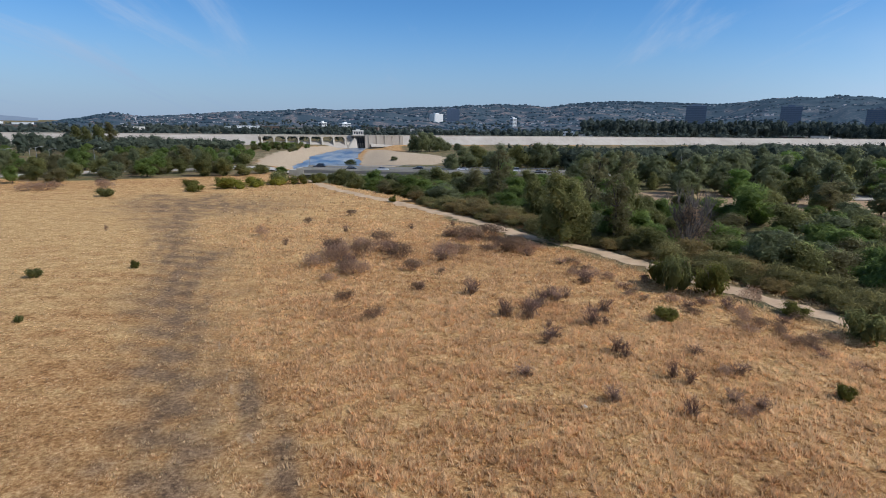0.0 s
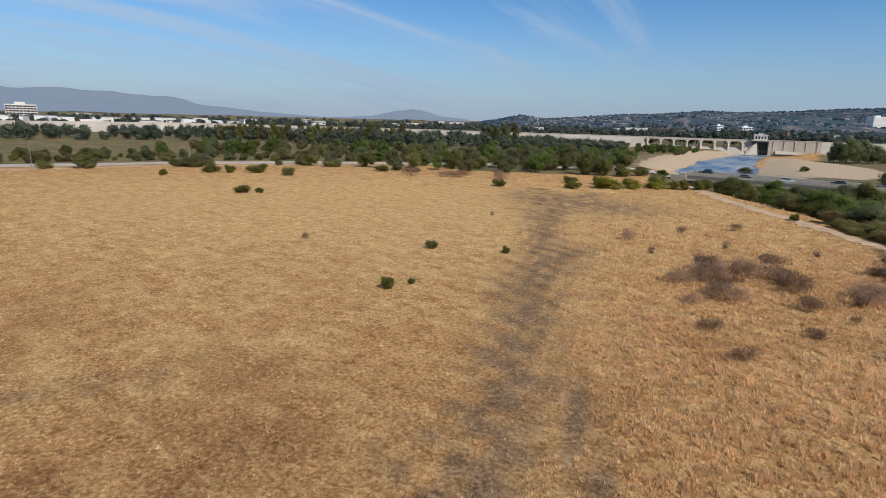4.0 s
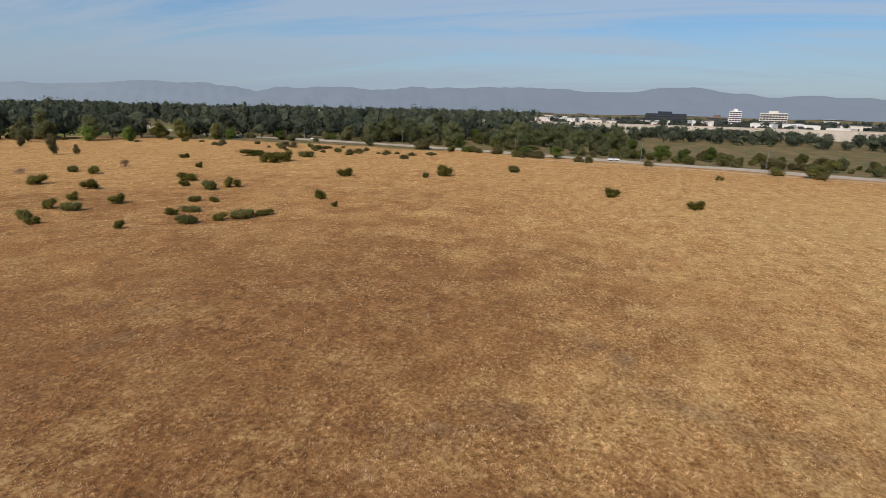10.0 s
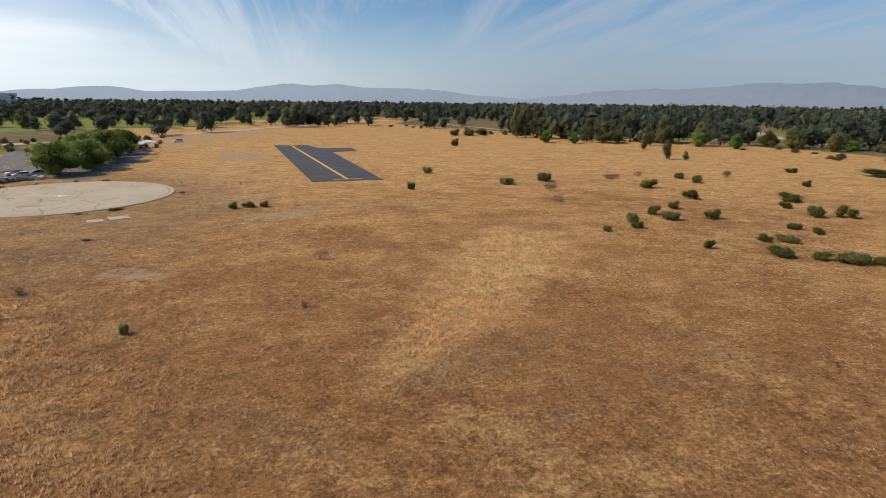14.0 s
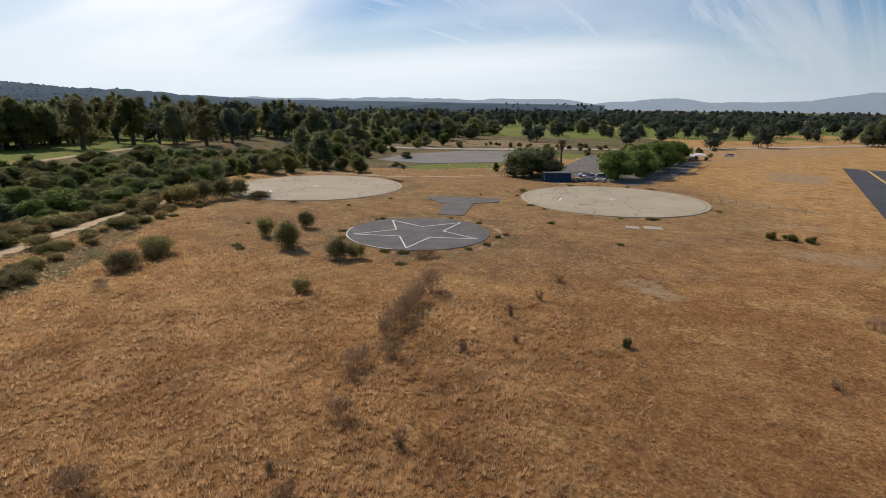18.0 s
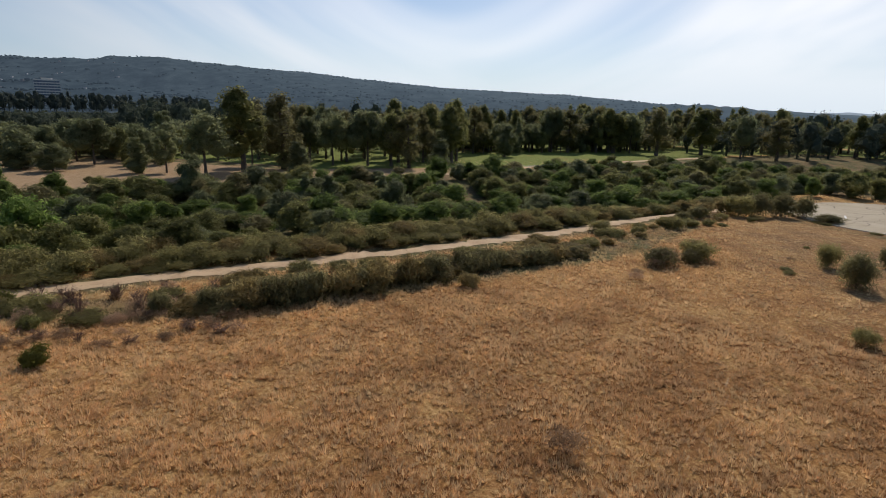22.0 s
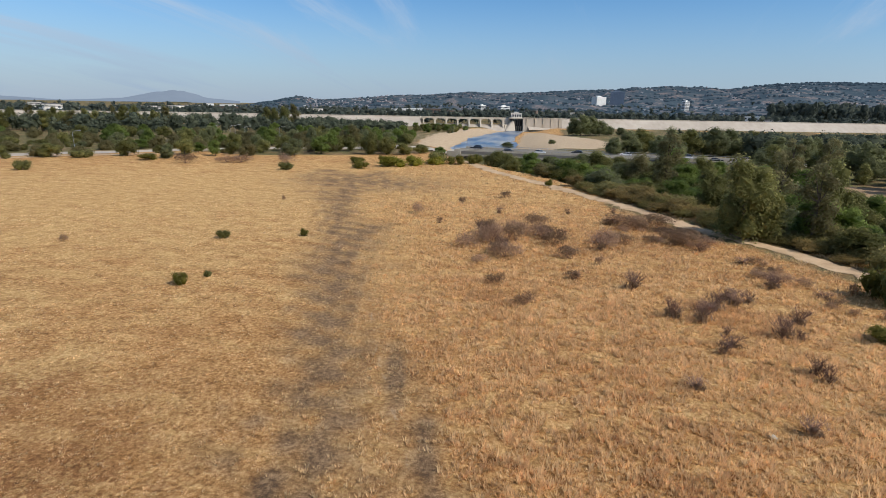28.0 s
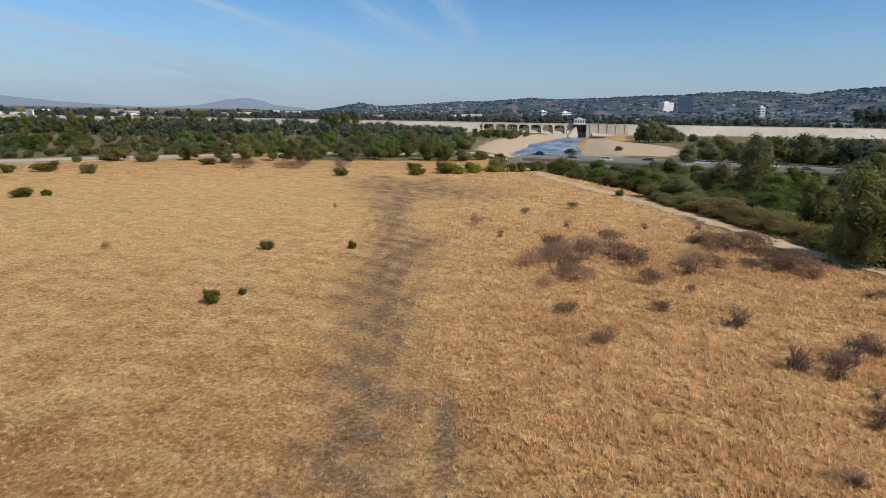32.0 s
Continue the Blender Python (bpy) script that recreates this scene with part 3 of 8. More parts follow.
def tube(points, radii, sides=6):
    """A tapered tube along points."""
    v, f = [], []
    pts = [Vector(p) for p in points]
    for i, p in enumerate(pts):
        way = (pts[min(i + 1, len(pts) - 1)] - pts[max(i - 1, 0)]).normalized()
        a = way.orthogonal().normalized()
        b = way.cross(a)
        for s in range(sides):
            w = 2 * math.pi * s / sides
            v.append(tuple(p + radii[i] * (math.cos(w) * a + math.sin(w) * b)))
    for i in range(len(pts) - 1):
        for s in range(sides):
            t = (s + 1) % sides
            f.append((i * sides + s, i * sides + t, (i + 1) * sides + t, (i + 1) * sides + s))
    f.append(tuple(range((len(pts) - 1) * sides, len(pts) * sides)))
    return v, f


def block(name, x0, x1, y0, y1, z0, z1, mat, parent, label="", bevel=0.0):
    return part(name, mesh_of(name, *box(x0, x1, y0, y1, z0, z1, bevel), mat), parent, label)


def near_line(x, y, line):
    """Distance of points from a polyline."""
    best = np.full(np.shape(x), 1e9)
    for (ax, ay), (bx, by) in zip(line[:-1], line[1:]):
        dx, dy = bx - ax, by - ay
        t = np.clip(((x - ax) * dx + (y - ay) * dy) / (dx * dx + dy * dy), 0, 1)
        best = np.minimum(best, np.hypot(x - ax - t * dx, y - ay - t * dy))
    return best


def inside(x, y, poly):
    """Whether points lie in a polygon."""
    hit = np.zeros(np.shape(x), bool)
    for (ax, ay), (bx, by) in zip(poly, poly[1:] + poly[:1]):
        cross = (ay > y) != (by > y)
        hit ^= cross & (x < (bx - ax) * (y - ay) / (by - ay + 1e-12) + ax)
    return hit


def soft_in(x, y, poly, width=4.0):
    """1 inside a polygon, 0 outside, with a soft edge of that width."""
    d = near_line(x, y, poly + poly[:1])
    return np.clip(0.5 + np.where(inside(x, y, poly), d, -d) / width, 0, 1)


def wavy(x, y, size, seed=0):
    """Cheap smooth noise, about -1 to 1."""
    r = np.random.default_rng(seed)
    out = 0
    for k in range(6):
        a, ph, s = r.uniform(0, 6.283), r.uniform(0, 6.283), size * r.uniform(0.6, 1.7)
        out = out + np.sin((x * math.cos(a) + y * math.sin(a)) * 6.283 / s + ph)
    return out / 3.2


# ---- plan ----
TRAIL = [(-66, 218), (-48, 193), (-33, 165), (-12, 139), (4, 117), (16, 97), (24, 89), (30, 79), (37, 66), (42, 57), (47, 50), (58, 33), (69, 13), (81, -9), (89, -22), (97, -33), (108, -48), (119, -67), (128, -80)]
RIVER = [(-76, 520), (-76, 400), (-61, 290), (-38, 228), (-5, 190), (35, 142), (72, 92), (98, 47), (120, 5), (142, -42), (178, -92), (218, -150), (250, -230)]
AVENUE = [(-420, -420), (-330, -290), (-298, -215), (-287, -130), (-266, -50), (-245, 5), (-228, 60), (-212, 105), (-185, 150), (-140, 200), (-95, 232)]
BOULEVARD = [(-95, 232), (-62, 234), (-10, 231), (50, 228), (110, 232), (200, 228), (300, 225), (430, 240)]
GOLF = [(160, 30), (188, -10), (207, -30), (230, -62), (270, -116), (292, -150), (330, -230), (250, -330), (150, -400), (40, -460), (-40, -560), (-140, -640), (60, -900), (900, -700), (900, 200), (300, 185), (222, 135), (208, 95), (196, 50)]


PADS = [(52.3, -79.6, 17), (36.6, -139.5, 26), (112, -107, 28), (66, -108, 18), (-27, -180, 40), (-27, -240, 48), (62, -220, 58), (128, -215, 52)]


def ground_z(x, y):
    """The height of the ground: level field, with the river's hollow."""
    x, y = np.asarray(x, float), np.asarray(y, float)
    d = near_line(x, y, RIVER)
    hollow = np.clip((34 - d) / 20, 0, 1)
    hollow = hollow * hollow * (3 - 2 * hollow)
    near = np.clip((900 - np.hypot(x, y)) / 300, 0, 1)
    for px, py, pr in PADS:
        near = near * np.clip((np.hypot(x - px, y - py) - pr) / 14, 0, 1)
    return -3.2 * hollow + near * 0.12 * wavy(x, y, 38, 3) * (1 - hollow) - 0.25 * (1 - near)


def gz(x, y):
    return float(ground_z(x, y))


# ---- ground ----
sectors = 600
radii = np.concatenate([[3], np.geomspace(8, 330, 190), np.geomspace(340, 4900, 55)])
ang = np.linspace(0, 2 * np.pi, sectors, endpoint=False)
R, A = np.meshgrid(radii, ang, indexing="ij")
gx, gy = R * np.cos(A) - 4, R * np.sin(A)
gv = np.stack([gx, gy, ground_z(gx, gy)], -1).reshape(-1, 3)
ii, jj = np.meshgrid(np.arange(len(radii) - 1), np.arange(sectors), indexing="ij")
j2 = (jj + 1) % sectors
gf = np.stack([ii * sectors + jj, (ii + 1) * sectors + jj, (ii + 1) * sectors + j2, ii * sectors + j2], -1).reshape(-1, 4)
hub = len(gv)
gv = np.concatenate([gv, [(-4.0, 0.0, gz(-4, 0))]])
polys = gf.tolist() + [(hub, k, (k + 1) % sectors) for k in range(sectors)]
ground = part("ground", mesh_of("ground", gv, polys, ground_mat, smooth=True))
tagged(ground, "wide field of dry golden grass with bare brown patches", "ground", kind="structure")
SOIL_LINES = [
    ([(-62, 150), (-58, 120), (-48, 95), (-36, 72), (-29, 58), (-24, 45), (-18, 34), (-15, 26), (-12, 16)], 2.6),
    ([(-30, 56), (-33, 66), (-36, 80)], 3.4),
    ([(-16, 40), (-9, 28), (-5, 20)], 1.2),
    ([(-62, 130), (-50, 128)], 10.0),
    ([(-22, 27), (-15, 21)], 3.0),
    ([(-52, 8), (-44, 14), (-40, 22)], 3.2),
    ([(-34, -4), (-40, 2)], 3.0),
    ([(-27, -28), (-30.5, -29.5)], 2.2),
    ([(-46, -33.5), (-49, -32.5)], 1.8),
    ([(-38.5, -32), (-41.5, -31)], 1.8),
    ([(-46, -38.5), (-48, -39)], 1.3),
    ([(-41.5, -27), (-44, -27.5)], 1.6),
    ([(-19, -37.5), (-26, -39)], 2.2),
    ([(30, -9), (33, -4), (31, 3)], 1.5),
    ([(-12, -30), (-6, -36)], 2.0),
    ([(35, 8), (40, 5)], 1.4),
    ([(27, 15), (30, 9)], 1.2),
    ([(40, -70), (52, -63), (64, -66)], 2.2),
]
SOIL_PATCHES = [
    [(-84, 137), (-80, 153), (-59, 141), (-50, 116), (-44, 94), (-58, 99)],
    [(-42, 74), (-40, 80), (-34, 74), (-26, 60), (-20, 48), (-17, 36), (-24, 38), (-30, 50)],
    [(-20, -41.5), (-27, -39.5), (-32.5, -41), (-27, -34), (-20, -35.5)],
    [(-46, 95), (-34, 80), (-23, 62), (-18, 54), (-23, 55), (-34, 72)],
    [(-31.5, -35.9), (-33.6, -33.4), (-27.3, -23.3), (-24, -25.2), (-23.5, -27.8), (-27.8, -29.9)],
]
FOOTPATHS = [
    [(-38, 75), (-31, 62), (-23, 52), (-17, 40), (-9, 26), (-2, 17)],
    [(62, 2), (52, 3), (46, 0), (40, -3)],
    [(36, -10), (43, -20), (52, -27)],
    [(24, -19), (31, -25), (42, -31)],
    [(-32, -3), (-44, -4), (-60, -10)],
    [(-1.8, -60.3), (-7.6, -50), (-8.4, -46.2), (-8, -39.9), (-6.4, -35.8), (-4.4, -30.5), (-4, -24)],
    [(3.9, -42.1), (-1.1, -36.3), (-3.2, -33.8), (-4.4, -31)],
    [(-9.6, -55), (-12.7, -50.9), (-14.7, -47.6), (-18.1, -44.7), (-21.5, -44)],
    [(2.3, -69.2), (-0.4, -66.6), (-2.1, -63.7), (-0.2, -58.8), (0.8, -56.4)],
    [(-17.8, -71), (-20.2, -63.4)],
    [(-28.2, -35.2), (-34.8, -39.3), (-42.3, -48.4), (-46.4, -55.7)],
    [(-26.7, -22.7), (-31.2, -23.7), (-38.7, -23.2)],
    [(25, -211), (3.2, -185), (-17, -168)],
    [(15, -30), (19, -40), (26, -55)],
]


WHEAT = [(-17.2, -37), (-21.5, -48), (-33, -68.5), (-47.5, -85), (-53, -74), (-41, -56.5), (-29, -45.5), (-21.5, -38.5)]
LAWN_STRIP = [(128, -160), (115, -161), (107, -174), (96, -184), (105, -199), (124, -177)]
LAWN_PATCH = [(106, -264), (89, -260), (90, -235), (98, -238)]


def cover_at(X, Y):
    """What covers the ground: soil, lawn, sand; rust, scrub."""
    def blot(cx, cy, rx, ry=None, rot=0.0, soft=0.5):
        """A soft oval mask."""
        a = radians(rot)
        u, v = (X - cx) * math.cos(a) + (Y - cy) * math.sin(a), -(X - cx) * math.sin(a) + (Y - cy) * math.cos(a)
        return np.clip((1.25 - np.hypot(u / rx, v / (ry or rx))) / soft, 0, 1)


    def streak_mask(line, width, soft=0.6):
        return np.clip((1.3 - near_line(X, Y, line) / width) / soft, 0, 1)


    soil = np.zeros(len(X))
    for k, (line, width) in enumerate(SOIL_LINES):
        soil = np.maximum(soil, (0.9 if k < 4 else 0.55) * streak_mask(line, width * (2.3 if k < 4 else 1.7), 1.3) * (0.8 + 0.35 * wavy(X, Y, 3.5, 15)))
    for outline in SOIL_PATCHES:
        soil = np.maximum(soil, 0.62 * soft_in(X, Y, outline, 9) * (0.85 + 0.4 * wavy(X, Y, 7, 16)))
    paths = np.zeros(len(X))
    for line in FOOTPATHS:
        paths = np.maximum(paths, 0.44 * np.clip(1.5 - near_line(X, Y, line) / 0.3, 0, 1))
    drab = 0.55 * np.clip((92 - np.hypot(X - 66, Y + 122)) / 30, 0, 1)
    soil = np.maximum(soil, drab)
    green = 0.95 * soft_in(X, Y, GOLF, 8) * np.clip(0.85 + 0.5 * wavy(X, Y, 120, 5), 0.2, 1)
    green = np.maximum(green, blot(-300, -330, 90, 60, 20) * 0.8)
    green = np.maximum(green, soft_in(X, Y, LAWN_STRIP, 3))
    green = np.maximum(green, soft_in(X, Y, LAWN_PATCH, 4))
    green = np.maximum(green, 0.42 * np.clip(1.3 - np.abs(np.hypot(X - 112, Y + 107) - 26.5) / 2.2, 0, 1))
    green = np.maximum(green, 0.38 * np.clip(1.3 - np.abs(np.hypot(X - 52.3, Y + 79.6) - 16.5) / 2.5, 0, 1))
    green = np.maximum(green, 0.36 * np.clip(1.3 - np.abs(np.hypot(X - 36.6, Y + 139.5) - 25) / 1.8, 0, 1))
    green = np.maximum(green, 0.42 * blot(-28, -140, 26, 6, 8))
    green = np.maximum(green, 0.5 * blot(18, 430, 60, 12, 20))
    green = np.maximum(green, 0.36 * blot(60, -112, 30, 22, 0, 0.9) * (0.6 + 0.4 * wavy(X, Y, 14, 6)))
    sandy = soft_in(X, Y, [(-86, 252), (-60, 262), (-62, 300), (-66, 420), (-72, 500), (-100, 505), (-112, 440), (-108, 355), (-97, 290)], 10)
    sandy = np.maximum(sandy, 0.95 * soft_in(X, Y, [(-36, 262), (-48, 310), (-60, 425), (-66, 495), (-38, 400), (-8, 366), (6, 313), (-4, 274)], 12))
    sandy = np.maximum(sandy, 0.42 * soft_in(X, Y, [(-95, 243), (-79, 245), (-97, 340), (-106, 407), (-128, 350), (-115, 285)], 10))
    clay = 0.9 * soft_in(X, Y, [(56, 148), (62, 172), (104, 174), (150, 160), (192, 163), (205, 122), (200, 98), (186, 55), (203, -12), (190, -16), (164, 24), (136, 64), (118, 90), (100, 112), (80, 138)], 7)
    clay = np.maximum(clay, 0.5 * soft_in(X, Y, [(60, -275), (30, -262), (-6, -330), (-40, -440), (20, -400), (70, -320)], 14))
    clay = np.maximum(clay, 0.44 * soft_in(X, Y, [(39.8, -355), (-8, -379), (-6, -210), (-13, -144), (-39, -137), (-62, -120), (-30, -91), (-15, -86), (-4, -73), (3, -64), (17.5, -68), (30, -91), (14, -107), (14, -150)], 12) * (0.75 + 0.4 * wavy(X, Y, 18, 91)))
    clay = np.maximum(clay, 0.62 * soft_in(X, Y, [(14, -244), (-8, -240), (-8, -207), (11, -211)], 5))
    sandy = np.maximum(sandy, 0.75 * streak_mask([(137, -129), (104, -141), (92, -153), (83, -167), (60, -160)], 1.6))
    sandy = np.maximum(sandy, 0.5 * np.clip(1.4 - np.abs(np.hypot(X - 52.3, Y + 79.6) - 15.2) / 1.2, 0, 1))
    sandy = np.maximum(sandy, 0.55 * blot(133, -92, 8, 12, 40, 0.6))
    sandy = np.maximum(sandy, paths)
    band = np.clip((32 - near_line(X, Y, RIVER)) / 10, 0, 1) * (Y < 232)
    sandy = np.maximum(sandy, 0.5 * np.clip(1.5 - near_line(X, Y, TRAIL) / 2.6, 0, 1))
    verge = 0.62 * np.clip(1.5 - near_line(X, Y, TRAIL[4:]) / 5.2, 0, 1)
    verge = np.maximum(verge, 0.62 * np.clip(1.5 - near_line(X, Y, [(46, 40), (50, 20), (58, 3), (70, -18), (80, -32), (100, -50)]) / 5.0, 0, 1))
    east = 0.8 * soft_in(X, Y, [(-38, 240), (-5, 190), (35, 142), (72, 92), (98, 47), (120, 5), (142, -42), (178, -92), (218, -150), (230, -200), (340, -230), (290, -150), (228, -60), (187, -10), (300, 40), (900, 60), (900, 850), (-40, 500), (-20, 300)], 10)
    far_scrub = np.clip((np.hypot(X, Y) - 600) / 200, 0, 1)
    northern = soft_in(X, Y, [(-245, -20), (-226, 45), (-206, 105), (-180, 150), (-150, 178), (-120, 176), (-96, 188), (-60, 225), (-130, 330), (-300, 480), (-560, 300), (-580, 0), (-330, -230)], 8) * 0.75
    woodland = 0.8 * soft_in(X, Y, [(-250, -60), (-262, -140), (-256, -235), (-215, -300), (-180, -338), (-140, -440), (-110, -500), (-300, -900), (-900, -700), (-900, -100)], 20)
    behind = 0.78 * soft_in(X, Y, [(150, -110), (128, -150), (118, -165), (98, -195), (93, -250), (62, -285), (82, -400), (150, -470), (300, -400), (340, -220), (240, -120)], 12)
    dam_side = 0.8 * soft_in(X, Y, [(-112, 440), (-97, 300), (-86, 250), (-150, 250), (-300, 480), (-150, 520), (-100, 505)], 12)
    scrubby = np.maximum.reduce([0.85 * np.clip((Y - 490 - 0.36 * (X + 60)) / 20, 0, 1), band, verge, east, far_scrub, northern, woodland, behind, dam_side, 0.9 * blot(300, 330, 330, 150, 18, 0.3), 0.8 * blot(95, 190, 75, 42, 0, 0.3)])
    weeds = np.maximum.reduce([0.47 * np.clip(1.4 - np.abs(np.hypot(X - 52.3, Y + 79.6) - 17) / 4, 0, 1), 0.42 * np.clip(1.4 - np.abs(np.hypot(X - 36.6, Y + 139.5) - 26) / 3, 0, 1), 0.45 * np.clip(1.4 - np.abs(np.hypot(X - 112, Y + 107) - 28) / 4, 0, 1), 0.43 * blot(72, -112, 30, 24, 0, 0.9)])
    scrubby = np.maximum(scrubby, weeds)
    bank = 0.5 * soft_in(X, Y, [(234, -266), (212, -318), (183, -337), (131, -343), (108, -288), (148, -276), (171, -260), (200, -233)], 8)
    clay = np.maximum(clay, bank)
    rust = 0.4 * np.clip((120 - np.hypot(X + 55, Y + 62)) / 70, 0, 1) + 0.26 * np.clip((62 - np.hypot(X + 42, Y + 30)) / 40, 0, 1) + 0.34 * np.clip((85 - np.hypot(X - 36, Y + 40)) / 40, 0, 1) + 0.1
    rust = rust + 0.4 * blot(-48, -16, 26, 20, 20, 0.9) - 0.9 * blot(-95, 88, 95, 66, 40, 0.9) - 0.16 * blot(18, 36, 40, 34, 0, 0.9) + 0.3 * blot(4, 84, 22, 20, 0, 0.9) - 1.25 * soft_in(X, Y, WHEAT, 7) - 0.4 * blot(-45, 15, 10, 30, 20, 0.9)
    rust = rust + 0.95 * blot(-4, -43, 5, 9, 15, 0.8) + 0.6 * blot(-10.5, -35, 2.4, 3.4, 0, 0.8) + 0.5 * blot(-19, -87, 8, 9, 0, 0.8) + 0.55 * blot(-10.6, -43, 1.6, 5, 0, 0.8) + 0.5 * blot(-17, -28, 1.6, 1.6, 0, 0.8) - 0.5 * blot(-13, -28, 2, 3.4, 20, 0.8)
    return soil, green, sandy, rust, scrubby, clay


def paint_cover(me, X, Y, times=1):
    soil, green, sandy, rust, scrubby, clay = cover_at(X, Y)
    for key, cols in (("cover", (soil, green, sandy)), ("cover2", (rust, scrubby, clay))):
        at = me.color_attributes.new(key, "FLOAT_COLOR", "POINT")
        at.data.foreach_set("color", np.repeat(np.stack([*cols, np.ones(len(X))], -1), times, 0).astype(np.float32).ravel())


paint_cover(ground.data, gv[:, 0], gv[:, 1])


def ribbon(name, line, width, mat, label, lift=0.06, edge=0.0, step=3.0, category="road", lower=None):
    """A flat strip laid along a line on the ground."""
    pts = []
    for (ax, ay), (bx, by) in zip(line[:-1], line[1:]):
        n = max(1, int(math.hypot(bx - ax, by - ay) / step))
        pts += [(ax + (bx - ax) * k / n, ay + (by - ay) * k / n) for k in range(n)]
    pts = np.array(pts + [line[-1]])
    for _ in range(6):
        pts[1:-1] = (pts[:-2] + 2 * pts[1:-1] + pts[2:]) / 4
    way = np.gradient(pts, axis=0)
    way /= np.linalg.norm(way, axis=1, keepdims=True)
    side = np.stack([-way[:, 1], way[:, 0]], -1)
    r = np.random.default_rng(len(line))
    cols = []
    for s in (-1, -0.5, 0, 0.5, 1):
        wob = edge * r.normal(size=len(pts)) if abs(s) == 1 else 0
        p = pts + side * (s * width / 2 + wob * np.sign(s))[:, None] if edge and abs(s) == 1 else pts + side * s * width / 2
        z = ground_z(p[:, 0], p[:, 1]) if lower is None else np.full(len(p), lower)
        cols.append(np.c_[p, z + lift + (0.03 if abs(s) < 1 else 0)])
    v = np.stack(cols, 1).reshape(-1, 3)
    a, b = np.meshgrid(np.arange(len(pts) - 1), np.arange(4), indexing="ij")
    q = a * 5 + b
    f = np.stack([q, q + 1, q + 6, q + 5], -1).reshape(-1, 4)[:, ::-1]
    return tagged(part(name, mesh_of(name, v, f.copy(), mat, smooth=True)), label, category, kind="structure")


ribbon("dirt_trail", TRAIL, 3.3, DIRT, "pale sandy dirt trail along the edge of the trees", edge=0.5, step=1.1, category="trail")
ribbon("avenue", AVENUE, 11, ROAD_PALE, "pale two-way road beside the dry field", lift=0.1)
ribbon("boulevard", BOULEVARD[:2], 15, ROAD_PALE, "pale asphalt boulevard leading onto the bridge", lift=0.5)
ribbon("boulevard", [(54, 228)] + BOULEVARD[4:], 15, ROAD_PALE, "pale asphalt boulevard beyond the trees", lift=0.12)
ribbon("dirt_road", [(100, 172), (121, 94), (142, 58), (163, 21), (187, -13), (207, -30), (228, -60), (268, -115), (290, -146)], 4.0, DIRT, "dirt road along the golf course", edge=0.4)
ribbon("park_road", [(205, -222), (160, -250), (113, -288), (62, -335), (20, -395), (-12, -442), (-55, -505), (-98, -556), (-150, -608)], 9, ROAD_PALE, "distant pale road past the field", lift=0.15)
ribbon("field_track", [(-245, -250), (-205, -295), (-178, -400), (-155, -520)], 4, DIRT, "dirt track along the far edge of the field", edge=0.5)
ribbon("field_track", [(-232, -30), (-222, 34), (-205, 90), (-176, 146), (-150, 168)], 3, DIRT, "dirt track along the edge of the field", edge=0.5)
for cx, cy, lw, ld, rot in ((150, 160, 60, 16, -14), (215, 205, 80, 22, 10)):
    m = pose(cx, cy, gz(cx, cy) + 0.1, 0, 0, rot)
    ob = part("parking_lot", mesh_of("parking_lot", *box(-lw / 2, lw / 2, -ld / 2, ld / 2, -0.3, 0.05), ROAD_PALE), at=m)
    tagged(ob, "pale parking area between the trees", "parking lot", kind="structure")

# river water
wl_pts = np.array([(-66, 226), (-78, 290), (-87, 364), (-89, 421), (-82, 500)], float)
wr_pts = np.array([(-26, 226), (-43, 290), (-58, 366), (-64, 427), (-70, 502)], float)
steps = np.linspace(0, 4, 40)
lx = np.stack([np.interp(steps, range(5), wl_pts[:, k]) for k in (0, 1)], -1)
rx = np.stack([np.interp(steps, range(5), wr_pts[:, k]) for k in (0, 1)], -1)
lx[:, 0] += 1.6 * wavy(lx[:, 1], 0 * lx[:, 1], 22, 8)
rx[:, 0] += 2.0 * wavy(rx[:, 1], 0 * rx[:, 1], 26, 9)
wv = np.concatenate([np.stack([np.c_[lx + (rx - lx) * s, np.full(40, -2.75)] for s in np.linspace(0, 1, 5)], 1).reshape(-1, 3)])
a, b = np.meshgrid(np.arange(39), np.arange(4), indexing="ij")
q = a * 5 + b
wf = np.stack([q, q + 1, q + 6, q + 5], -1).reshape(-1, 4)
tagged(part("water", mesh_of("water", wv, wf.copy(), water)), "shallow blue river water below the dam", "water", kind="structure")

# ---- dam ----
DAM = [(-585, -120), (-572, 20), (-535, 290), (-330, 412), (-190, 468), (-160, 478)]
DAM_EAST = [(-71, 512), (25, 560), (282, 662), (645, 790), (960, 890), (1300, 985)]


def dam_wall(line, label):
    pts = np.array(line, float)
    way = np.gradient(pts, axis=0)
    way /= np.linalg.norm(way, axis=1, keepdims=True)
    side = np.stack([way[:, 1], -way[:, 0]], -1)
    prof = [(13, -1.5), (0, 7.6), (-0.2, 8.6), (-0.7, 8.6), (-0.7, 7.8), (-6, 7.8), (-20, -1.5)]
    v = np.stack([np.c_[pts + side * o, np.full(len(pts), z)] for o, z in prof], 1).reshape(-1, 3)
    k = len(prof)
    f = [(i * k + j, i * k + j + 1, (i + 1) * k + j + 1, (i + 1) * k + j) for i in range(len(pts) - 1) for j in range(k - 1)]
    f += [tuple(range(k)), tuple(reversed(range((len(pts) - 1) * k, len(pts) * k)))]
    dam = empty("dam_wall")
    part("embankment", mesh_of("embankment", v, f, DAM_FACE), dam)
    return tagged(dam, label, "dam", kind="structure")


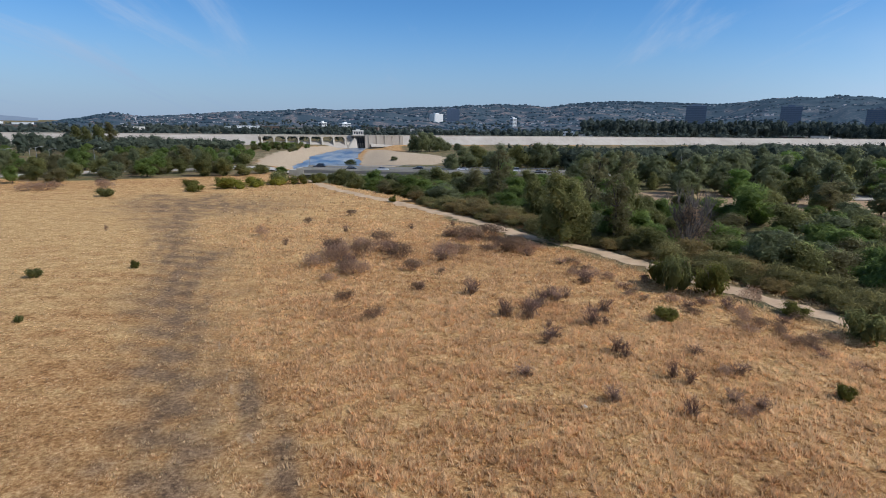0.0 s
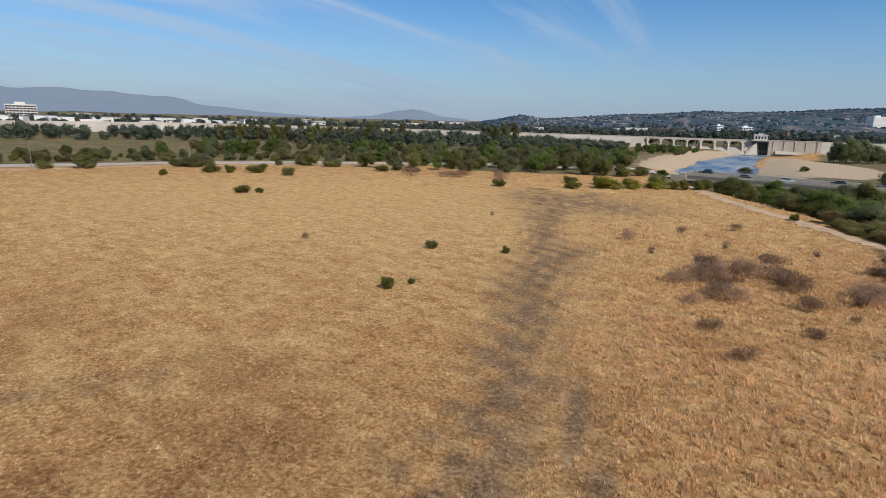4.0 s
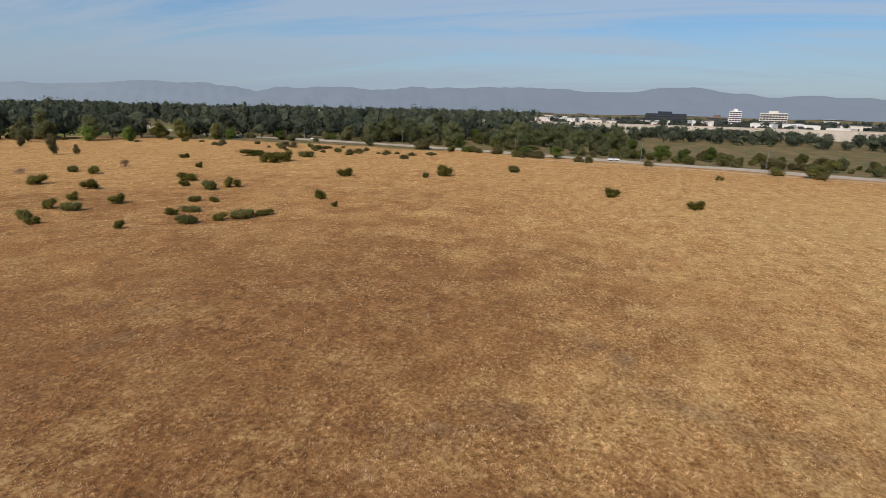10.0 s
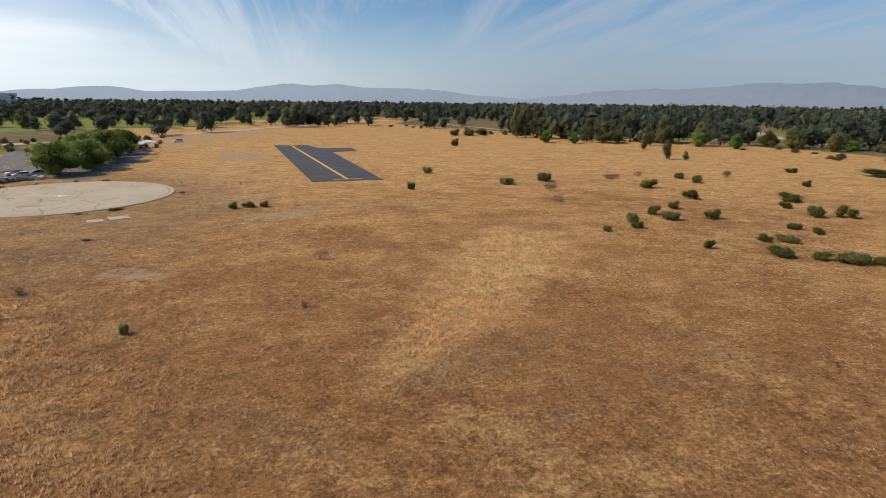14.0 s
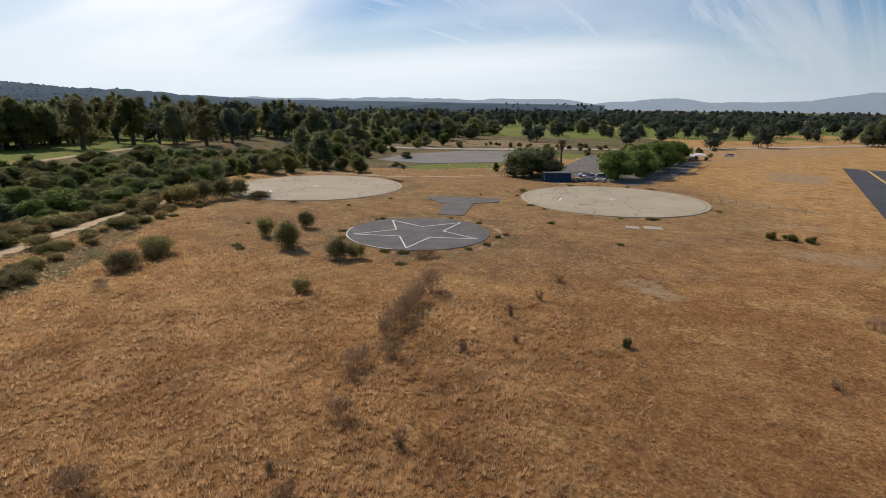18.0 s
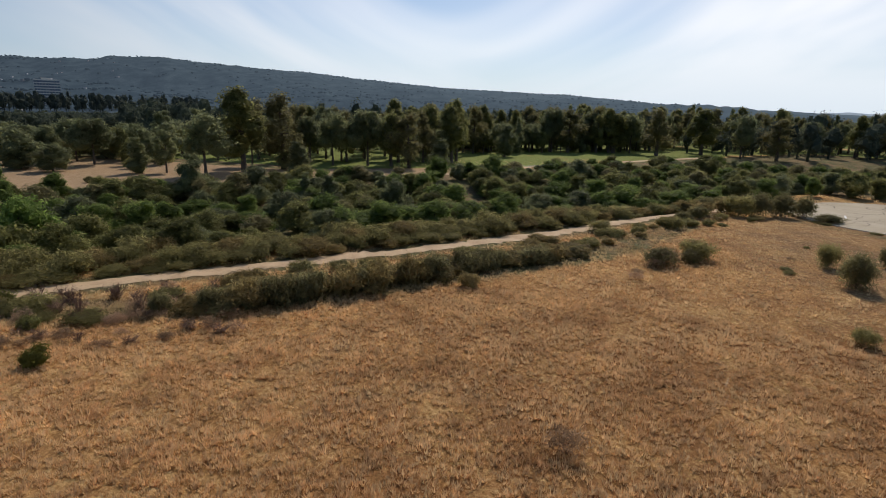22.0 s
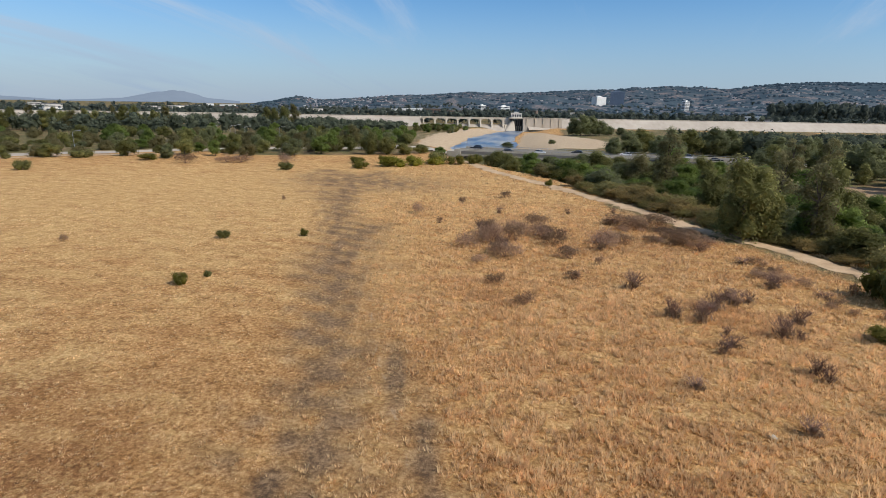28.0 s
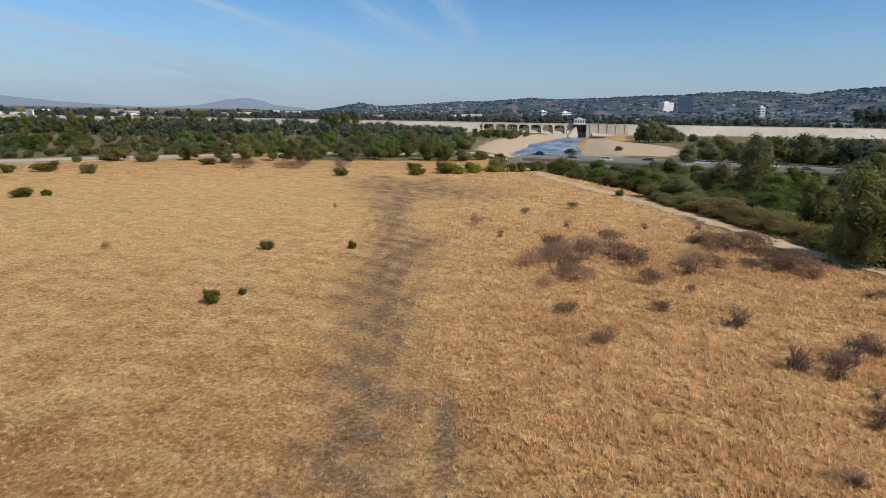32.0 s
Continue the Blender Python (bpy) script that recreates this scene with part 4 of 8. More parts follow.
dam_wall(DAM, "long pale concrete-faced dam embankment")
dam_wall(DAM_EAST, "long pale concrete-faced dam embankment past the gatehouse")

SPILL = pose(-125, 496, 0, 0, 0, 19.5)
spill = empty("dam_spillway", SPILL)
sv = [(-37, -12, -3), (37, -12, -3), (37, 8, -3), (-37, 8, -3), (-37, -10, -1.6), (37, -10, -1.6), (37, 1, 2.4), (-37, 1, 2.4), (37, 4, 2.4), (-37, 4, 2.4), (37, 8, 0), (-37, 8, 0)]
part("sill", mesh_of("sill", sv, [(0, 1, 5, 4), (4, 5, 6, 7), (7, 6, 8, 9), (9, 8, 10, 11), (11, 10, 2, 3), (3, 2, 1, 0), (1, 2, 10, 8, 6, 5), (0, 4, 7, 9, 11, 3)], DAM_FACE), spill)
for k in range(8):
    px = -36 + k * 10.3
    v = [(px - 0.75, -9, -3), (px + 0.75, -9, -3), (px + 0.75, 6, -3), (px - 0.75, 6, -3), (px - 0.6, -2.5, 6.8), (px + 0.6, -2.5, 6.8), (px + 0.6, 4.5, 6.8), (px - 0.6, 4.5, 6.8)]
    part("pier", mesh_of("pier", v, box(0, 1, 0, 1, 0, 1)[1], CONCRETE), spill)
    v = [(px - 1.3, -2.6, 5.7), (px + 1.3, -2.6, 5.7), (px + 1.3, 4.6, 5.7), (px - 1.3, 4.6, 5.7), (px - 1.9, -2.6, 6.8), (px + 1.9, -2.6, 6.8), (px + 1.9, 4.6, 6.8), (px - 1.9, 4.6, 6.8)]
    part("pier_cap", mesh_of("pier_cap", v, box(0, 1, 0, 1, 0, 1)[1], CONCRETE), spill)
for s in (-1, 1):
    v = [(s * 37.5, -12, -3), (s * 46, -13, -3), (s * 46, 6, -3), (s * 37.5, 6, -3), (s * 37.5, -8, -1), (s * 46, -3, 7.4), (s * 46, 6, 8.4), (s * 37.5, 6, 8.4)]
    part("side_wall", mesh_of("side_wall", v, [f if s > 0 else f[::-1] for f in box(0, 1, 0, 1, 0, 1)[1]], CONCRETE), spill)
block("crest_bridge", -38, 38, -2.6, 4.6, 6.8, 7.6, CONCRETE, spill, bevel=0.1)
block("parapet", -38, 38, -2.6, -2.3, 7.6, 8.4, CONCRETE, spill)
block("parapet", -38, 38, 4.3, 4.6, 7.6, 8.4, CONCRETE, spill)
tagged(spill, "concrete dam spillway with a row of piers under its crest bridge", "spillway")

house = empty("gatehouse", pose(-79, 512, 0, 0, 0, 14))
block("base_block", -5.5, 5.5, -2, 8, -3, 1.0, CONCRETE, house)
for k in range(6):
    px = -5 + k * 2
    block("buttress", px - 0.3, px + 0.3, -5, 3, -3, 7.6, DARK_STEEL, house)
    if k < 5:
        block("sluice_gate", px + 0.3, px + 1.7, -1.5, -1.1, -3, 6.2, DARK_STEEL, house)
block("deck", -6.5, 6.5, -5.5, 8, 7.6, 8.6, CONCRETE, house, bevel=0.15)
block("upper_storey", -4.6, 4.6, -3, 6, 8.6, 12.2, STUCCO, house)
block("cornice", -5.0, 5.0, -3.4, 6.4, 12.2, 12.7, STUCCO, house, bevel=0.1)
block("roof_box", -1.8, 1.8, 0, 3, 12.7, 13.6, STUCCO, house)
for k in range(4):
    block("window", -3.9 + k * 2.1, -2.7 + k * 2.1, -3.06, -2.9, 9.4, 11.4, DARK_GLASS, house)
tagged(house, "pale concrete gatehouse tower over dark sluice gates", "gatehouse")
wing = empty("wing_wall", pose(-71.5, 503, 0, 0, 0, 22))
v = [(0, -1.2, -3.5), (36, -1.2, -3.5), (36, 0.8, -3.5), (0, 0.8, -3.5), (0, -0.5, 8.7), (36, -0.5, 8.6), (36, 0.8, 8.6), (0, 0.8, 8.7)]
part("wall", mesh_of("wall", v, box(0, 1, 0, 1, 0, 1)[1], DAM_FACE), wing)
block("coping", -0.3, 36.3, -0.8, 1.0, 8.6, 9.0, CONCRETE, wing, bevel=0.05)
for k in range(5):
    block("wall_rib", 3 + 7.5 * k, 3.6 + 7.5 * k, -1.3, -0.6, -3.5, 8.6, CONCRETE, wing)
tagged(wing, "tall tan concrete wing wall beside the gatehouse", "retaining wall")

# ---- road bridge ----
bridge = empty("road_bridge", pose(-8, 231, 0, 0, 0, -3))
block("deck", -52, 62, -8.6, 8.6, -0.6, 0.55, LOT_ASPHALT, bridge, "grey asphalt deck")
for s in (-1, 1):
    block("girder", -52, 62, s * 8.2 - 0.4, s * 8.2 + 0.4, -1.5, -0.6, CONCRETE, bridge)
    block("parapet", -52, 62, s * 8.35 - 0.18, s * 8.35 + 0.18, 0.55, 1.25, CONCRETE, bridge, bevel=0.04)
    for k in range(30):
        px = -50 + k * 3.8
        block("rail_post", px - 0.08, px + 0.08, s * 8.35 - 0.08, s * 8.35 + 0.08, 1.25, 1.75, STEEL, bridge)
    block("rail", -52, 62, s * 8.35 - 0.06, s * 8.35 + 0.06, 1.7, 1.82, STEEL, bridge)
block("median", -52, 62, -0.3, 0.3, 0.55, 1.1, CONCRETE, bridge, bevel=0.08)
for px in (-34, -12, 10, 32):
    block("pier_wall", px - 0.5, px + 0.5, -7.5, 7.5, -3.6, -0.6, CONCRETE, bridge)
for px in (-52, 62):
    block("abutment", px - 3.0, px + 3.0, -9, 9, -3.4, 0.45, CONCRETE, bridge)
tagged(bridge, "low concrete road bridge with railings across the river", "bridge")

# ---- plants ----
PHI = (1 + 5**0.5) / 2
ICO_V = np.array([(-1, PHI, 0), (1, PHI, 0), (-1, -PHI, 0), (1, -PHI, 0), (0, -1, PHI), (0, 1, PHI), (0, -1, -PHI), (0, 1, -PHI), (PHI, 0, -1), (PHI, 0, 1), (-PHI, 0, -1), (-PHI, 0, 1)], float) / math.hypot(1, PHI)
ICO_F = np.array([(0, 11, 5), (0, 5, 1), (0, 1, 7), (0, 7, 10), (0, 10, 11), (1, 5, 9), (5, 11, 4), (11, 10, 2), (10, 7, 6), (7, 1, 8), (3, 9, 4), (3, 4, 2), (3, 2, 6), (3, 6, 8), (3, 8, 9), (4, 9, 5), (2, 4, 11), (6, 2, 10), (8, 6, 7), (9, 8, 1)])


def unit(v):
    return v / np.maximum(np.linalg.norm(v, axis=-1, keepdims=True), 1e-9)


def sprays(r, centres, outward, size, long=1.5, lift=0.0):
    """Small leaf sprays: one bent triangle pair each, facing roughly outward."""
    n = len(centres)
    nor = unit(outward + (0, 0, 0.4) + 0.45 * r.normal(size=(n, 3)))
    a = unit(np.cross(nor, r.normal(size=(n, 3))) + (0, 0, lift))
    b = np.cross(nor, a)
    s = (size * r.uniform(0.6, 1.35, n))[:, None]
    v = np.stack([centres - a * s * long * 0.5 + b * s * 0.42, centres - a * s * long * 0.5 - b * s * 0.42 + nor * s * 0.1, centres + a * s * long * 0.75], 1)
    return v.reshape(-1, 3), np.arange(n * 3).reshape(-1, 3)


def crown_mesh(name, mat, seed, lobes, count, size, droop=0.0, core=0.76, fill=0.25, long=1.5, lift=0.0):
    """A crown from lobes (x, y, z, r, rz): sprays of leaves over and inside each, on a dim inner mass."""
    r = np.random.default_rng(seed)
    lobes = np.asarray(lobes, float)
    share = lobes[:, 3] ** 2
    pick = r.choice(len(lobes), count, p=share / share.sum())
    way = unit(r.normal(size=(count, 3)))
    way[:, 2] = np.where(r.random(count) < 0.6, np.abs(way[:, 2]), way[:, 2])
    depth = np.where(r.random(count) < fill, r.uniform(0.45, 0.85, count), 0.82 + 0.42 * r.random(count) ** 1.6)
    scale = np.stack([lobes[pick, 3], lobes[pick, 3], lobes[pick, 4]], -1)
    bumps = 1 + 0.16 * np.sin(way[:, 0] * 5 + pick) * np.cos(way[:, 1] * 4 + 2 * pick)
    c = lobes[pick, :3] + way * scale * (depth * bumps)[:, None]
    c[:, 2] -= droop * r.random(count) * lobes[pick, 4]
    v, f = sprays(r, c, way, size, long, lift)
    vs, fs = [v], [f]
    n = len(v)
    for x, y, z, rr, rz in lobes if core else ():
        k = ICO_V * (1 + 0.2 * r.normal(size=(12, 1))) * core * np.array([rr, rr, rz]) + (x, y, z)
        vs.append(k)
        fs.append(ICO_F + n)
        n += 12
    return mesh_of(name, np.concatenate(vs), np.concatenate(fs), mat)


def lobes_in(seed, n, width, low, high, lobe, flat=0.8, taper=0.35):
    """Lobe places within a crown of that width between two heights."""
    r = np.random.default_rng(seed)
    out = []
    for k in range(n):
        t = (k + r.random()) / n
        reach = width / 2 * (1 - taper * abs(2 * t - 0.8) ** 1.5) - lobe * 0.6
        a, d = r.uniform(0, 6.283), math.sqrt(r.random()) * max(reach, 0.05)
        s = lobe * r.uniform(0.7, 1.25) * (1 - 0.3 * t)
        out.append((d * math.cos(a), d * math.sin(a), low + (high - low) * t, s, s * flat))
    return out


def limbs_mesh(name, seed, height, girth, lobes, reach=0.75, mat=None, fork=0.35, sides=6):
    """A tapered trunk with limbs that reach into the lobes."""
    r = random.Random(seed)
    lean = (r.uniform(-0.06, 0.06) * height, r.uniform(-0.06, 0.06) * height)
    pts = [(lean[0] * t * t, lean[1] * t * t, height * t - (0.25 if t == 0 else 0)) for t in (0, 0.15, 0.4, 0.7, 1.0)]
    pieces = [tube(pts, [girth * 1.35, girth, girth * 0.8, girth * 0.55, girth * 0.2], sides)]
    for k, (x, y, z, rr, rz) in enumerate(lobes):
        if k % 2 and len(lobes) > 8:
            continue
        t = max(0.12, min(0.9, fork + 0.45 * z / max(height, 0.1) * r.uniform(0.4, 0.9)))
        s = (lean[0] * t * t, lean[1] * t * t, height * t)
        e = (x * reach, y * reach, max(z, s[2] * 1.02))
        m = ((s[0] + e[0]) / 2 + r.uniform(-0.1, 0.1), (s[1] + e[1]) / 2, s[2] + (e[2] - s[2]) * 0.4)
        pieces.append(tube((s, m, e), (girth * 0.5, girth * 0.32, girth * 0.1), 5))
    v, f = joined(*pieces)
    n = len(pieces[0][0])
    for pv, _ in pieces[1:]:
        f.append((2 * sides, n, n + 1))
        n += len(pv)
    return mesh_of(name, v, f, mat or BARK)


def twigs_mesh(name, seed, height, spread, n, girth, mat, forks=3):
    """Bare upright twigs from one root, each forking."""
    r = random.Random(seed)
    pieces = []
    for k in range(n):
        a, out = r.uniform(0, 6.283), spread * r.uniform(0.25, 1.0)
        h = height * r.uniform(0.55, 1.0)
        e = (out * math.cos(a), out * math.sin(a), h)
        m = (e[0] * 0.4 + r.uniform(-0.05, 0.05), e[1] * 0.4, h * 0.55)
        pieces.append(tube(((0, 0, -0.1), m, e), (girth, girth * 0.7, girth * 0.25), 3))
        for _ in range(forks):
            t = r.uniform(0.35, 0.9)
            s = tuple(m[i] + (e[i] - m[i]) * t for i in range(3))
            g = (s[0] + r.uniform(-1, 1) * spread * 0.35, s[1] + r.uniform(-1, 1) * spread * 0.35, s[2] + r.uniform(0.1, 0.35) * height)
            pieces.append(tube((s, g), (girth * 0.5, girth * 0.15), 3))
    return mesh_of(name, *joined(*pieces), mat)


class Plant:
    """One kind of plant: the first is built, the others are copies with the same meshes."""

    def __init__(self, name, parts, label, category, group, width, height):
        self.name, self.parts, self.tags, self.size = name, parts, (label, category, group), (width, height)
        self.first, self.scale = None, None

    def put(self, x, y, width=None, height=None, z=None, rot=None):
        w = (width or self.size[0]) / self.size[0]
        h = (height or self.size[1]) / self.size[1]
        m = pose(x, y, gz(x, y) if z is None else z, 0, 0, rng.uniform(0, 360) if rot is None else rot)
        if self.first is None and len(self.parts) == 1:
            self.first, self.scale = new(self.name, self.parts[0][1]), (w, w, h)
            self.first.matrix_basis = m @ Matrix.Diagonal((w, w, h, 1))
            return tagged(self.first, *self.tags)
        if self.first is None:
            self.first, self.scale = empty(self.name), (w, w, h)
            for name, me in self.parts:
                part(name, me, self.first)
            self.first.matrix_basis = m @ Matrix.Diagonal((w, w, h, 1))
            return tagged(self.first, *self.tags)
        s = self.scale
        return copy_thing(self.first, m @ Matrix.Diagonal((w / s[0], w / s[1], h / s[2], 1)))


def tree_kind(name, mat, seed, width, height, low, n, lobe, count, size, label, category="tree", group="trees along the river", flat=0.85, droop=0.0, girth=None, taper=0.35, fork=0.35, core=0.74):
    lobes = lobes_in(seed, n, width, low, height - lobe * flat, lobe, flat, taper)
    if category == "shrub":
        return Plant(name, [("crown", crown_mesh(name, mat, seed, lobes, count, size, droop, core))], label, category, group, width, height)
    return Plant(name, [("trunk", limbs_mesh("trunk", seed, height * 0.8, girth or height * 0.022, lobes, fork=fork)), ("crown", crown_mesh("crown", mat, seed, lobes, count, size, droop, core))], label, category, group, width, height)


def shrub_kind(name, mat, seed, width, height, n, count, size, label, group="shrubs on the dry field", stems=BARE_TWIG, core=0.7, fill=0.25, long=1.5, lift=0.0):
    r = np.random.default_rng(seed)
    lobes = []
    for k in range(n):
        a, d = r.uniform(0, 6.283), math.sqrt(r.random()) * width * 0.33
        s = width * r.uniform(0.16, 0.27)
        hz = height * r.uniform(0.3, 0.48)
        lobes.append((d * math.cos(a), d * math.sin(a), hz * 0.55 + r.random() * (height - 1.5 * hz), s, hz))
    if name == "thicket_shrub":
        return Plant(name, [("foliage", crown_mesh(name, mat, seed, lobes, count, size, 0.0, core, fill, long, lift))], label, "shrub", group, width, height)
    return Plant(name, [("stem", twigs_mesh("stem", seed, height * 0.85, width * 0.4, 7, 0.025, stems, 2)), ("foliage", crown_mesh("foliage", mat, seed, lobes, count, size, 0.0, core, fill, long, lift))], label, "shrub", group, width, height)


RIPARIAN = [
    tree_kind("willow", LEAF_OLIVE, 11, 8, 7, 0.9, 13, 2.0, 5600, 0.2, "olive green willow beside the river"),
    tree_kind("arroyo_willow", LEAF_OLIVE, 12, 7, 6, 0.7, 12, 1.8, 5600, 0.2, "bushy olive green willow in the river thicket"),
    tree_kind("cottonwood", LEAF_GREEN, 13, 8, 8, 1.0, 14, 1.9, 5600, 0.2, "fresh green cottonwood in the river thicket"),
    tree_kind("black_willow", LEAF_DARK, 14, 8, 7, 0.8, 13, 2.0, 5600, 0.2, "dark green willow in the river thicket"),
    tree_kind("mulefat_shrub", LEAF_OLIVE, 15, 5, 3.2, 0.3, 11, 1.3, 3000, 0.155, "low olive shrub at the edge of the river thicket", "shrub", "shrubs along the river"),
    tree_kind("sagebrush", LEAF_GREY, 16, 5, 3, 0.3, 11, 1.3, 2800, 0.155, "grey-brown shrub at the edge of the river thicket", "shrub", "shrubs along the river"),
    tree_kind("sandbar_willow", LEAF_GREY, 17, 7, 6.5, 0.9, 11, 1.7, 4200, 0.19, "faded grey-green willow in the river thicket", core=0.55),
    tree_kind("young_ash", LEAF_GREEN, 18, 6, 6, 0.8, 10, 1.5, 4400, 0.2, "bright green young ash in the river thicket"),
]
BIG_PEPPER = tree_kind("pepper_tree", LEAF_OLIVE, 21, 10, 13, 1.5, 22, 2.2, 9500, 0.26, "tall drooping olive green pepper tree by the trail", "tree", flat=1.25, droop=0.7)
SPARSE = tree_kind("eucalyptus", LEAF_GREY, 22, 6.5, 12.5, 2.5, 14, 1.3, 2600, 0.28, "thin grey eucalyptus with sparse leaves by the trail", flat=1.2, core=0.0)
BRIGHT = tree_kind("sycamore", LEAF_BRIGHT, 23, 10, 10.5, 1.6, 18, 2.2, 8000, 0.27, "large bright green sycamore in the river thicket", flat=0.95)
BARE = Plant("dead_tree", [("branch_crown", twigs_mesh("branch_crown", 24, 9.0, 3.6, 22, 0.1, DEAD_WOOD, 12)), ("brush", crown_mesh("brush", DRY_DARK, 24, lobes_in(24, 14, 8, 1.2, 7.5, 1.5), 900, 0.2, 0, 0.0))], "bare grey dead tree with tangled branches", "tree", "dead trees", 9, 9.5)
GOLF_TREES = [
    tree_kind("pine", LEAF_DARK, 31, 13, 21, 5, 16, 3.0, 4300, 0.4, "tall dark pine on the golf course", group="golf course trees", flat=0.8, fork=0.5),
    tree_kind("oak", LEAF_DARK, 32, 15, 16, 6.2, 15, 3.3, 4500, 0.4, "broad dark green oak on the golf course", group="golf course trees", fork=0.4),
    tree_kind("eucalyptus", LEAF_OLIVE, 33, 13, 26, 5.5, 19, 2.9, 4800, 0.41, "tall olive eucalyptus on the golf course", group="golf course trees", flat=1.2, fork=0.45),
    tree_kind("cypress", LEAF_DARK, 34, 6, 19, 1.8, 13, 2.0, 3100, 0.34, "narrow dark conifer on the golf course", group="golf course trees", flat=1.4, taper=0.6),
    tree_kind("eucalyptus", LEAF_RUST, 35, 12, 24, 5, 16, 2.7, 4000, 0.39, "tall brownish thinning eucalyptus on the golf course", group="golf course trees", flat=1.2, fork=0.45, core=0.5),
    tree_kind("ash_tree", LEAF_OLIVE, 36, 11, 12, 4.4, 12, 2.6, 3600, 0.35, "round olive green ash on the golf course", group="golf course trees"),
]
PARK_TREES = [
    tree_kind("park_oak", LEAF_DARK, 41, 14, 14, 2.2, 14, 3.2, 3400, 0.45, "dark green oak among the park trees", group="park trees"),
    tree_kind("park_pine", LEAF_DARK, 42, 12, 18, 2.5, 14, 2.9, 3400, 0.45, "tall dark pine among the park trees", group="park trees", flat=1.1),
    tree_kind("park_ash", LEAF_OLIVE, 43, 12, 12, 1.6, 13, 2.9, 3400, 0.42, "olive green ash among the park trees", group="park trees"),
    tree_kind("park_ash", LEAF_BRIGHT, 44, 9, 9, 1.6, 12, 2.2, 2800, 0.37, "fresh yellow-green ash among the park trees", group="park trees"),
]
NORTH_TREES = [
    tree_kind("elder", LEAF_OLIVE, 46, 8, 7, 1.2, 11, 2.0, 2000, 0.37, "olive green elder near the road", group="trees beyond the field"),
    tree_kind("elder", LEAF_GREEN, 47, 7, 7.5, 1.4, 11, 1.8, 2000, 0.37, "fresh green elder near the road", group="trees beyond the field"),
    tree_kind("mulberry", LEAF_DARK, 48, 8, 6.5, 1.0, 11, 2.0, 2000, 0.37, "dark green mulberry near the road", group="trees beyond the field"),
    tree_kind("mulberry", LEAF_GREY, 49, 7, 5.5, 1.0, 10, 1.8, 2000, 0.37, "dusty grey-green mulberry near the road", group="trees beyond the field"),
]
GREEN_SHRUBS = [
    shrub_kind("coyote_brush", LEAF_SHRUB, 51, 4, 2.2, 9, 1500, 0.15, "rounded green coyote brush on the dry field"),
    shrub_kind("coyote_brush", LEAF_SHRUB, 52, 4, 2, 8, 1400, 0.15, "low olive coyote brush on the dry field"),
    shrub_kind("coyote_brush", LEAF_OLIVE, 53, 4.5, 1.8, 10, 1500, 0.15, "spreading olive coyote brush on the dry field"),
]
YELLOW_SHRUB = shrub_kind("mustard_shrub", LEAF_YELLOW, 54, 8, 3.4, 11, 1700, 0.24, "yellow-green shrub clump at the end of the field")
DRY_SHRUBS = [
    shrub_kind("dry_brush", DRY, 55, 4, 2, 15, 900, 0.085, "grey-brown dried brush on the field", "dried brush", core=0.0, fill=0.65, long=3.2, lift=0.7),
    shrub_kind("dry_brush", DRY_DARK, 56, 4, 2.2, 15, 950, 0.09, "dark brown dried brush on the field", "dried brush", core=0.0, fill=0.65, long=3.2, lift=0.7),
]
HEDGE = [
    shrub_kind("thicket_shrub", LEAF_HEDGE, 57, 4.5, 3, 16, 2800, 0.15, "dark dusty thicket shrub beside the trail", "thicket beside the trail", core=0.5, fill=0.35, long=2.0, lift=0.5),
    shrub_kind("thicket_shrub", LEAF_GREY, 58, 4.5, 3, 16, 2800, 0.15, "dusty grey-green thicket shrub beside the trail", "thicket beside the trail", core=0.5, fill=0.35, long=2.0, lift=0.5),
]
BELT = [
    shrub_kind("thicket_shrub", LEAF_BRUSH, 157, 4.5, 3, 18, 3000, 0.15, "dusty olive-brown brush along the trail", "brush along the trail", core=0.45, fill=0.4, long=2.0, lift=0.5),
    shrub_kind("thicket_shrub", LEAF_HEDGE, 158, 4.5, 3, 18, 3000, 0.15, "dusty brown brush along the trail", "brush along the trail", core=0.45, fill=0.4, long=2.0, lift=0.5),
]
BELT[0].name, BELT[1].name = "trail_brush", "bank_brush"
WILD = [
    shrub_kind("baccharis", LEAF_BRUSH, 161, 4, 4, 22, 3000, 0.12, "airy olive-brown baccharis bush on the dry field", "baccharis bushes", core=0.15, fill=0.5, long=3.4, lift=0.85),
    shrub_kind("baccharis", LEAF_GREY, 162, 4, 4, 20, 2800, 0.12, "airy grey-green baccharis bush on the dry field", "baccharis bushes", core=0.15, fill=0.5, long=3.4, lift=0.85),
]
TWIGS = [Plant("dead_weed", [("dead_stalk", twigs_mesh("dead_stalk", 60 + k, 1.3, 1.0, 22, 0.024, BARE_TWIG, 6)), ("litter", crown_mesh("litter", DRY_DARK, 60 + k, [(0, 0, 0.3, 0.55, 0.32), (0.3, 0.1, 0.35, 0.4, 0.3)], 60, 0.14, 0, 0.0, 0.7, 2.8, 0.9))], "bare dark dead weed stalks in the dry grass", "dead weed", "dead weeds", 1.9, 1.4) for k in range(3)]


def pick(kinds):
    return kinds[int(rng.integers(len(kinds)))]


def put_list(kinds, rows, grow=1.0):
    for x, y, w, h in rows:
        pick(kinds).put(x, y, w * grow, h * grow)


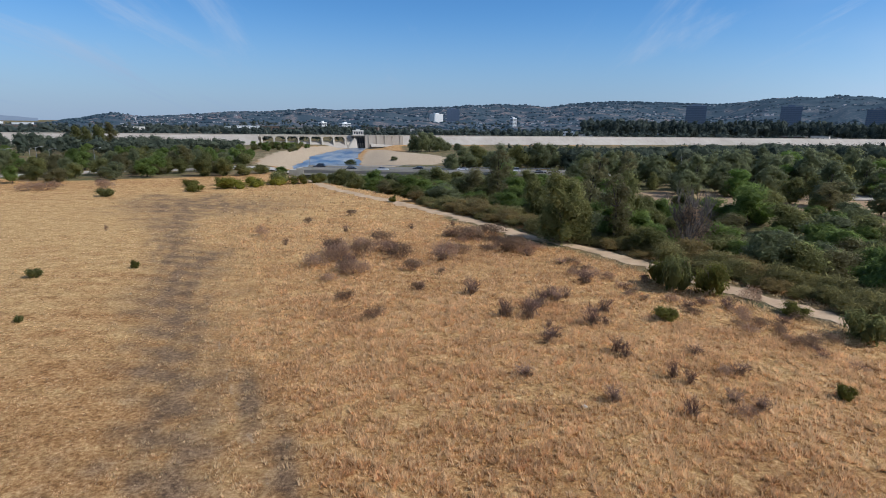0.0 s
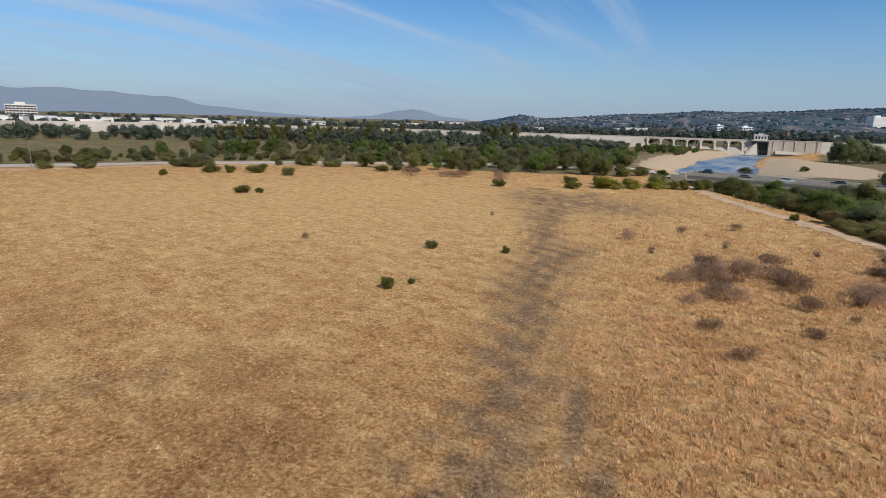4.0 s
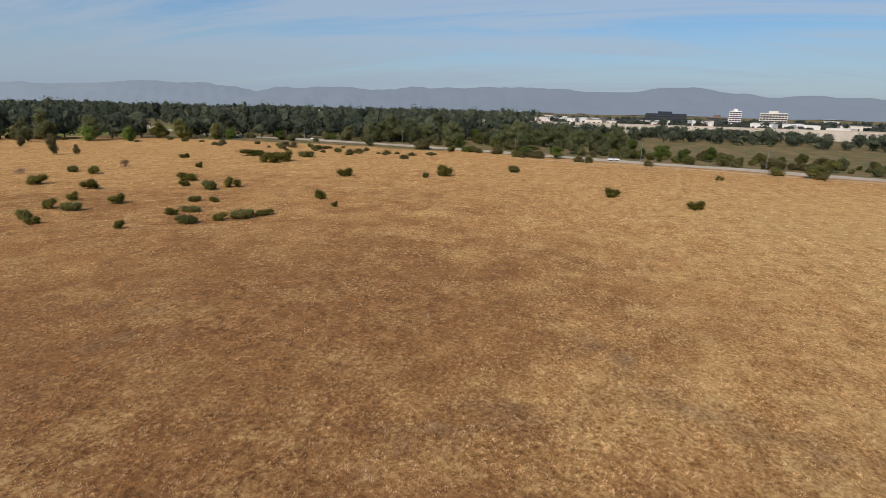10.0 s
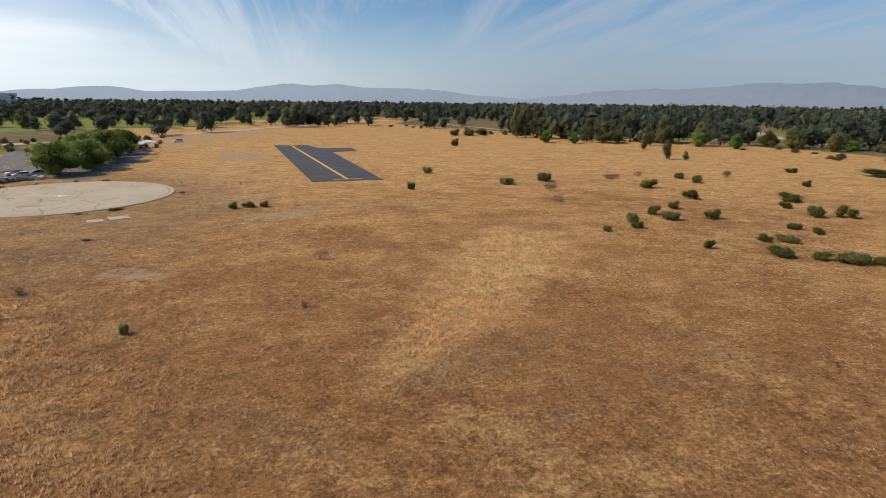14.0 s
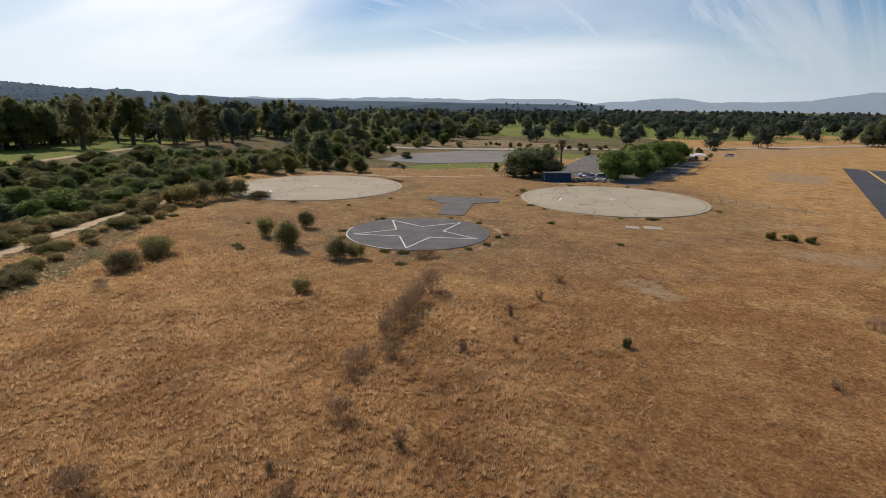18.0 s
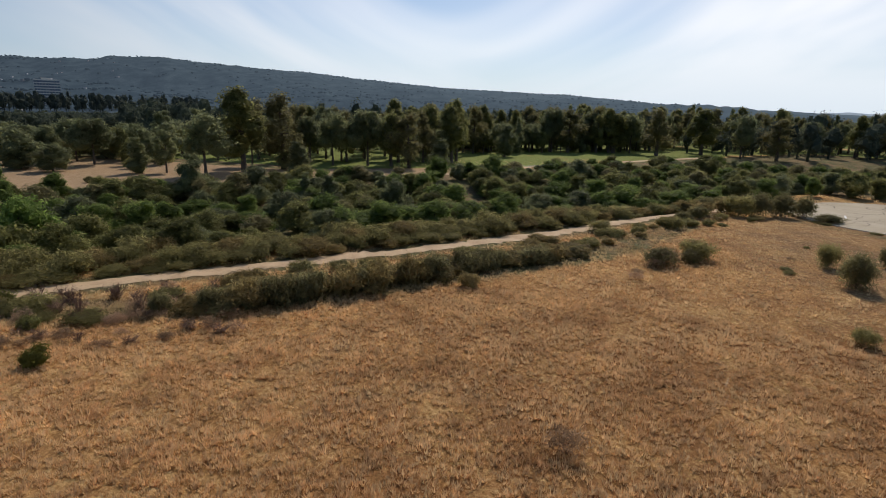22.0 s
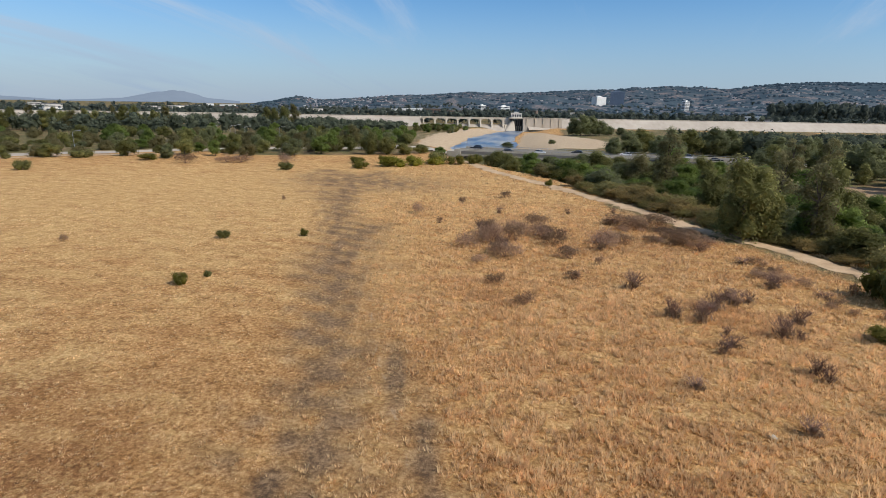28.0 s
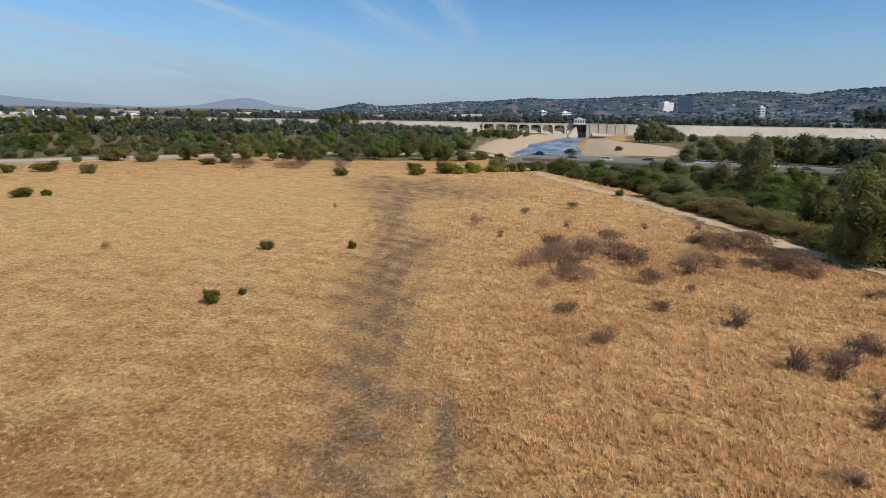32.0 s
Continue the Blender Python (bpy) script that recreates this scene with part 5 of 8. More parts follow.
# shrubs on the field: place, width and height
put_list(GREEN_SHRUBS, [(-52, 67, 2.1, 1.2), (-43, 48, 2.1, 1.4), (-42, 51, 1.0, 0.7), (-42, 72, 1.3, 1.1), (-88, 142, 4.8, 2.2), (-71, 155, 5.6, 2.6), (-141, 146, 6.6, 2.2), (-164, 110, 9, 2.8), (-150, 112, 4.6, 2.8), (-123, 79, 4.3, 2.1), (-121, 82.5, 2.3, 1.4), (-169, 103, 4.6, 2.5), (-166, 144, 7.7, 2.7), (-13, 140, 2.6, 1.6), (-53, 179, 8, 4), (24, 55, 3.2, 1.5), (31, 38, 1.8, 1.2), (35, 29, 2.7, 1.6)])
put_list(GREEN_SHRUBS, [(42, 50, 4.6, 3.0), (30, 66, 4.6, 4.6), (33, 64, 4.4, 4.2), (29, 69, 4, 3.8), (39, 57, 3.2, 1.4), (47, 42, 4.0, 2.0), (42, 35, 2.4, 1.3), (-141, 10, 4.4, 2.2), (-131, 27, 4.2, 2.0), (-174, 99, 7.2, 2.4), (-173, 83, 3.1, 1.9), (-190, 42, 2.9, 1.5), (-162, -37, 5.5, 3.2), (-156, -41, 2.2, 1.6), (-181, -19, 4.7, 2.2), (-150, -63, 5.4, 2.4), (-111, -50, 3.1, 2.1), (-104, -43, 1.4, 1.2)])
put_list([YELLOW_SHRUB], [(-64, 165, 9, 3.8), (-58, 170, 7, 3.4), (-53, 174, 6, 3.0)])
put_list(GREEN_SHRUBS, [(-47, 178, 7, 3.2), (-42, 183, 6, 3.0), (-70, 172, 5, 2.6), (-78, 168, 6, 2.2), (-36, 186, 5, 2.4)])
put_list(DRY_SHRUBS, [(-71, 58, 1.3, 1.2), (-61, 97, 0.9, 1.3), (-32, 95, 3, 2.2), (-125, 144, 8, 3.2), (-116, 152, 8, 2.8), (-15, 77, 4.6, 3.2), (-12, 80, 4, 3), (-10, 90, 5, 2.6), (-4, 73, 3.4, 1.8), (-11, 60, 2.8, 1.2), (-7, 54, 2.8, 1.3), (-3, 64, 1.6, 1.1), (0, 71, 1.5, 1.2), (1, 83, 4, 2.2), (11, 88, 5, 2.2), (5, 97, 6, 2), (20, 71, 3.6, 1.4), (-13, 72, 3.6, 2.0), (37, 62, 3.4, 1.8), (40, 41, 2.6, 1.1), (44, 43, 2.4, 1.4)])
put_list(DRY_SHRUBS, [(-112, 154, 8, 2.8), (-98, 158, 6.8, 3.4), (-75, -120, 3.5, 2.1), (-70, -107, 3.2, 1.8), (-104, -137, 6, 1.6), (-115, -140, 3.7, 1.6), (-140, -131, 3.4, 2.4), (-15, -73, 2.8, 1.8), (9, 92, 3, 1.6), (14, 84, 3, 1.4), (-17, 83, 3.6, 2.6), (-8, 84, 3, 2.2), (22, 35, 2.2, 1.0), (24, 42, 1.8, 0.9), (69, -34, 3.2, 1.6), (63, -29, 2.4, 1.2), (34, 51, 1.8, 0.9), (39, 56, 2.4, 1.0), (-20, 118, 3, 1.6), (-27, 108, 2.4, 1.4)])
put_list(DRY_SHRUBS, [(-15.8, 79, 6.4, 3.0), (-11.9, 71, 5.4, 2.4), (-13, 88, 5, 1.8), (-9.6, 84.3, 4.2, 2.0), (-6, 80.3, 4.8, 2.4), (-18, 75, 4.5, 2.0), (-14.5, 67.8, 3.5, 1.1), (0.7, 81.5, 5.4, 2.4), (3, 84, 4.4, 1.6), (11.9, 86.4, 7.4, 2.5), (4, 95.7, 8, 2.3), (9.4, 100, 7, 1.9), (15.5, 89, 5, 1.0)])
put_list(TWIGS, [(-17, 81, 3, 2.6), (-13, 74, 3, 2.4), (-8, 82, 3, 2.2), (0, 79, 3, 2.2), (9.3, 54.6, 3, 2.3), (11, 58.2, 2.6, 2.4), (15.6, 53, 2.8, 2.1), (6.8, 55, 2, 2.1), (3.6, 62.6, 2.4, 2.2), (13.6, 60.8, 2.7, 1.7), (10.9, 49.4, 2.7, 1.0), (-2.5, 64.1, 1.8, 1.2), (-3.8, 74.9, 2.9, 1.0), (18.7, 68.3, 3.2, 1.7)])
put_list(TWIGS, [(4, 63, 2.0, 1.4), (7, 55, 1.8, 1.3), (10, 57, 2.3, 1.6), (10, 48, 1.7, 1.2), (11, 52, 1.2, 0.9), (13, 62, 2.6, 1.4), (18, 57, 2.4, 1.7), (17, 53, 1.5, 1.0), (16, 46, 2.0, 1.6), (13, 37, 2.0, 1.3), (7, 41, 2.2, 1.0), (19, 41, 1.4, 1.6), (20, 40, 1.5, 1.3), (18, 35, 1.9, 1.4), (22, 37, 1.9, 1.2), (23.5, 36, 1.9, 1.1), (23, 46, 2.3, 0.9), (25, 42, 2.3, 1.1), (15, 62, 1.8, 1.3), (16.5, 45, 1.8, 1.3)])
put_list(TWIGS, [(18, -53, 1.4, 1.4), (18, -60, 1.4, 1.3), (17, -42, 1.6, 1.3), (19, -68, 1.7, 1.1), (12, -27, 1.3, 1.5), (17, -20, 1.1, 0.9), (14, -47, 1.3, 1.1), (-12, -55, 1.2, 0.9), (45, 32, 1.9, 2.6), (49, 39, 2.1, 2.0), (47, 27, 2.5, 2.7), (-26, 88, 1.6, 1.2), (-18, 100, 1.8, 1.3), (2, 107, 1.8, 1.3), (8, 101, 1.6, 1.2), (-6, 104, 1.6, 1.1)])
put_list(GREEN_SHRUBS, [(-55, -162, 3.4, 2.1), (-94, -255, 5.4, 3.8), (-120, -335, 8.5, 4.2), (-128, -332, 8.5, 4.3), (-138, -334, 10, 4.3), (-69, -133, 4.3, 1.9), (-82, -137, 4.3, 2.6), (-104, -120, 4.8, 2.3), (-124, -132, 3.3, 1.8), (-123, -124, 3.5, 2.1), (-103, -103, 4.1, 2.3), (-90, -93, 3.1, 1.7), (-82, -89, 2.9, 1.8), (-82, -84, 3.6, 1.7), (-91, -83, 3.7, 2.0), (-73, -83, 2.7, 1.9), (-71, -79, 2.6, 1.3), (-64, -78, 1.7, 1.1), (-73, -64, 1.7, 1.4), (-171, -136, 4.2, 1.7), (-148, -111, 3.2, 1.8)])
put_list(GREEN_SHRUBS, [(-123, -94, 5.3, 2.1), (-115, -88, 2.8, 1.4), (-113, -79, 3.7, 2.3), (-118, -77, 4.4, 2.4), (-99, -72, 2.8, 1.2), (-100, -68, 2.5, 1.2), (-86, -66, 2.7, 1.1), (-90, -65, 4.3, 1.1), (-81, -58, 4.2, 1.4), (-85, -55, 2.9, 1.2), (-88, -53, 4.7, 1.7), (-92, -51, 3.8, 1.0), (-172, -102, 7.2, 3.6), (-178, -100, 7.3, 4.0), (-191, -122, 11, 2.4), (-195, -101, 6.5, 2.3), (-1, -115, 2.3, 1.4), (-4, -116, 3, 1.2), (-7, -116, 2.6, 1.2), (-42, -131, 2.2, 2.0), (5, -53, 1.0, 1.2), (-182, -108, 6, 2.6)])
put_list(WILD, [(61.4, -56.7, 4.6, 5.2), (64, -58, 3.4, 3.8), (71.4, -60, 3.8, 3.9), (71.6, -69, 3.9, 3.6), (50.6, -57.5, 4.4, 3.7), (48.6, -59.5, 2.7, 2.7), (74.5, -42.4, 6.0, 3.0), (72, -40, 3.4, 2.2), (70.5, -35, 5.4, 2.8), (107.9, -84.8, 6.6, 1.9), (112.5, -68, 6, 5), (113.5, -73, 6, 5.6), (113.5, -78, 6, 5.6), (113.7, -83, 5.5, 5), (92.7, -32.1, 4.6, 2.2), (96.5, -47.7, 4.6, 2.4), (43, -44, 2.6, 1.7)])
put_list(DRY_SHRUBS[1:], [(71, -36, 5.4, 2.4), (65, -30, 2.4, 0.9), (41, -67, 5.2, 1.4), (30, -54, 4.2, 3.3), (29, -50, 3.9, 2.9), (27, -45, 3.7, 2.9), (25, -40, 2.8, 2.6), (22, -37, 2.6, 1.6), (23, -34, 3.0, 2.0), (22, -32, 1.9, 1.5), (18, -27, 2.5, 1.9), (25, -12, 3.0, 2.0), (14, -19, 2.0, 1.4), (28, -47.5, 3, 2.6), (26, -42.5, 3, 2.6)])
put_list(HEDGE, [(48, 20, 3.4, 3.0), (51, 12.5, 4.4, 3.6), (55, 5.5, 4.4, 3.6), (60, -1.5, 4.4, 3.4), (65.5, -9, 4.4, 3.0), (70.5, -18, 4.2, 2.5), (49, 17, 3.7, 3.5), (50, 14, 4.4, 3.7), (52, 11, 4.4, 3.9), (54, 7, 4.5, 3.9), (56, 4, 4.6, 3.9), (59, 0, 4.7, 3.7), (61, -3, 4.7, 3.6), (64, -7, 4.8, 3.4), (67, -11, 4.9, 3.1), (69, -16, 4.3, 2.8), (72, -20, 4.4, 2.4), (74, -24, 3.7, 1.8), (58, -7, 3.2, 1.8), (47, 25, 3.0, 2.6), (46, 41, 3.3, 1.9), (44, 42, 2.6, 1.8)], 0.95)
for k in range(44):
    t = k / 43
    x, y = np.interp(t, [0, 0.3, 0.6, 1], [47, 54, 64, 75]), np.interp(t, [0, 0.3, 0.6, 1], [21, 7, -7, -25])
    h = 2.6 * (1 - 0.4 * t) * (0.75 + 0.35 * rng.random()) * (0.6 if t < 0.04 else 1)
    HEDGE[k % 3 // 2].put(x + rng.uniform(-0.6, 3.4), y + rng.uniform(-0.6, 2.0), rng.uniform(4.2, 6.0), h)
for k in range(70):
    t = rng.random()
    x, y = np.interp(t, [0, 0.35, 0.7, 1], [44, 55, 67, 80]), np.interp(t, [0, 0.35, 0.7, 1], [46, 27, 6, -17])
    o = rng.uniform(0, 7.5)
    w = rng.uniform(2.4, 4.6)
    if float(near_line(np.array([x - 0.86 * o]), np.array([y - 0.5 * o]), TRAIL)[0]) > 3.2:
        if t < 0.42 and k % 4:
            (TWIGS[k % 3] if k % 2 else DRY_SHRUBS[k % 2]).put(x - 0.86 * o, y - 0.5 * o, 0.6 * w, rng.uniform(0.7, 1.8))
        else:
            BELT[k % 2].put(x - 0.86 * o, y - 0.5 * o, w, w * rng.uniform(0.22, 0.45))
for k in range(34):
    t = rng.random()
    x, y = np.interp(t, [0, 0.5, 1], [83, 97, 117]), np.interp(t, [0, 0.5, 1], [-13, -34, -65])
    o, w = rng.uniform(3.8, 11), rng.uniform(2.0, 4.2)
    if (x - 0.82 * o - 112) ** 2 + (y - 0.57 * o + 107) ** 2 > 28**2:
        BELT[k % 2].put(x - 0.82 * o, y - 0.57 * o, w, w * rng.uniform(0.22, 0.45))
put_list(HEDGE, [(112, -60, 5, 3), (115, -66, 5, 3.2), (108, -57, 4.5, 2.8), (120, -72, 5, 3.4), (124, -77, 5, 3.4), (103, -52, 4, 2.4), (117, -58, 5, 3), (123, -66, 5, 3)])

for k in range(90):
    t = rng.random() * 0.9
    x, y = np.interp(t, [0, 0.25, 0.45, 0.6, 1], [2, 30, 44, 47, 50]) - rng.uniform(1, 9), np.interp(t, [0, 0.25, 0.45, 0.6, 1], [106, 66, 44, 30, 10])
    (DRY_SHRUBS[k % 2] if k % 5 else TWIGS[0]).put(x, y, rng.uniform(1.2, 2.8), rng.uniform(0.6, 1.3))
for k in range(34):
    a, d = rng.uniform(0, 6.283), rng.uniform(15, 48)
    x, y = 62 + d * math.cos(a), -96 + d * math.sin(a)
    if min((x - 52.3) ** 2 + (y + 79.6) ** 2 - 14.5**2, (x - 37) ** 2 + (y + 139.5) ** 2 - 24.5**2, (x - 112) ** 2 + (y + 107) ** 2 - 26**2, (x - 64) ** 2 + (y + 108) ** 2 - 12**2) > 0 and x < 122:
        (BELT[0] if k % 3 else DRY_SHRUBS[k % 2]).put(x, y, rng.uniform(0.8, 2.2), rng.uniform(0.25, 0.5))
for k in range(40):
    a = rng.uniform(0, 6.283)
    cx, cy, rr = ((52.3, -79.6, 14.6), (36.6, -139.5, 24.6), (112, -107, 25.6))[k % 3]
    BELT[k % 2].put(cx + rr * math.cos(a), cy + rr * math.sin(a), rng.uniform(1.0, 2.6), rng.uniform(0.2, 0.5))

# the river thicket, between the trail and the dirt road
BIG_PEPPER.put(20.5, 93, 10.5, 13.5)
SPARSE.put(30, 93, 6.5, 12.6)
BARE.put(41, 89, 9.5, 11)
BARE.put(46, 97, 8, 9)
BRIGHT.put(71, 57, 10.5, 11.5)
BIG_PEPPER.put(20, 118, 8, 10)
RIPARIAN[0].put(28, 180, 10.5, 9.6)
SPARSE.put(16, 159.5, 8.8, 17)
RIPARIAN[6].put(9.8, 173, 10.5, 10.5)
RIPARIAN[2].put(22.3, 168, 9, 8.4)
BIG_PEPPER.put(34, 101, 7.7, 15)
RIPARIAN[0].put(-4, 170, 9.5, 6)
SPARSE.put(27, 128, 8, 14)
SPARSE.put(36, 133, 8, 15)
GOLF_TREES[3].put(126, 30, 4.5, 9.5)
GOLF_TREES[3].put(131, 12, 5.0, 9.0)
GOLF_TREES[0].put(125, 57, 8, 11)
PALE_STRIP = [(52, 150), (60, 186), (106, 178), (114, 98), (97, 116), (78, 140)]
for x, y, w, h, k in ((72, 127, 11.6, 10.5, 2), (75, 118, 12, 7.6, 1), (79, 108, 12, 7.4, 3), (55.5, 90, 9.5, 5.9, 0), (56, 79, 7.6, 6.9, 3), (66, 81, 9, 6.1, 1), (83, 89, 10.5, 8.8, 2), (75, 73, 7.7, 6.9, 3), (33, 86, 8, 5, 0), (42, 130, 8.3, 5.7, 3), (97, 111, 9, 6.5, 0), (123, 57, 8.6, 7.8, 3), (123, 48, 8.3, 6.4, 0), (92.5, 39, 9.4, 5, 1), (108, 30, 10, 8, 3), (125, 32, 7.9, 6, 2), (90.5, 12, 11.4, 5.4, 2), (118, 7, 8, 9.8, 3), (127, -2, 11, 7, 7), (133, 12, 8.4, 5.8, 0), (98, 2, 7.8, 3.6, 0), (89, 58, 8.6, 7.5, 2), (89, 50, 9, 8.3, 2), (94, 48, 7, 7, 7)):
    RIPARIAN[k].put(x, y, w, h)
for x, y, w, h, k in ((88, 162, 10.2, 8.9, 3), (110, 178, 13, 9.5, 3), (108, 157, 7.7, 8.5, 2), (134, 166, 11.7, 8.3, 3), (168, 132, 14, 13, 0)):
    PARK_TREES[k].put(x, y, w, h)
SPARSE.put(94, 131, 9.5, 8.3)
SPARSE.put(52, 183, 7, 12)
SPARSE.put(59, 177, 7, 13)
SPARSE.put(95, 209, 8.6, 10)
GOLF_TREES[3].put(122, 23.5, 6, 9.8)
placed = [(20.5, 93), (30, 93), (41, 89), (71, 57), (46, 97), (72, 127), (83, 89), (89, 54), (108, 30), (118, 7)]
tries = 0
while len(placed) < 540 and tries < 20000:
    tries += 1
    k = rng.integers(4, 12)
    t = rng.random()
    cx = RIVER[k - 1][0] + t * (RIVER[k][0] - RIVER[k - 1][0])
    cy = RIVER[k - 1][1] + t * (RIVER[k][1] - RIVER[k - 1][1])
    nx, ny = RIVER[k][1] - RIVER[k - 1][1], -(RIVER[k][0] - RIVER[k - 1][0])
    o = rng.uniform(-34, 30) / math.hypot(nx, ny)
    x, y = cx + nx * o, cy + ny * o
    off = float(near_line(np.array([x]), np.array([y]), TRAIL)[0])
    if y > 206 or off < 3.6 or inside(np.array([x]), np.array([y]), PALE_STRIP)[0] or inside(np.array([x]), np.array([y]), [(131, -82), (108, -80), (84, -100), (84, -132), (112, -138), (142, -120)])[0]:
        continue
    if any((x - a) ** 2 + (y - b) ** 2 < (5.0 if off < 9 else 7.0) for a, b in placed):
        continue
    placed.append((x, y))
    if off < 8:
        w = rng.uniform(3.4, 5.2)
        RIPARIAN[int(rng.choice([4, 5]))].put(x, y, w, w * rng.uniform(0.45, 0.7))
    else:
        w = rng.uniform(5.4, 10.2)
        RIPARIAN[int(rng.choice([0, 1, 2, 3, 4, 6, 7], p=[0.2, 0.19, 0.2, 0.12, 0.07, 0.08, 0.14]))].put(x, y, w, w * rng.uniform(0.5, 0.85))

for _ in range(110):
    k = int(rng.integers(7, 11))
    t, o = rng.random(), rng.uniform(-37, -13)
    cx, cy = RIVER[k - 1][0] + t * (RIVER[k][0] - RIVER[k - 1][0]), RIVER[k - 1][1] + t * (RIVER[k][1] - RIVER[k - 1][1])
    nx, ny = RIVER[k][1] - RIVER[k - 1][1], -(RIVER[k][0] - RIVER[k - 1][0])
    x, y = cx + nx * o / math.hypot(nx, ny), cy + ny * o / math.hypot(nx, ny)
    if float(near_line(np.array([x]), np.array([y]), [(121, 94), (142, 58), (163, 21), (187, -13), (207, -30), (228, -60)])[0]) < 6:
        continue
    w = rng.uniform(4.4, 8.4)
    RIPARIAN[int(rng.choice([0, 1, 2, 3, 6, 7]))].put(x, y, w, w * rng.uniform(0.6, 1.0))

belt = []
for _ in range(6000):
    if len(belt) >= 285:
        break
    k = int(rng.integers(4, len(TRAIL)))
    t, o = rng.random(), rng.uniform(3.2, 11)
    ax, ay, bx, by = *TRAIL[k - 1], *TRAIL[k]
    d = math.hypot(bx - ax, by - ay)
    x, y = ax + t * (bx - ax) - (by - ay) / d * o, ay + t * (by - ay) + (bx - ax) / d * o
    x, y = (x, y) if float(near_line(np.array([x]), np.array([y]), RIVER)[0]) < 40 else (1e3, 0)
    if x > 500 or float(near_line(np.array([x]), np.array([y]), TRAIL)[0]) < 3.2 or (x - 112) ** 2 + (y + 107) ** 2 < 29**2:
        continue
    if any((x - a) ** 2 + (y - b) ** 2 < 3.8 for a, b in belt):
        continue
    belt.append((x, y))
    w = rng.uniform(3.4, 6.0)
    BELT[int(rng.random() < 0.35)].put(x, y, w, w * rng.uniform(0.3, 0.64) * (0.7 if float(near_line(np.array([x]), np.array([y]), TRAIL)[0]) < 4 else 1))


def height_cap(x, y):
    """Trees in front of the dam stay low enough to leave its wall in view."""
    yaw, d = math.degrees(math.atan2(-x, y)) % 360, math.hypot(x, y)
    if 98 < yaw < 300:
        return 99
    e = float(np.interp(yaw, [0, 20, 34, 70, 84, 98], [2.3, 1.9, 1.35, 1.35, 1.2, 1.0]) if yaw < 100 else np.interp(yaw, [300, 315, 330, 342, 352], [0.7, 0.85, 1.4, 2.1, 2.4]))
    return max(2.5, 20.5 - d * math.tan(radians(e)))


def sector(kinds, yaw0, yaw1, r0, r1, n, gap, size, keep=None, seed=1):
    """Scatters trees over a sector around the middle of the field."""
    r = np.random.default_rng(seed)
    done = []
    for _ in range(n * 30):
        if len(done) >= n:
            break
        a, d = radians(r.uniform(yaw0, yaw1)), math.sqrt(r.uniform(r0 * r0, r1 * r1))
        x, y = -math.sin(a) * d, math.cos(a) * d
        if any((x - p) ** 2 + (y - q) ** 2 < gap * gap for p, q in done):
            continue
        if keep and not keep(x, y):
            continue
        if min(float(near_line(np.array([x]), np.array([y]), l)[0]) for l in (AVENUE, BOULEVARD)) < 11:
            continue
        done.append((x, y))
        k = kinds[int(r.integers(len(kinds)))]
        s = r.uniform(*size)
        h = min(k.size[1] * s, height_cap(x, y) * r.uniform(0.75, 1.0))
        k.put(x, y, min(k.size[0] * s * r.uniform(0.85, 1.15), h * 1.3), h)


def beyond_river(x, y):
    return float(near_line(np.array([x]), np.array([y]), RIVER)[0]) > 36


def off_lawn(x, y):
    return beyond_river(x, y) and not (60 < x < 210 and -300 < y < -120) and wavy(np.array(x), np.array(y), 70, 4) > -0.25


GOLF_ROAD = [(100, 172), (121, 94), (142, 58), (163, 21), (187, -13), (207, -30), (228, -60), (268, -115), (290, -146), (330, -230)]


def past_lawn(x, y):
    return off_lawn(x, y) and float(near_line(np.array([x]), np.array([y]), GOLF_ROAD)[0]) > 44


def past_road(x, y):
    return beyond_river(x, y) and float(near_line(np.array([x]), np.array([y]), GOLF_ROAD)[0]) > 9


for x, y, w, h, k in ((164, 92, 7, 12, 3), (184, 118, 17, 17, 1), (166, 84, 8, 14, 0), (160, 69, 19, 20, 1), (174, 62.5, 18, 29, 2), (186, 53, 17, 27.5, 4), (167, 43, 8, 11.7, 3), (202, 39, 16, 21, 1), (219, 39, 10, 21, 0), (203, 26, 18, 22, 1), (202, 17, 13, 21, 2), (198, 10, 15, 21, 4), (198, -2, 8.4, 12, 3), (222, -6, 15, 25, 2), (212, 50, 14, 19, 1), (226, 20, 16, 20, 1), (192, 66, 13, 20, 1)):
    GOLF_TREES[k].put(x, y, w, h)
sector(GOLF_TREES[:3] + GOLF_TREES[4:5], 267, 291, 218, 262, 30, 7, (0.85, 1.1), past_road, 2)
sector(GOLF_TREES[1:2] + GOLF_TREES[5:], 292, 312, 222, 275, 26, 8, (0.8, 1.1), past_road, 21)
sector(GOLF_TREES, 226, 275, 250, 370, 140, 6.5, (0.8, 1.15), past_lawn, 3)
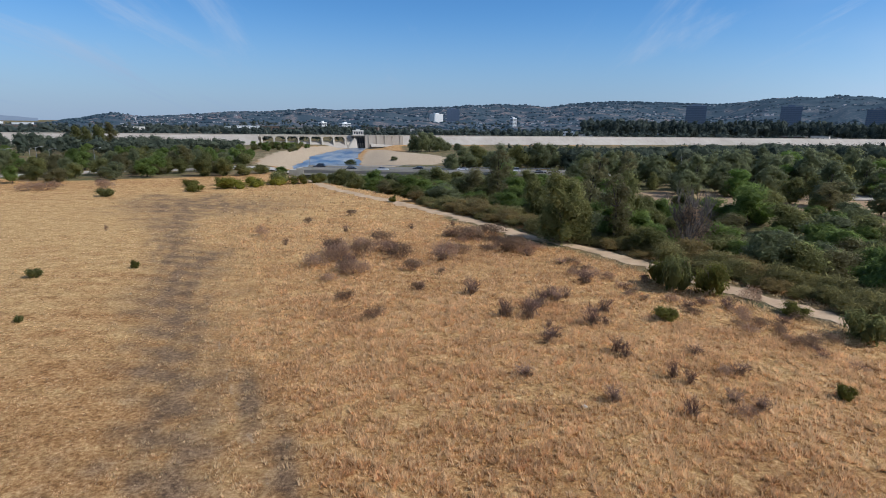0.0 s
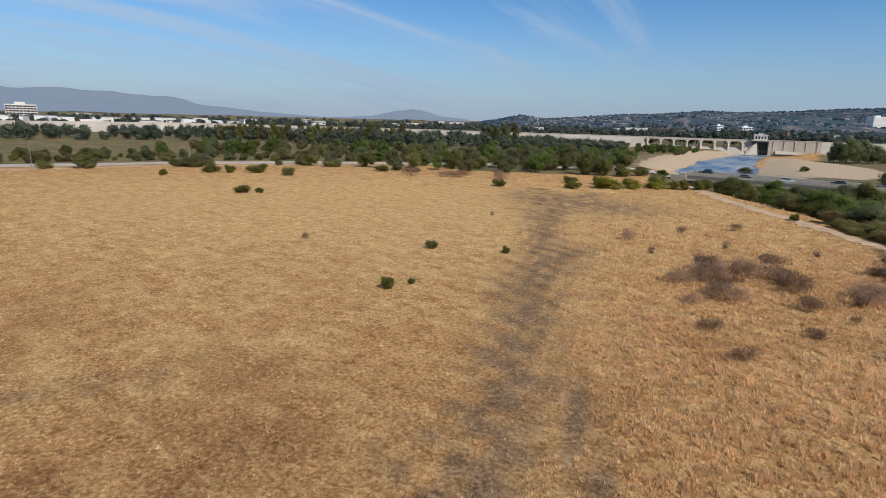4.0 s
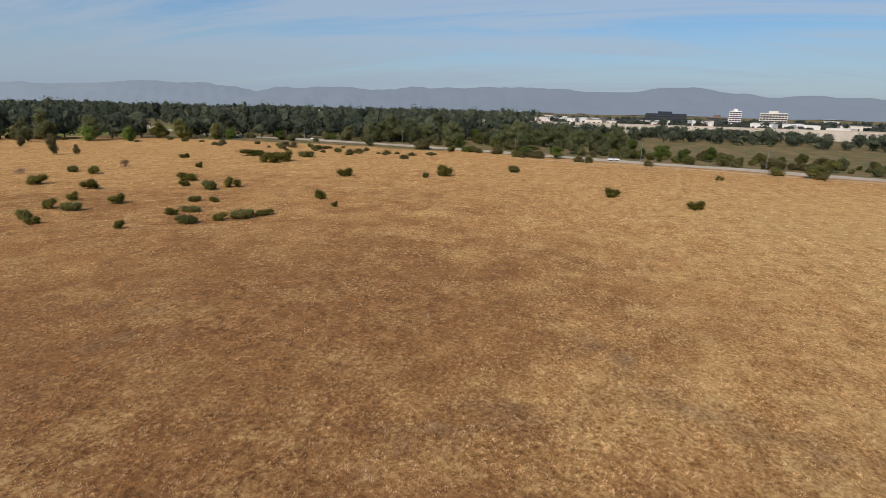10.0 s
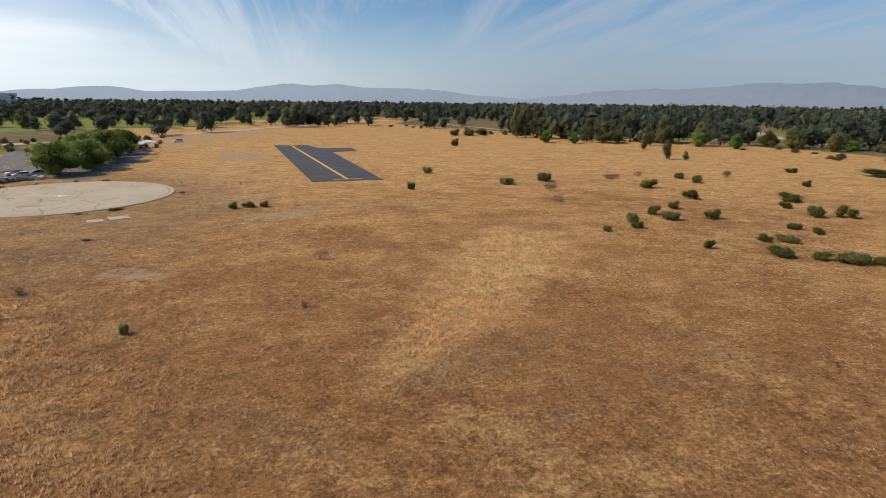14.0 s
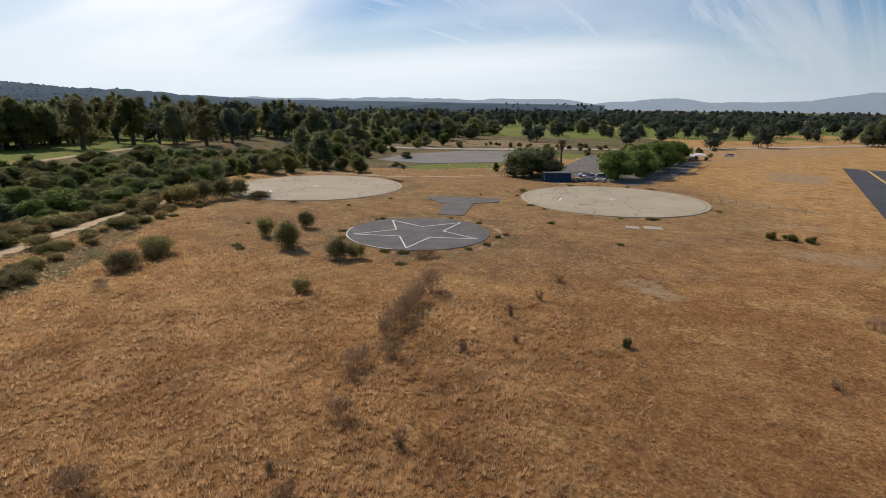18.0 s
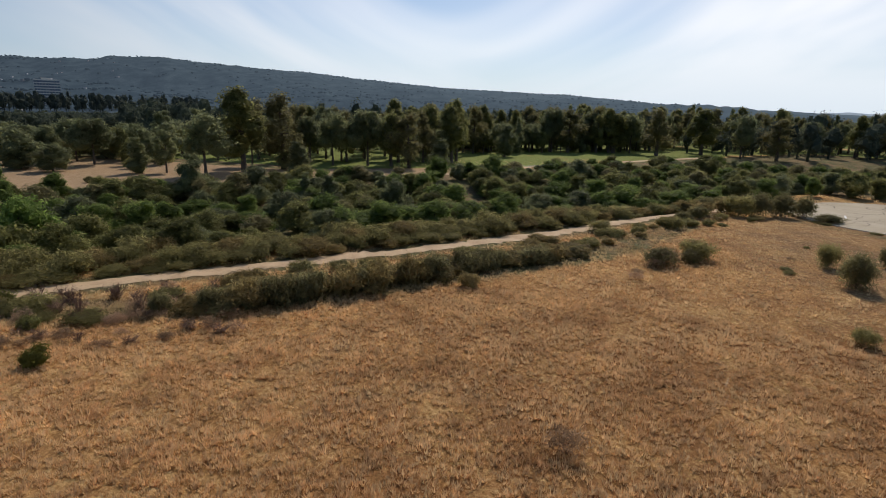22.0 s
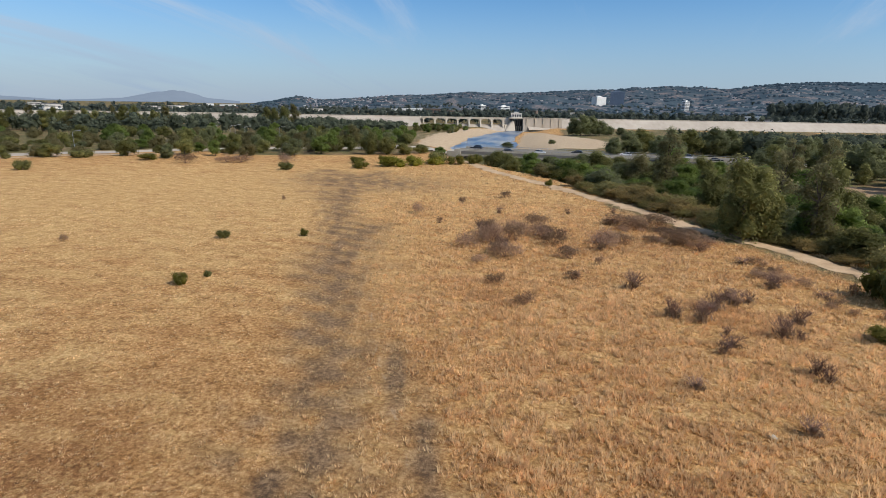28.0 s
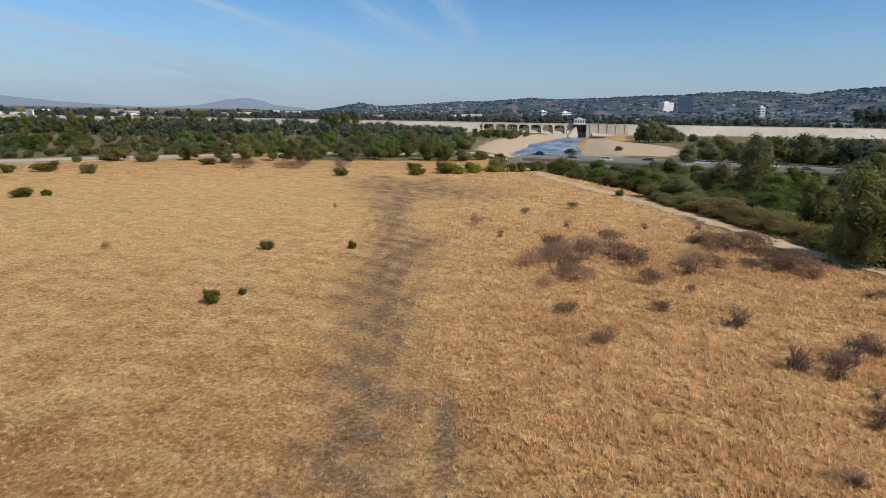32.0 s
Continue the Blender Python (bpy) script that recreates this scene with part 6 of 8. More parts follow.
for x, y, w, h, k in ((302.5, -62, 18, 25, 1), (302.5, -71, 18, 25, 4), (315.7, -88, 20, 24, 1), (308, -98, 20, 23.4, 2), (310, -108, 18, 23, 1), (293.4, -117, 20, 26, 4), (306, -146.8, 20, 27, 2), (283, -157, 20, 24, 1), (273, -170, 18, 22.5, 4), (325, -219, 18, 20.8, 1), (357, -266, 18, 20.8, 0), (368, -296, 18, 20.8, 1), (301, -320, 19, 19.7, 1), (304, -346, 20, 22, 1), (482, -110, 9.1, 31.4, 3), (474, -122, 12.5, 30.5, 0), (449, -164, 7.8, 29, 3), (445, -169, 8.7, 30.8, 3), (429, -193, 7, 33.4, 3), (412, -215, 8, 30, 3), (405, -221, 8.9, 27.5, 3), (463, -139, 12.6, 27.7, 0), (436, -181, 15, 27, 2), (393, -242, 13.6, 25.4, 0), (376, -268, 6.5, 26.7, 3), (358, -295, 6.6, 29, 3)):
    GOLF_TREES[k].put(x, y, w, h)
sector(GOLF_TREES[:3] + GOLF_TREES[4:5], 229, 262, 385, 450, 80, 8, (0.9, 1.2), None, 52)
sector(GOLF_TREES + PARK_TREES, 262, 300, 255, 380, 60, 10, (0.75, 1.0), past_road, 6)
CLEARING = [(103, 170), (150, 160), (195, 164), (196, 125), (170, 84), (206, -18), (187, -16), (140, 57), (118, 92)]


def past_clearing(x, y):
    return beyond_river(x, y) and not inside(np.array([x]), np.array([y]), CLEARING)[0] and not (130 < x < 262 and 150 < y < 222 and wavy(np.array(x), np.array(y), 40, 9) > -0.1)


sector(PARK_TREES[:3], 296, 346, 190, 330, 130, 7.5, (0.65, 0.95), past_clearing, 7)
sector(PARK_TREES[:3] + NORTH_TREES[:1], 318, 350, 140, 225, 22, 6.5, (0.5, 0.75), past_clearing, 17)
for x, y, w, h, k in ((124, 221, 9, 9, 2), (147, 233, 15, 12, 3), (142, 213, 9, 6, 3), (159, 200, 15, 10.5, 3), (176, 188, 13, 11, 0), (194, 190, 14, 11, 3), (206, 181, 15, 11, 3), (117, 161, 9, 7.5, 0), (167, 131, 12, 9, 1), (131, 116, 3.4, 2.4, 2), (162, 117, 12, 9, 0), (175, 99, 7, 5, 2), (184, 52, 7, 7, 1)):
    PARK_TREES[k].put(x, y, w, h)
RIPARIAN[5].put(136, 76, 3.4, 3)
RIPARIAN[5].put(140, 92, 3, 2)
sector(PARK_TREES, 100, 152, 305, 345, 28, 8.5, (0.6, 0.95), None, 9)
sector(NORTH_TREES, 20, 62, 205, 345, 115, 7.5, (0.7, 1.05), lambda x, y: y > 60 and (y > 150 or x < -235) and beyond_river(x, y) and x + y * 0.1 < -60, 10)
sector(NORTH_TREES, 56, 90, 238, 285, 34, 7, (0.45, 0.9), lambda x, y: x < -215, 11)
sector(RIPARIAN[4:6], 40, 90, 228, 290, 60, 4, (0.6, 1.2), lambda x, y: x < -205 or y > 150, 12)
sector(NORTH_TREES + PARK_TREES[:1], 86, 112, 268, 400, 75, 7.5, (0.8, 1.25), lambda x, y: x < -262, 13)
for k, (x, y, w, h) in enumerate(((-168, 195, 8.3, 8.8), (-152, 183, 6.6, 6.1), (-168, 209, 8, 9.1), (-157, 204, 6.5, 5.3), (-147, 198, 7.6, 7.4), (-147, 208, 7.5, 7.4), (-134, 196, 7.4, 6.7), (-140, 214, 7.7, 7.8), (-122, 195, 8.2, 7.1), (-122, 207, 7.4, 7.7), (-126, 223, 6.6, 9.2), (-104, 192, 8.1, 7), (-105, 207, 7.8, 7.3), (-112, 228, 6.2, 8.5), (-95, 214, 5.4, 9.3), (-95, 224, 7, 9.7), (-85, 210, 6.6, 6.7), (-88, 222, 5.6, 3.9), (-40, 204, 6.4, 3.8), (-19, 216, 8, 4), (-10, 203, 8.4, 5))):
    NORTH_TREES[(k * 7) % 4].put(x, y, w, h)
GOLF_TREES[4].put(-107, 227, 10, 10.5)
for x, y, w, h in ((-214, -431, 10, 22.5), (-221, -426, 8, 20.5), (-207, -436, 9, 21)):
    GOLF_TREES[2].put(x, y, w, h)
for k, (x, y, w, h) in enumerate(((4, 240, 8.5, 7.8), (9, 248, 12.9, 10.5), (16, 256, 13.9, 11.8), (21, 244, 10.4, 9.1), (23, 218, 10.4, 13.6), (33, 253, 13.1, 12.2), (43, 256, 13.2, 12.8), (52, 265, 12.4, 12.2), (64, 275, 14.1, 11.5))):
    PARK_TREES[k % 3].put(x, y, w, h)
for k, (x, y, h) in enumerate(((-374, 217, 12.2), (-381, 226, 11.3), (-376, 228, 11.5), (-337, 210, 13.8), (-381, 242, 12.4), (-376, 245, 14.6), (-352, 235, 14.4), (-324, 227, 15), (-335, 240, 12.4), (-355, 261, 14.9), (-342, 264, 15.3), (-310, 245, 13), (-316, 257, 15.4), (-349, 290, 12.2), (-314, 268, 12.6), (-321, 282, 13.6), (-303, 273, 12.9), (-320, 296, 12.4), (-325, 309, 15.2), (-298, 291, 16.1), (-285, 286, 16.7), (-271, 288, 14.6), (-280, 307, 16), (-246, 370, 16.2), (-224, 348, 16.5), (-231, 371, 18.4), (-234, 389, 18.7))):
    (PARK_TREES[2], NORTH_TREES[0], GOLF_TREES[4], GOLF_TREES[2])[k % 4].put(x, y, 7.5 + k % 3 * 1.6, h)
for k, (x, y, w, h) in enumerate(((-74.7, 203.4, 8.4, 5), (-70.6, 212, 7.4, 3.8), (-66, 223, 6, 3), (-80.7, 200.4, 9, 7.6), (-86.5, 200, 9, 9.4))):
    RIPARIAN[k % 3].put(x, y, w, h)
sector(NORTH_TREES, 17, 30, 228, 335, 60, 6, (0.6, 1.0), lambda x, y: x < -84 - (y - 225) * 0.25, 14)
sector(RIPARIAN[:6], 11, 19, 385, 475, 40, 6, (0.6, 0.95), lambda x, y: float(near_line(np.array([x]), np.array([y]), RIVER)[0]) > 27 and x < -90, 15)
sector(RIPARIAN[:5], 214, 229, 262, 420, 85, 6.5, (0.7, 1.15), lambda x, y: not (60 < x < 165 and -290 < y < -150), 16)
sector(RIPARIAN[:4] + RIPARIAN[6:], 222, 241, 166, 262, 90, 5.5, (0.6, 1.15), lambda x, y: not (60 < x < 160 and -290 < y < -150) and (x - 112) ** 2 + (y + 107) ** 2 > 32**2, 18)
for k, (x, y, w, h) in enumerate(((147, -141, 11, 14), (201, -213, 15, 17), (217, -260, 11, 9), (271, -306, 17, 19), (253, -321, 17, 18), (232, -320, 16, 15), (209, -304, 17, 16), (222, -338, 14, 11.5), (231, -376, 19, 15), (223, -390, 18, 12.5), (328, -397, 20, 21), (358, -484, 22, 20), (347, -529, 20, 17), (369, -618, 22, 17), (310, -308, 20, 20), (288, -260, 20, 22), (167, -149, 12, 15), (190, -190, 12, 12), (240, -345, 15, 13), (205, -330, 14, 12), (262, -420, 18, 14), (290, -470, 18, 15))):
    PARK_TREES[k % 3].put(x, y, w, h)
for k, (x, y, w, h) in enumerate(((309, -662, 12, 7), (201, -487, 13, 9.1), (175, -457, 15, 13.5), (149, -437, 14, 13.5), (139, -461, 11.5, 11.5), (128, -459, 11, 11.5), (326, -605, 16, 14), (278, -551, 15, 13.8), (232, -525, 14, 10))):
    PARK_TREES[k % 2].put(x, y, w, h)
for x, y, w, h in ((-158, -181, 4.8, 8), (-163, -176, 3, 4), (-178, -222, 4, 5), (-205, -262, 5, 6), (-186, -268, 3, 4)):
    RIPARIAN[6].put(x, y, w, h)

sector(RIPARIAN[4:6], 188, 214, 268, 335, 70, 4, (0.5, 1.0), lambda x, y: not (96 < x < 165 and y > -270), 19)

# shrubs along both sides of the avenue and along the far edge of the field
for k in range(95):
    i = int(rng.integers(2, 9))
    t, o = rng.random(), rng.choice([-1, 1]) * rng.uniform(8, 17)
    ax, ay, bx, by = *AVENUE[i], *AVENUE[i + 1]
    d = math.hypot(bx - ax, by - ay)
    x, y = ax + t * (bx - ax) + (by - ay) / d * o, ay + t * (by - ay) - (bx - ax) / d * o
    kind = NORTH_TREES[k % 4] if k % 3 == 0 else RIPARIAN[4 + k % 2]
    w = rng.uniform(3.5, 6.5) * (1.25 if k % 3 == 0 else 1)
    kind.put(x, y, w, w * rng.uniform(0.5, 0.8))
EDGE = [(-226, -60), (-240, -100), (-248, -143), (-246, -235), (-200, -300), (-172, -339), (-116, -470)]
for k in range(80):
    i = int(rng.integers(0, 6))
    t = rng.random()
    x, y = EDGE[i][0] + t * (EDGE[i + 1][0] - EDGE[i][0]) + rng.uniform(-4, 26), EDGE[i][1] + t * (EDGE[i + 1][1] - EDGE[i][1]) + rng.uniform(-8, 8)
    w = rng.uniform(2, 5)
    RIPARIAN[4 + k % 2].put(x, y, w, w * rng.uniform(0.35, 0.6))
PARK_TREES[0].put(-156, -306, 9, 21)
PARK_TREES[0].put(-151, -309, 8, 19)
PARK_TREES[0].put(-28, -448, 15, 19.5)
PARK_TREES[0].put(-20, -449, 11, 15.5)

# low brush along the edge of the clearing
for k in range(26):
    t = rng.random()
    x, y = np.interp(t, [0, 0.4, 0.7, 1], [112, 128, 156, 184]), np.interp(t, [0, 0.4, 0.7, 1], [96, 70, 28, -14])
    w = rng.uniform(2.2, 5)
    RIPARIAN[4 + k % 2].put(x + rng.uniform(-6, 4), y + rng.uniform(-4, 4), w, w * rng.uniform(0.4, 0.65))


# ---- model flying field ----
def disc(name, radius, mat, parent, z0, z1, n=72, wobble=0.0, label=""):
    r = np.random.default_rng(int(radius * 10))
    wob = [radius + wobble * r.normal() for _ in range(n)]
    ring = lambda k, z: [(k * wob[i] * math.cos(6.28319 * i / n), k * wob[i] * math.sin(6.28319 * i / n), z) for i in range(n)]
    v = ring(1.01, z0) + ring(1.0, z1 - 0.02) + ring(0.997, z1)
    f = [(a * n + i, a * n + (i + 1) % n, (a + 1) * n + (i + 1) % n, (a + 1) * n + i) for a in (0, 1) for i in range(n)]
    f.append(tuple(range(2 * n, 3 * n)))
    return part(name, mesh_of(name, v, f, mat), parent, label)


def line_mesh(points, width, z):
    v, f = [], []
    for (ax, ay), (bx, by) in zip(points[:-1], points[1:]):
        d = math.hypot(bx - ax, by - ay) or 1
        ox, oy = -(by - ay) / d * width / 2, (bx - ax) / d * width / 2
        n = len(v)
        v += [(ax + ox, ay + oy, z), (ax - ox, ay - oy, z), (bx - ox, by - oy, z), (bx + ox, by + oy, z)]
        f.append((n, n + 1, n + 2, n + 3))
    return v, f


def crack(seed, radius, length, parent, z):
    r = random.Random(seed)
    a, d = r.uniform(0, 6.283), radius * math.sqrt(r.random()) * 0.85
    x, y, h = d * math.cos(a), d * math.sin(a), r.uniform(0, 6.283)
    pts = [(x, y)]
    for _ in range(int(length / 0.8)):
        h += r.uniform(-0.6, 0.6)
        x, y = x + 0.8 * math.cos(h), y + 0.8 * math.sin(h)
        if math.hypot(x, y) > radius * 0.97:
            break
        pts.append((x, y))
    if len(pts) > 2:
        part("crack", mesh_of("crack", *line_mesh(pts, r.uniform(0.08, 0.2), z), CRACK), parent)


def flying_circle(x, y, radius, seed, label):
    pad = empty("flying_circle", pose(x, y, gz(x, y), 0, 0, seed * 40))
    disc("slab", radius, PAD, pad, -0.3, 0.16)
    n = 90
    inner = [(0.955 * radius * math.cos(6.28319 * i / n), 0.955 * radius * math.sin(6.28319 * i / n)) for i in range(n + 1)]
    part("edge_joint", mesh_of("edge_joint", *line_mesh(inner, 0.14, 0.164), CRACK), pad)
    for k in range(26):
        crack(seed * 100 + k, radius, 5 + 7 * (k % 3), pad, 0.165 + 0.0008 * k)
    part("centre_mark", mesh_of("centre_mark", *joined(line_mesh([(-1.4, 0), (1.4, 0)], 0.35, 0.19), line_mesh([(0, -1.2), (0.6, 1.2)], 0.3, 0.192), line_mesh([(0, -1.2), (-0.8, 1.0)], 0.3, 0.194)), PAINT_WHITE), pad, "worn white paint")
    part("start_mark", mesh_of("start_mark", *line_mesh([(radius * 0.55, -2), (radius * 0.62, 2)], 0.4, 0.19), PAINT_WHITE), pad, "worn white paint")
    return tagged(pad, label, "flying circle", "model flying circles")


flying_circle(37.0, -139.5, 23.1, 1, "round pale concrete flying circle with fine cracks")
flying_circle(112, -107, 24.5, 2, "round pale concrete flying circle with weathered sandy edge")

star = empty("star_pad", pose(52.6, -79.6, gz(52, -80)))
disc("slab", 13.25, ASPHALT, star, -0.3, 0.12, label="dark grey asphalt")
tips = []
for k in range(5):
    a = radians(119 + 72 * k)
    tips.append((11.9 * math.cos(a), 11.9 * math.sin(a)))
    a += radians(36)
    tips.append((4.7 * math.cos(a), 4.7 * math.sin(a)))
for k in range(10):
    part("star_line", mesh_of("star_line", *line_mesh([tips[k], tips[(k + 1) % 10]], 0.26, 0.126 + 0.001 * (k % 2)), PAINT_WHITE), star, "white painted line")
rim = [(13.2 * math.cos(radians(a)), 13.2 * math.sin(radians(a))) for a in range(20, 115, 5)]
part("rim_line", mesh_of("rim_line", *line_mesh(rim, 0.22, 0.126), PAINT_WHITE), star, "white painted line")
for k in range(7):
    crack(900 + k, 13, 8, star, 0.123 + 0.0003 * k)
tagged(star, "round dark asphalt pad with a painted white five-pointed star", "landing pad")


def flat_plate(name, outline, mat, label, category, thick=0.1):
    n = len(outline)
    area = sum(ax * by - bx * ay for (ax, ay), (bx, by) in zip(outline, outline[1:] + outline[:1]))
    if area < 0:
        outline = outline[::-1]
    cx, cy = sum(p[0] for p in outline) / n, sum(p[1] for p in outline) / n
    v = [(x - cx, y - cy, -0.3) for x, y in outline] + [(x - cx, y - cy, thick) for x, y in outline]
    f = [tuple(range(n, 2 * n))] + [(i, (i + 1) % n, n + (i + 1) % n, n + i) for i in range(n)]
    thing = empty(name, pose(cx, cy, gz(cx, cy)))
    part("surface", mesh_of("surface", v, f, mat), thing)
    return tagged(thing, label, category, kind="structure"), cx, cy


flat_plate("apron", [(60, -95.5), (55, -98.5), (61.5, -112), (57.5, -117.5), (60, -122.5), (77, -113.5), (73, -110), (66.5, -107)], APRON, "grey asphalt apron beside the star pad", "apron")
strip, cx, cy = flat_plate("runway", [(-9.5, -275), (-24.5, -275), (-29.5, -256), (-44, -255), (-44, -241), (-33, -237), (-38.5, -150.5), (-19, -150.5)], STRIP_ASPHALT, "dark asphalt model runway with a yellow centre line", "runway", 0.12)
for name, pts, w in (("centre_line", [(-17.6, -271), (-28.9, -153.5)], 0.9), ("end_bar", [(-33, -153.5), (-25, -153)], 0.8), ("end_bar", [(-15, -271.5), (-20, -271.5)], 1.0)):
    part(name, mesh_of(name, *line_mesh([(x - cx, y - cy) for x, y in pts], w, 0.127 if name == "centre_line" else 0.132), PAINT_YELLOW), strip, "worn yellow paint")
for k in range(5):
    yy = -160 - k * 20
    part("joint", mesh_of("joint", *line_mesh([(-19.5 + (yy + 150) * 0.03 - cx, yy - cy), (-37.5 - (yy + 150) * 0.02 - cx, yy - 1 - cy)], 0.2, 0.124), LOT_ASPHALT), strip)
for x, y, w, d, rot in ((22, -108.5, 2.6, 2.4, 20), (18.6, -110.5, 3.4, 2.8, 24)):
    slab = empty("concrete_slab", pose(x, y, gz(x, y), 0, 0, rot))
    block("slab", -w / 2, w / 2, -d / 2, d / 2, -0.2, 0.1, ROAD_PALE, slab, bevel=0.03)
    tagged(slab, "small pale concrete slab in the dry grass", "slab", "concrete slabs")
flat_plate("car_park", [(75, -184), (60, -177), (40, -168), (36, -200), (40, -262), (58, -268), (92, -262)], APRON, "pale asphalt car park under the trees", "car park", 0.06)
flat_plate("old_lot", [(152, -176), (162, -205), (152, -240), (122, -266), (100, -243), (108, -202), (128, -178)], LOT_ASPHALT, "wide empty grey asphalt lot", "car park", 0.06)

FIG = tree_kind("fig_tree", LEAF_DARK, 71, 18, 9.5, 1.9, 44, 3.2, 9000, 0.36, "broad dense dark fig tree beside the blue shed", group="trees at the flying field", flat=0.75, taper=0.25)
SHADE = tree_kind("shade_tree", LEAF_GREEN, 72, 15, 9.5, 1.9, 30, 2.9, 6000, 0.36, "spreading green shade tree over the car park", group="trees at the flying field", flat=0.75)
FIG.put(75.5, -170, 24.5, 10.8)
for x, y, w, h in ((51.5, -180, 17.5, 10.6), (46, -191, 14, 10.4), (51, -203, 16, 11.6), (46, -215, 15, 12), (51, -227, 15, 11.6), (47, -240, 14, 11), (50, -254, 12, 10)):
    SHADE.put(x, y, w, h)
RIPARIAN[7].put(91, -172, 2.6, 3.6)
RIPARIAN[3].put(128, -160, 4, 2.2)
RIPARIAN[0].put(122, -157, 3, 2.0)
RIPARIAN[3].put(148, -190, 6, 3.4)


def palm(x, y, h):
    p = empty("palm_tree", pose(x, y, gz(x, y)))
    part("trunk", mesh_of("trunk", *tube([(0, 0, -0.2), (0.1, 0, h * 0.4), (0.05, 0.1, h * 0.8)], [0.42, 0.33, 0.3], 8), BARK), p)
    r = random.Random(5)
    v, f = [], []
    for k in range(46):
        a, up = r.uniform(0, 6.283), r.uniform(-1.0, 0.9)
        for s in range(5):
            t = s / 4
            d = 2.9 * t
            c = (0.05 + d * math.cos(a), 0.1 + d * math.sin(a), h * 0.8 + 1.2 * up * t - 1.3 * t * t)
            w = 0.34 * (1 - 0.8 * t) + 0.02
            v += [(c[0] - w * math.sin(a), c[1] + w * math.cos(a), c[2] - 0.1), (c[0] + w * math.sin(a), c[1] - w * math.cos(a), c[2] - 0.1)]
        n = len(v) - 10
        f += [(n + 2 * s, n + 2 * s + 1, n + 2 * s + 3, n + 2 * s + 2) for s in range(4)]
    part("fronds", mesh_of("fronds", v, f, LEAF_GREY), p)
    part("dead_skirt", mesh_of("dead_skirt", *tube([(0.05, 0, h * 0.55), (0.05, 0.05, h * 0.68), (0.05, 0.1, h * 0.8)], [0.6, 0.95, 0.5], 9), DRY), p, "brown skirt of dead fronds")
    return tagged(p, "short fan palm with a brown skirt", "palm tree")


palm(74.5, -191, 14)

shed = empty("blue_shed", pose(63.5, -163.5, gz(63, -163), 0, 0, 40))
block("wall", -4.2, 4.2, -1.6, 1.6, -0.1, 2.7, BLUE_WALL, shed, "blue painted metal", bevel=0.05)
block("roof", -4.5, 4.5, -1.9, 1.9, 2.7, 2.9, ROOF_GREY, shed, bevel=0.05)
for k in range(9):
    block("rib", -4.1 + k * 1.0, -4.0 + k * 1.0, -1.66, -1.6, 0.1, 2.6, BLUE_WALL, shed)
block("door", -0.5, 0.5, -1.7, -1.64, 0, 2.05, ROOF_GREY, shed)
tagged(shed, "long blue metal shed with a dark flat roof", "shed")
porch = empty("shade_roof", pose(58.5, -170, gz(58, -170), 0, 0, 40))
block("roof", -3, 3, -2.2, 2.2, 2.6, 2.75, BROWN_WALL, porch, bevel=0.03)
for sx in (-2.7, 2.7):
    for sy in (-1.9, 1.9):
        block("post", sx - 0.06, sx + 0.06, sy - 0.06, sy + 0.06, -0.1, 2.6, STEEL, porch)
tagged(porch, "open brown-roofed shelter beside the blue shed", "shelter")
for k, (x, y) in enumerate(((47, -264), (44, -272), (50, -270))):
    c = empty("shade_canopy", pose(x, y, gz(x, y), 0, 0, 12))
    part("cover", mesh_of("cover", [(-3, -3, 2.5), (3, -3, 2.5), (3, 3, 2.5), (-3, 3, 2.5), (0, 0, 3.4), (-3, -3, 2.3), (3, -3, 2.3), (3, 3, 2.3), (-3, 3, 2.3)], [(0, 1, 4), (1, 2, 4), (2, 3, 4), (3, 0, 4), (0, 5, 6, 1), (1, 6, 7, 2), (2, 7, 8, 3), (3, 8, 5, 0)], PAINT_WHITE), c, "white fabric")
    for sx in (-2.9, 2.9):
        for sy in (-2.9, 2.9):
            part("leg", mesh_of("leg", *box(sx - 0.04, sx + 0.04, sy - 0.04, sy + 0.04, -0.1, 2.35), STEEL), c)
    tagged(c, "white shade canopy at the end of the car park", "canopy", "shade canopies")


def table(m):
    t = empty("picnic_table", m)
    block("tabletop", -0.9, 0.9, -0.38, 0.38, 0.7, 0.76, STUCCO, t)
    for s in (-0.75, 0.75):
        block("bench", -0.9, 0.9, s - 0.14, s + 0.14, 0.41, 0.46, STUCCO, t)
    for s in (-0.6, 0.6):
        block("frame", s - 0.05, s + 0.05, -0.7, 0.7, 0.0, 0.7, STEEL, t)
    return tagged(t, "pale picnic table by the flying circle", "picnic table", "picnic tables")


first_table = None
for k in range(12):
    x, y = 61 - 1.9 * (k % 6) + 0.4 * (k // 6), -166.5 - 0.9 * (k % 6) - 3.0 * (k // 6)
    m = pose(x, y, gz(x, y), 0, 0, 40 + 11 * (k % 4))
    if first_table is None:
        first_table = table(m)
    else:
        copy_thing(first_table, m)


